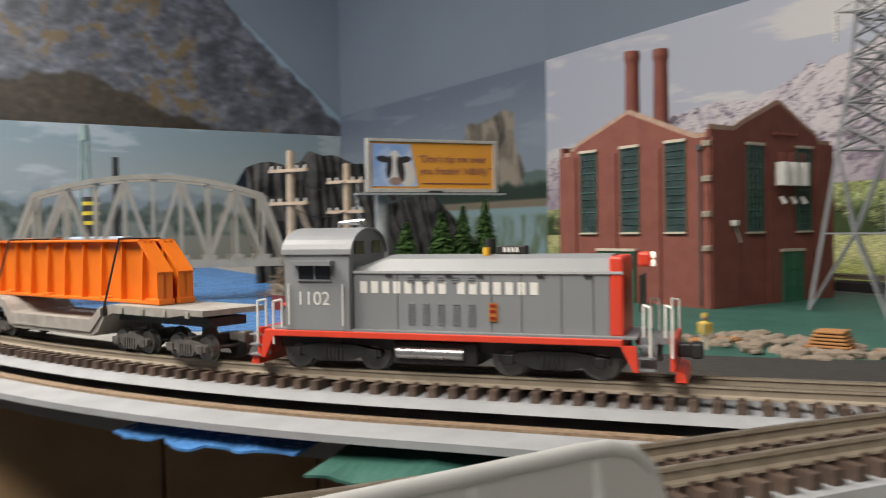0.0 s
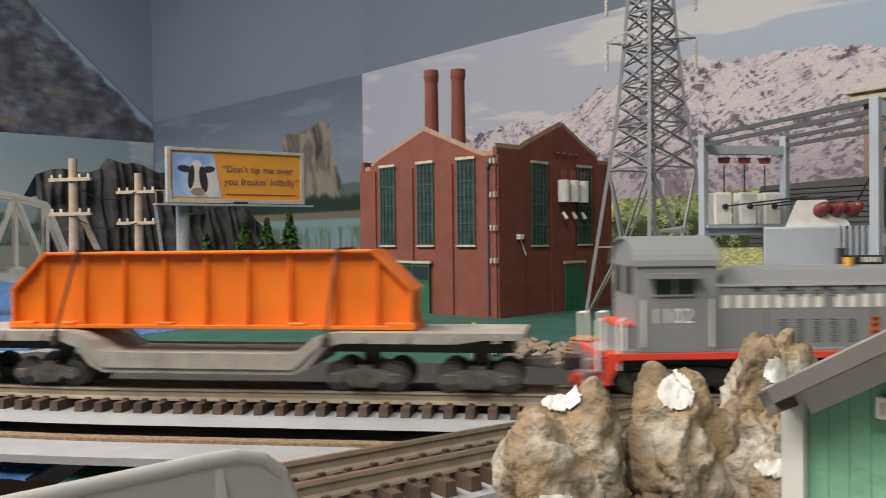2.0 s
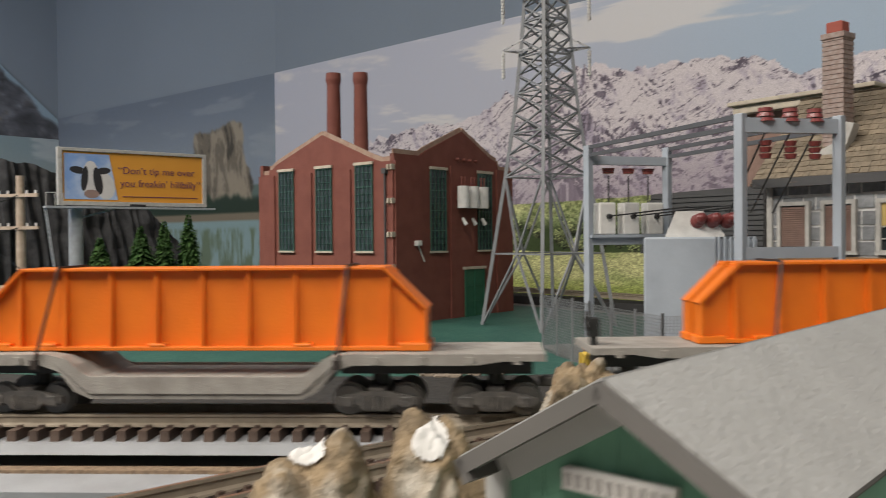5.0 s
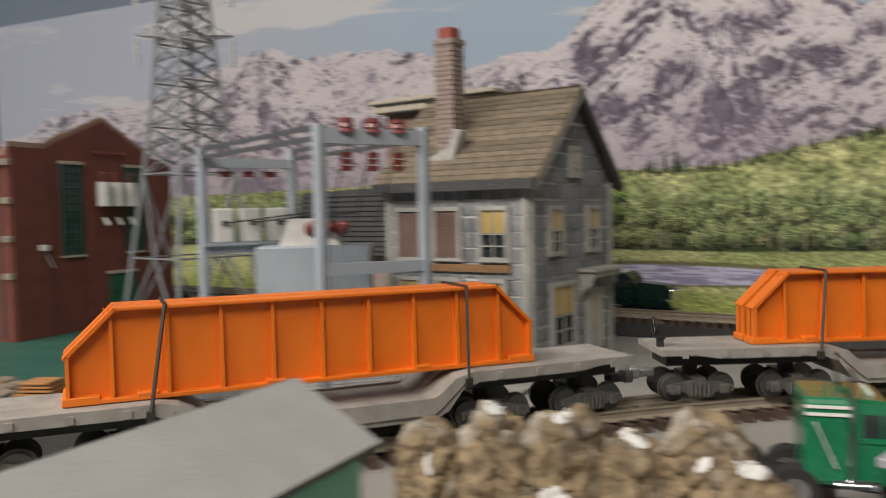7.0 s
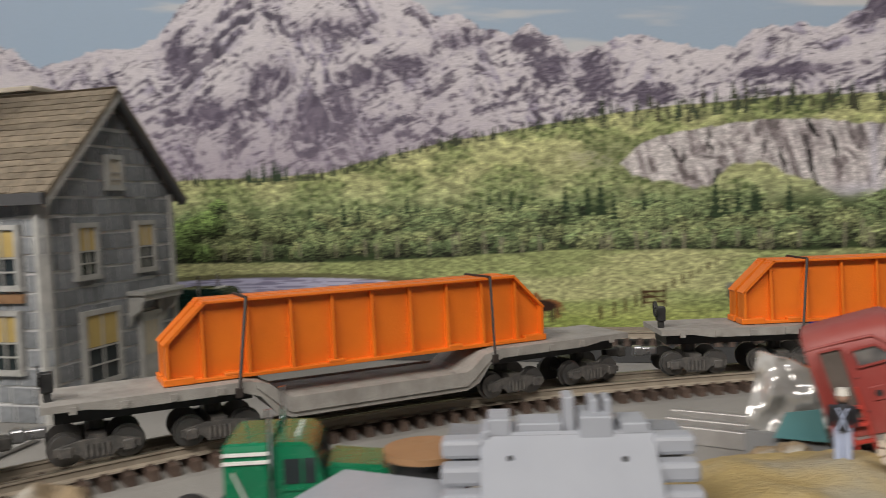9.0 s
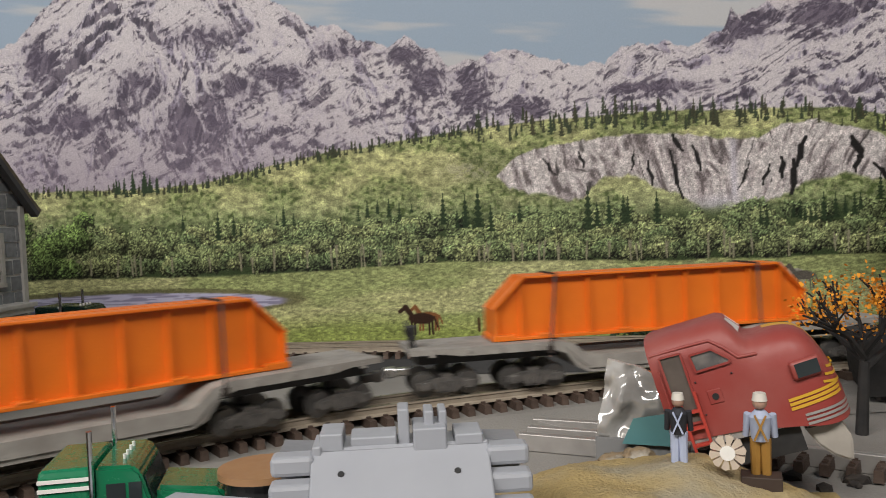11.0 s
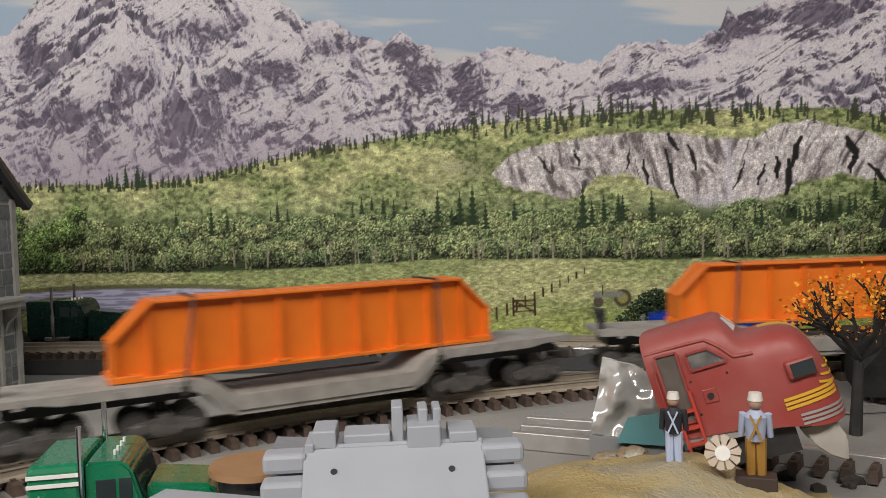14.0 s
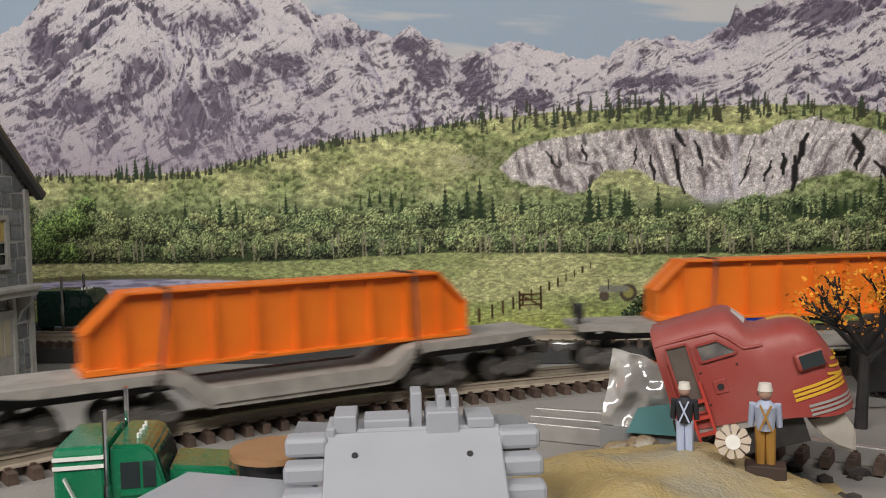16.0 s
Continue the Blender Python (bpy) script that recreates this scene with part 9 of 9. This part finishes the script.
for i in range(31):
    u = i / 30
    c = []
    for j in range(31):
        v = j / 30
        x = 0.0360 * u + (1 - v) * -0.002 + v * 0.0030
        z = 0.022 + 0.0335 * v * (1 - 0.30 * u)
        y = 0.0060 * noise.noise((u * 3.2, v * 2.6, 2)) + 0.0022 * noise.noise((u * 7, v * 6, 5)) + 0.0007 * noise.noise((u * 17, v * 14, 8)) + 0.004 * v
        c.append(bm.verts.new((x, y, z)))
    cols.append(c)
for a, b in zip(cols, cols[1:]):
    for j in range(30):
        bm.faces.new((a[j], b[j], b[j + 1], a[j + 1]))
geom = bmesh.ops.extrude_face_region(bm, geom=bm.faces[:])["geom"]
bmesh.ops.translate(bm, vec=(0, 0.0030, 0), verts=[g for g in geom if isinstance(g, bmesh.types.BMVert)])
bmesh.ops.recalc_face_normals(bm, faces=bm.faces[:])
smooth(part("film", bm, BAG, bag), 70)
bm = bmesh.new()
prism(bm, [(0.010, 0.021), (0.031, 0.021), (0.028, 0.0345), (0.015, 0.0320)], -0.0060, -0.0052)
part("teal_card", bm, material("teal_card", (0.10, 0.24, 0.25), 0.4), bag, "teal printed card")
bm = bmesh.new()
box(bm, -0.002, 0.032, -0.003, 0.006, 0, 0.022)
part("crumpled_film", bm, material("grey_packing", (0.2, 0.2, 0.2), 0.8), bag)
BARS = ((0.2934, 0.8762, 0.050, -16), (0.2909, 0.8591, 0.055, -17), (0.2870, 0.8455, 0.085, -18), (0.372, 0.8430, 0.17, -27))
for x, y, l, turn in BARS:
    bm = bmesh.new()
    box(bm, 0, l, -0.0022, 0.0022, 0, 0.0088, bevel=0.0005)
    ob = part("metal_bar", bm, SILVER)
    ob.matrix_world = pose(x, y, TABLE_Z + 0.0002, 0, 0, turn)
    tagged(ob, "dull silver metal bar lying beside the track", "bar", "loose metal bars")
spare = tagged(new("broken_track_panel"), "broken track panel with dark ties and a silver rail", "railway track")
for k in range(16):
    t = new("tie", TIE_MESH)
    t.parent = spare
    t.matrix_local = pose(0.378 + k * 0.0095, 0.832 - k * 0.0048, TABLE_Z - 0.0035, 0, 0, -27) @ Matrix.Diagonal((1, 0.45, 1, 1))
bm = bmesh.new()
for k in range(26):
    rough_stone(bm, (random.uniform(0.37, 0.52), random.uniform(0.70, 0.80), TABLE_Z + 0.001), random.uniform(0.0015, 0.0045), k * 2.1, (1.3, 1, 0.8), 1)
tagged(part("dark_scrap", bm, material("black_cinders", (0.035, 0.03, 0.027), 0.9, spots=(0.09, 0.07, 0.055), scale=200, bump=0.7)), "black cinders and scrap strewn on the table", "scrap", kind="stuff")

# ---- autumn tree, black wagon ----
def autumn_tree():
    at = empty("autumn_tree", pose(0.462, 0.872, TABLE_Z), "bare dark model tree with sparse orange leaves", "tree")
    rr = random.Random(11)
    bm = bmesh.new()
    tips = []

    def grow(p, d, l, r, depth):
        q = p + d * l
        rod(bm, p, q, r, 6, r * 0.72)
        if depth == 0:
            tips.append(q)
            return
        for k in range(3 if depth > 1 else 2):
            nd = (d + Vector((rr.gauss(0, 0.55), rr.gauss(0, 0.5), rr.gauss(0.12, 0.4)))).normalized()
            grow(q, nd, l * rr.uniform(0.62, 0.85), r * 0.66, depth - 1)
        if depth < 3:
            tips.append(q)
    rod(bm, (0, 0, 0), (0.002, 0, 0.038), 0.0034, 10, 0.0026)
    for k in range(5):
        a = k * 1.26
        grow(Vector((0.002, 0, 0.034 + 0.002 * k)), Vector((math.cos(a) * 0.75, math.sin(a) * 0.75, 0.72)).normalized(), 0.017, 0.0021, 3)
    part("limb", bm, TAR, at)
    bm = bmesh.new()
    for q in tips:
        for k in range(26 if rr.random() < 0.62 else 3):
            c = q + Vector((rr.gauss(0, 0.0038), rr.gauss(0, 0.0038), rr.gauss(0, 0.0030)))
            if c.x < -0.004 and rr.random() < 0.6:
                continue
            s = rr.uniform(0.0005, 0.0013)
            n1 = Vector((rr.gauss(0, 1), rr.gauss(0, 1), rr.gauss(0, 1))).normalized() * s
            n2 = n1.cross(Vector((rr.gauss(0, 1), rr.gauss(0, 1), 1))).normalized() * s
            bm.faces.new([bm.verts.new(c + o) for o in (n1, n2, -n1, -n2)])
    part("foliage", bm, material("orange_autumn_leaf", (0.80, 0.33, 0.02), 0.8, spots=(0.62, 0.20, 0.01), scale=150, amount=0.9), at)


autumn_tree()
wagon = empty("black_hopper_wagon", pose(0.560, 0.935, TABLE_Z, 0, 0, -6), "low black hopper wagon behind the autumn tree", "wagon")
bm = bmesh.new()
prism(bm, [(-0.075, 0.008), (0.075, 0.008), (0.080, 0.044), (-0.080, 0.044)], -0.020, 0.020)
part("body", bm, TAR, wagon)
for x in (-0.05, 0.05):
    bogie(wagon, x, 0.0125, 0.0063, 0.015, TAR)
hut = empty("black_hut", pose(0.640, 1.120, TABLE_Z), "tall black hut by the backdrop", "hut")
bm = bmesh.new()
prism(bm, [(-0.05, 0), (0.05, 0), (0.05, 0.12), (-0.03, 0.185), (-0.062, 0.098), (-0.05, 0.098)], -0.03, 0.03)
part("wall", bm, TAR, hut)

# ---- blue tanker ----
tk = empty("tank_truck", pose(0.388, 1.150, TABLE_Z + 0.006), "old blue tank truck with a silver tank", "truck")
BLUE = material("royal_blue_gloss", (0.010, 0.040, 0.34), 0.25, spots=(0.015, 0.05, 0.28), scale=60, coat=0.4)
bm = bmesh.new()
prism(bm, [(0.000, 0.010), (0.028, 0.010), (0.028, 0.027), (0.004, 0.024)], -0.0085, 0.0085)
part("bonnet", bm, BLUE, tk)
bm = bmesh.new()
box(bm, 0.026, 0.046, -0.0140, 0.0140, 0.010, 0.042, bevel=0.002)
cab = part("cab", bm, BLUE, tk)
bm = bmesh.new()
box(bm, 0.030, 0.041, -0.0144, -0.0139, 0.028, 0.037)
part("side_window", bm, DARK_GLASS, cab)
bm = bmesh.new()
rod(bm, (0.050, 0, 0.030), (0.120, 0, 0.030), 0.0135, 22)
tank = smooth(part("tank", bm, material("satin_silver", (0.50, 0.50, 0.50), 0.35, metal=0.4), tk, "silver tank"), 40)
bm = bmesh.new()
for k in range(9):
    box(bm, 0.064 + k * 0.0046, 0.0672 + k * 0.0046, -0.0138, -0.0134, 0.029, 0.034)
part("lettering_bars", bm, material("dark_lettering", (0.05, 0.05, 0.06), 0.5), tank)
bm = bmesh.new()
box(bm, 0.046, 0.122, -0.0140, 0.0140, 0.009, 0.019, bevel=0.001)
part("chassis", bm, BLUE, tk)
for x in (0.060, 0.078, 0.098):
    bm = bmesh.new()
    rod(bm, (x, 0, 0.042), (x, 0, 0.047), 0.0035, 12)
    part("hatch", bm, SILVER, tank)
for x in (0.010, 0.088, 0.108):
    for y in (-0.0125, 0.0125):
        wheel(tk, x, y, 0.0080, 0.005)
for y in (-0.006, 0.006):
    bm = bmesh.new()
    ball(bm, (-0.001, y, 0.020), 0.0028)
    part("headlight", bm, CHROME, tk)
bm = bmesh.new()
leaf = random.Random(23)
for k in range(2600):
    c = Vector((leaf.gauss(0.402, 0.020), 1.186 + leaf.gauss(0, 0.005), 0))
    c.z = TABLE_Z + 0.048 * leaf.random() ** 0.8 * max(0.08, 1 - (abs(c.x - 0.402) / 0.052) ** 1.5)
    size = leaf.uniform(0.0008, 0.0018)
    n1 = Vector((leaf.gauss(0, 1), leaf.gauss(0, 1), leaf.gauss(0, 1))).normalized() * size
    n2 = n1.cross(Vector((leaf.gauss(0, 1), leaf.gauss(0, 1), 1))).normalized() * size
    bm.faces.new([bm.verts.new(c + o) for o in (n1, n2, -n1, -n2)])
bush = empty("dark_bush", pose(0, 0, 0), "small dark green bush behind the tank truck", "bush")
part("foliage", bm, material("dark_bush_green", (0.018, 0.040, 0.020), 0.9, spots=(0.04, 0.07, 0.03), scale=200, amount=0.9), bush)


def motions():
    walk(LOCO, riding(-0.1795, 0.054))
    for k, car in enumerate(CARS):
        walk(car, riding(GIRDER / 2 + k * PITCH, 0.104))
    for g, k, y in GIRDERS:
        walk(g, [(t, m @ pose(0, y, 0)) for t, m in riding(GIRDER / 2 + k * PITCH, 0.104)])


motions()
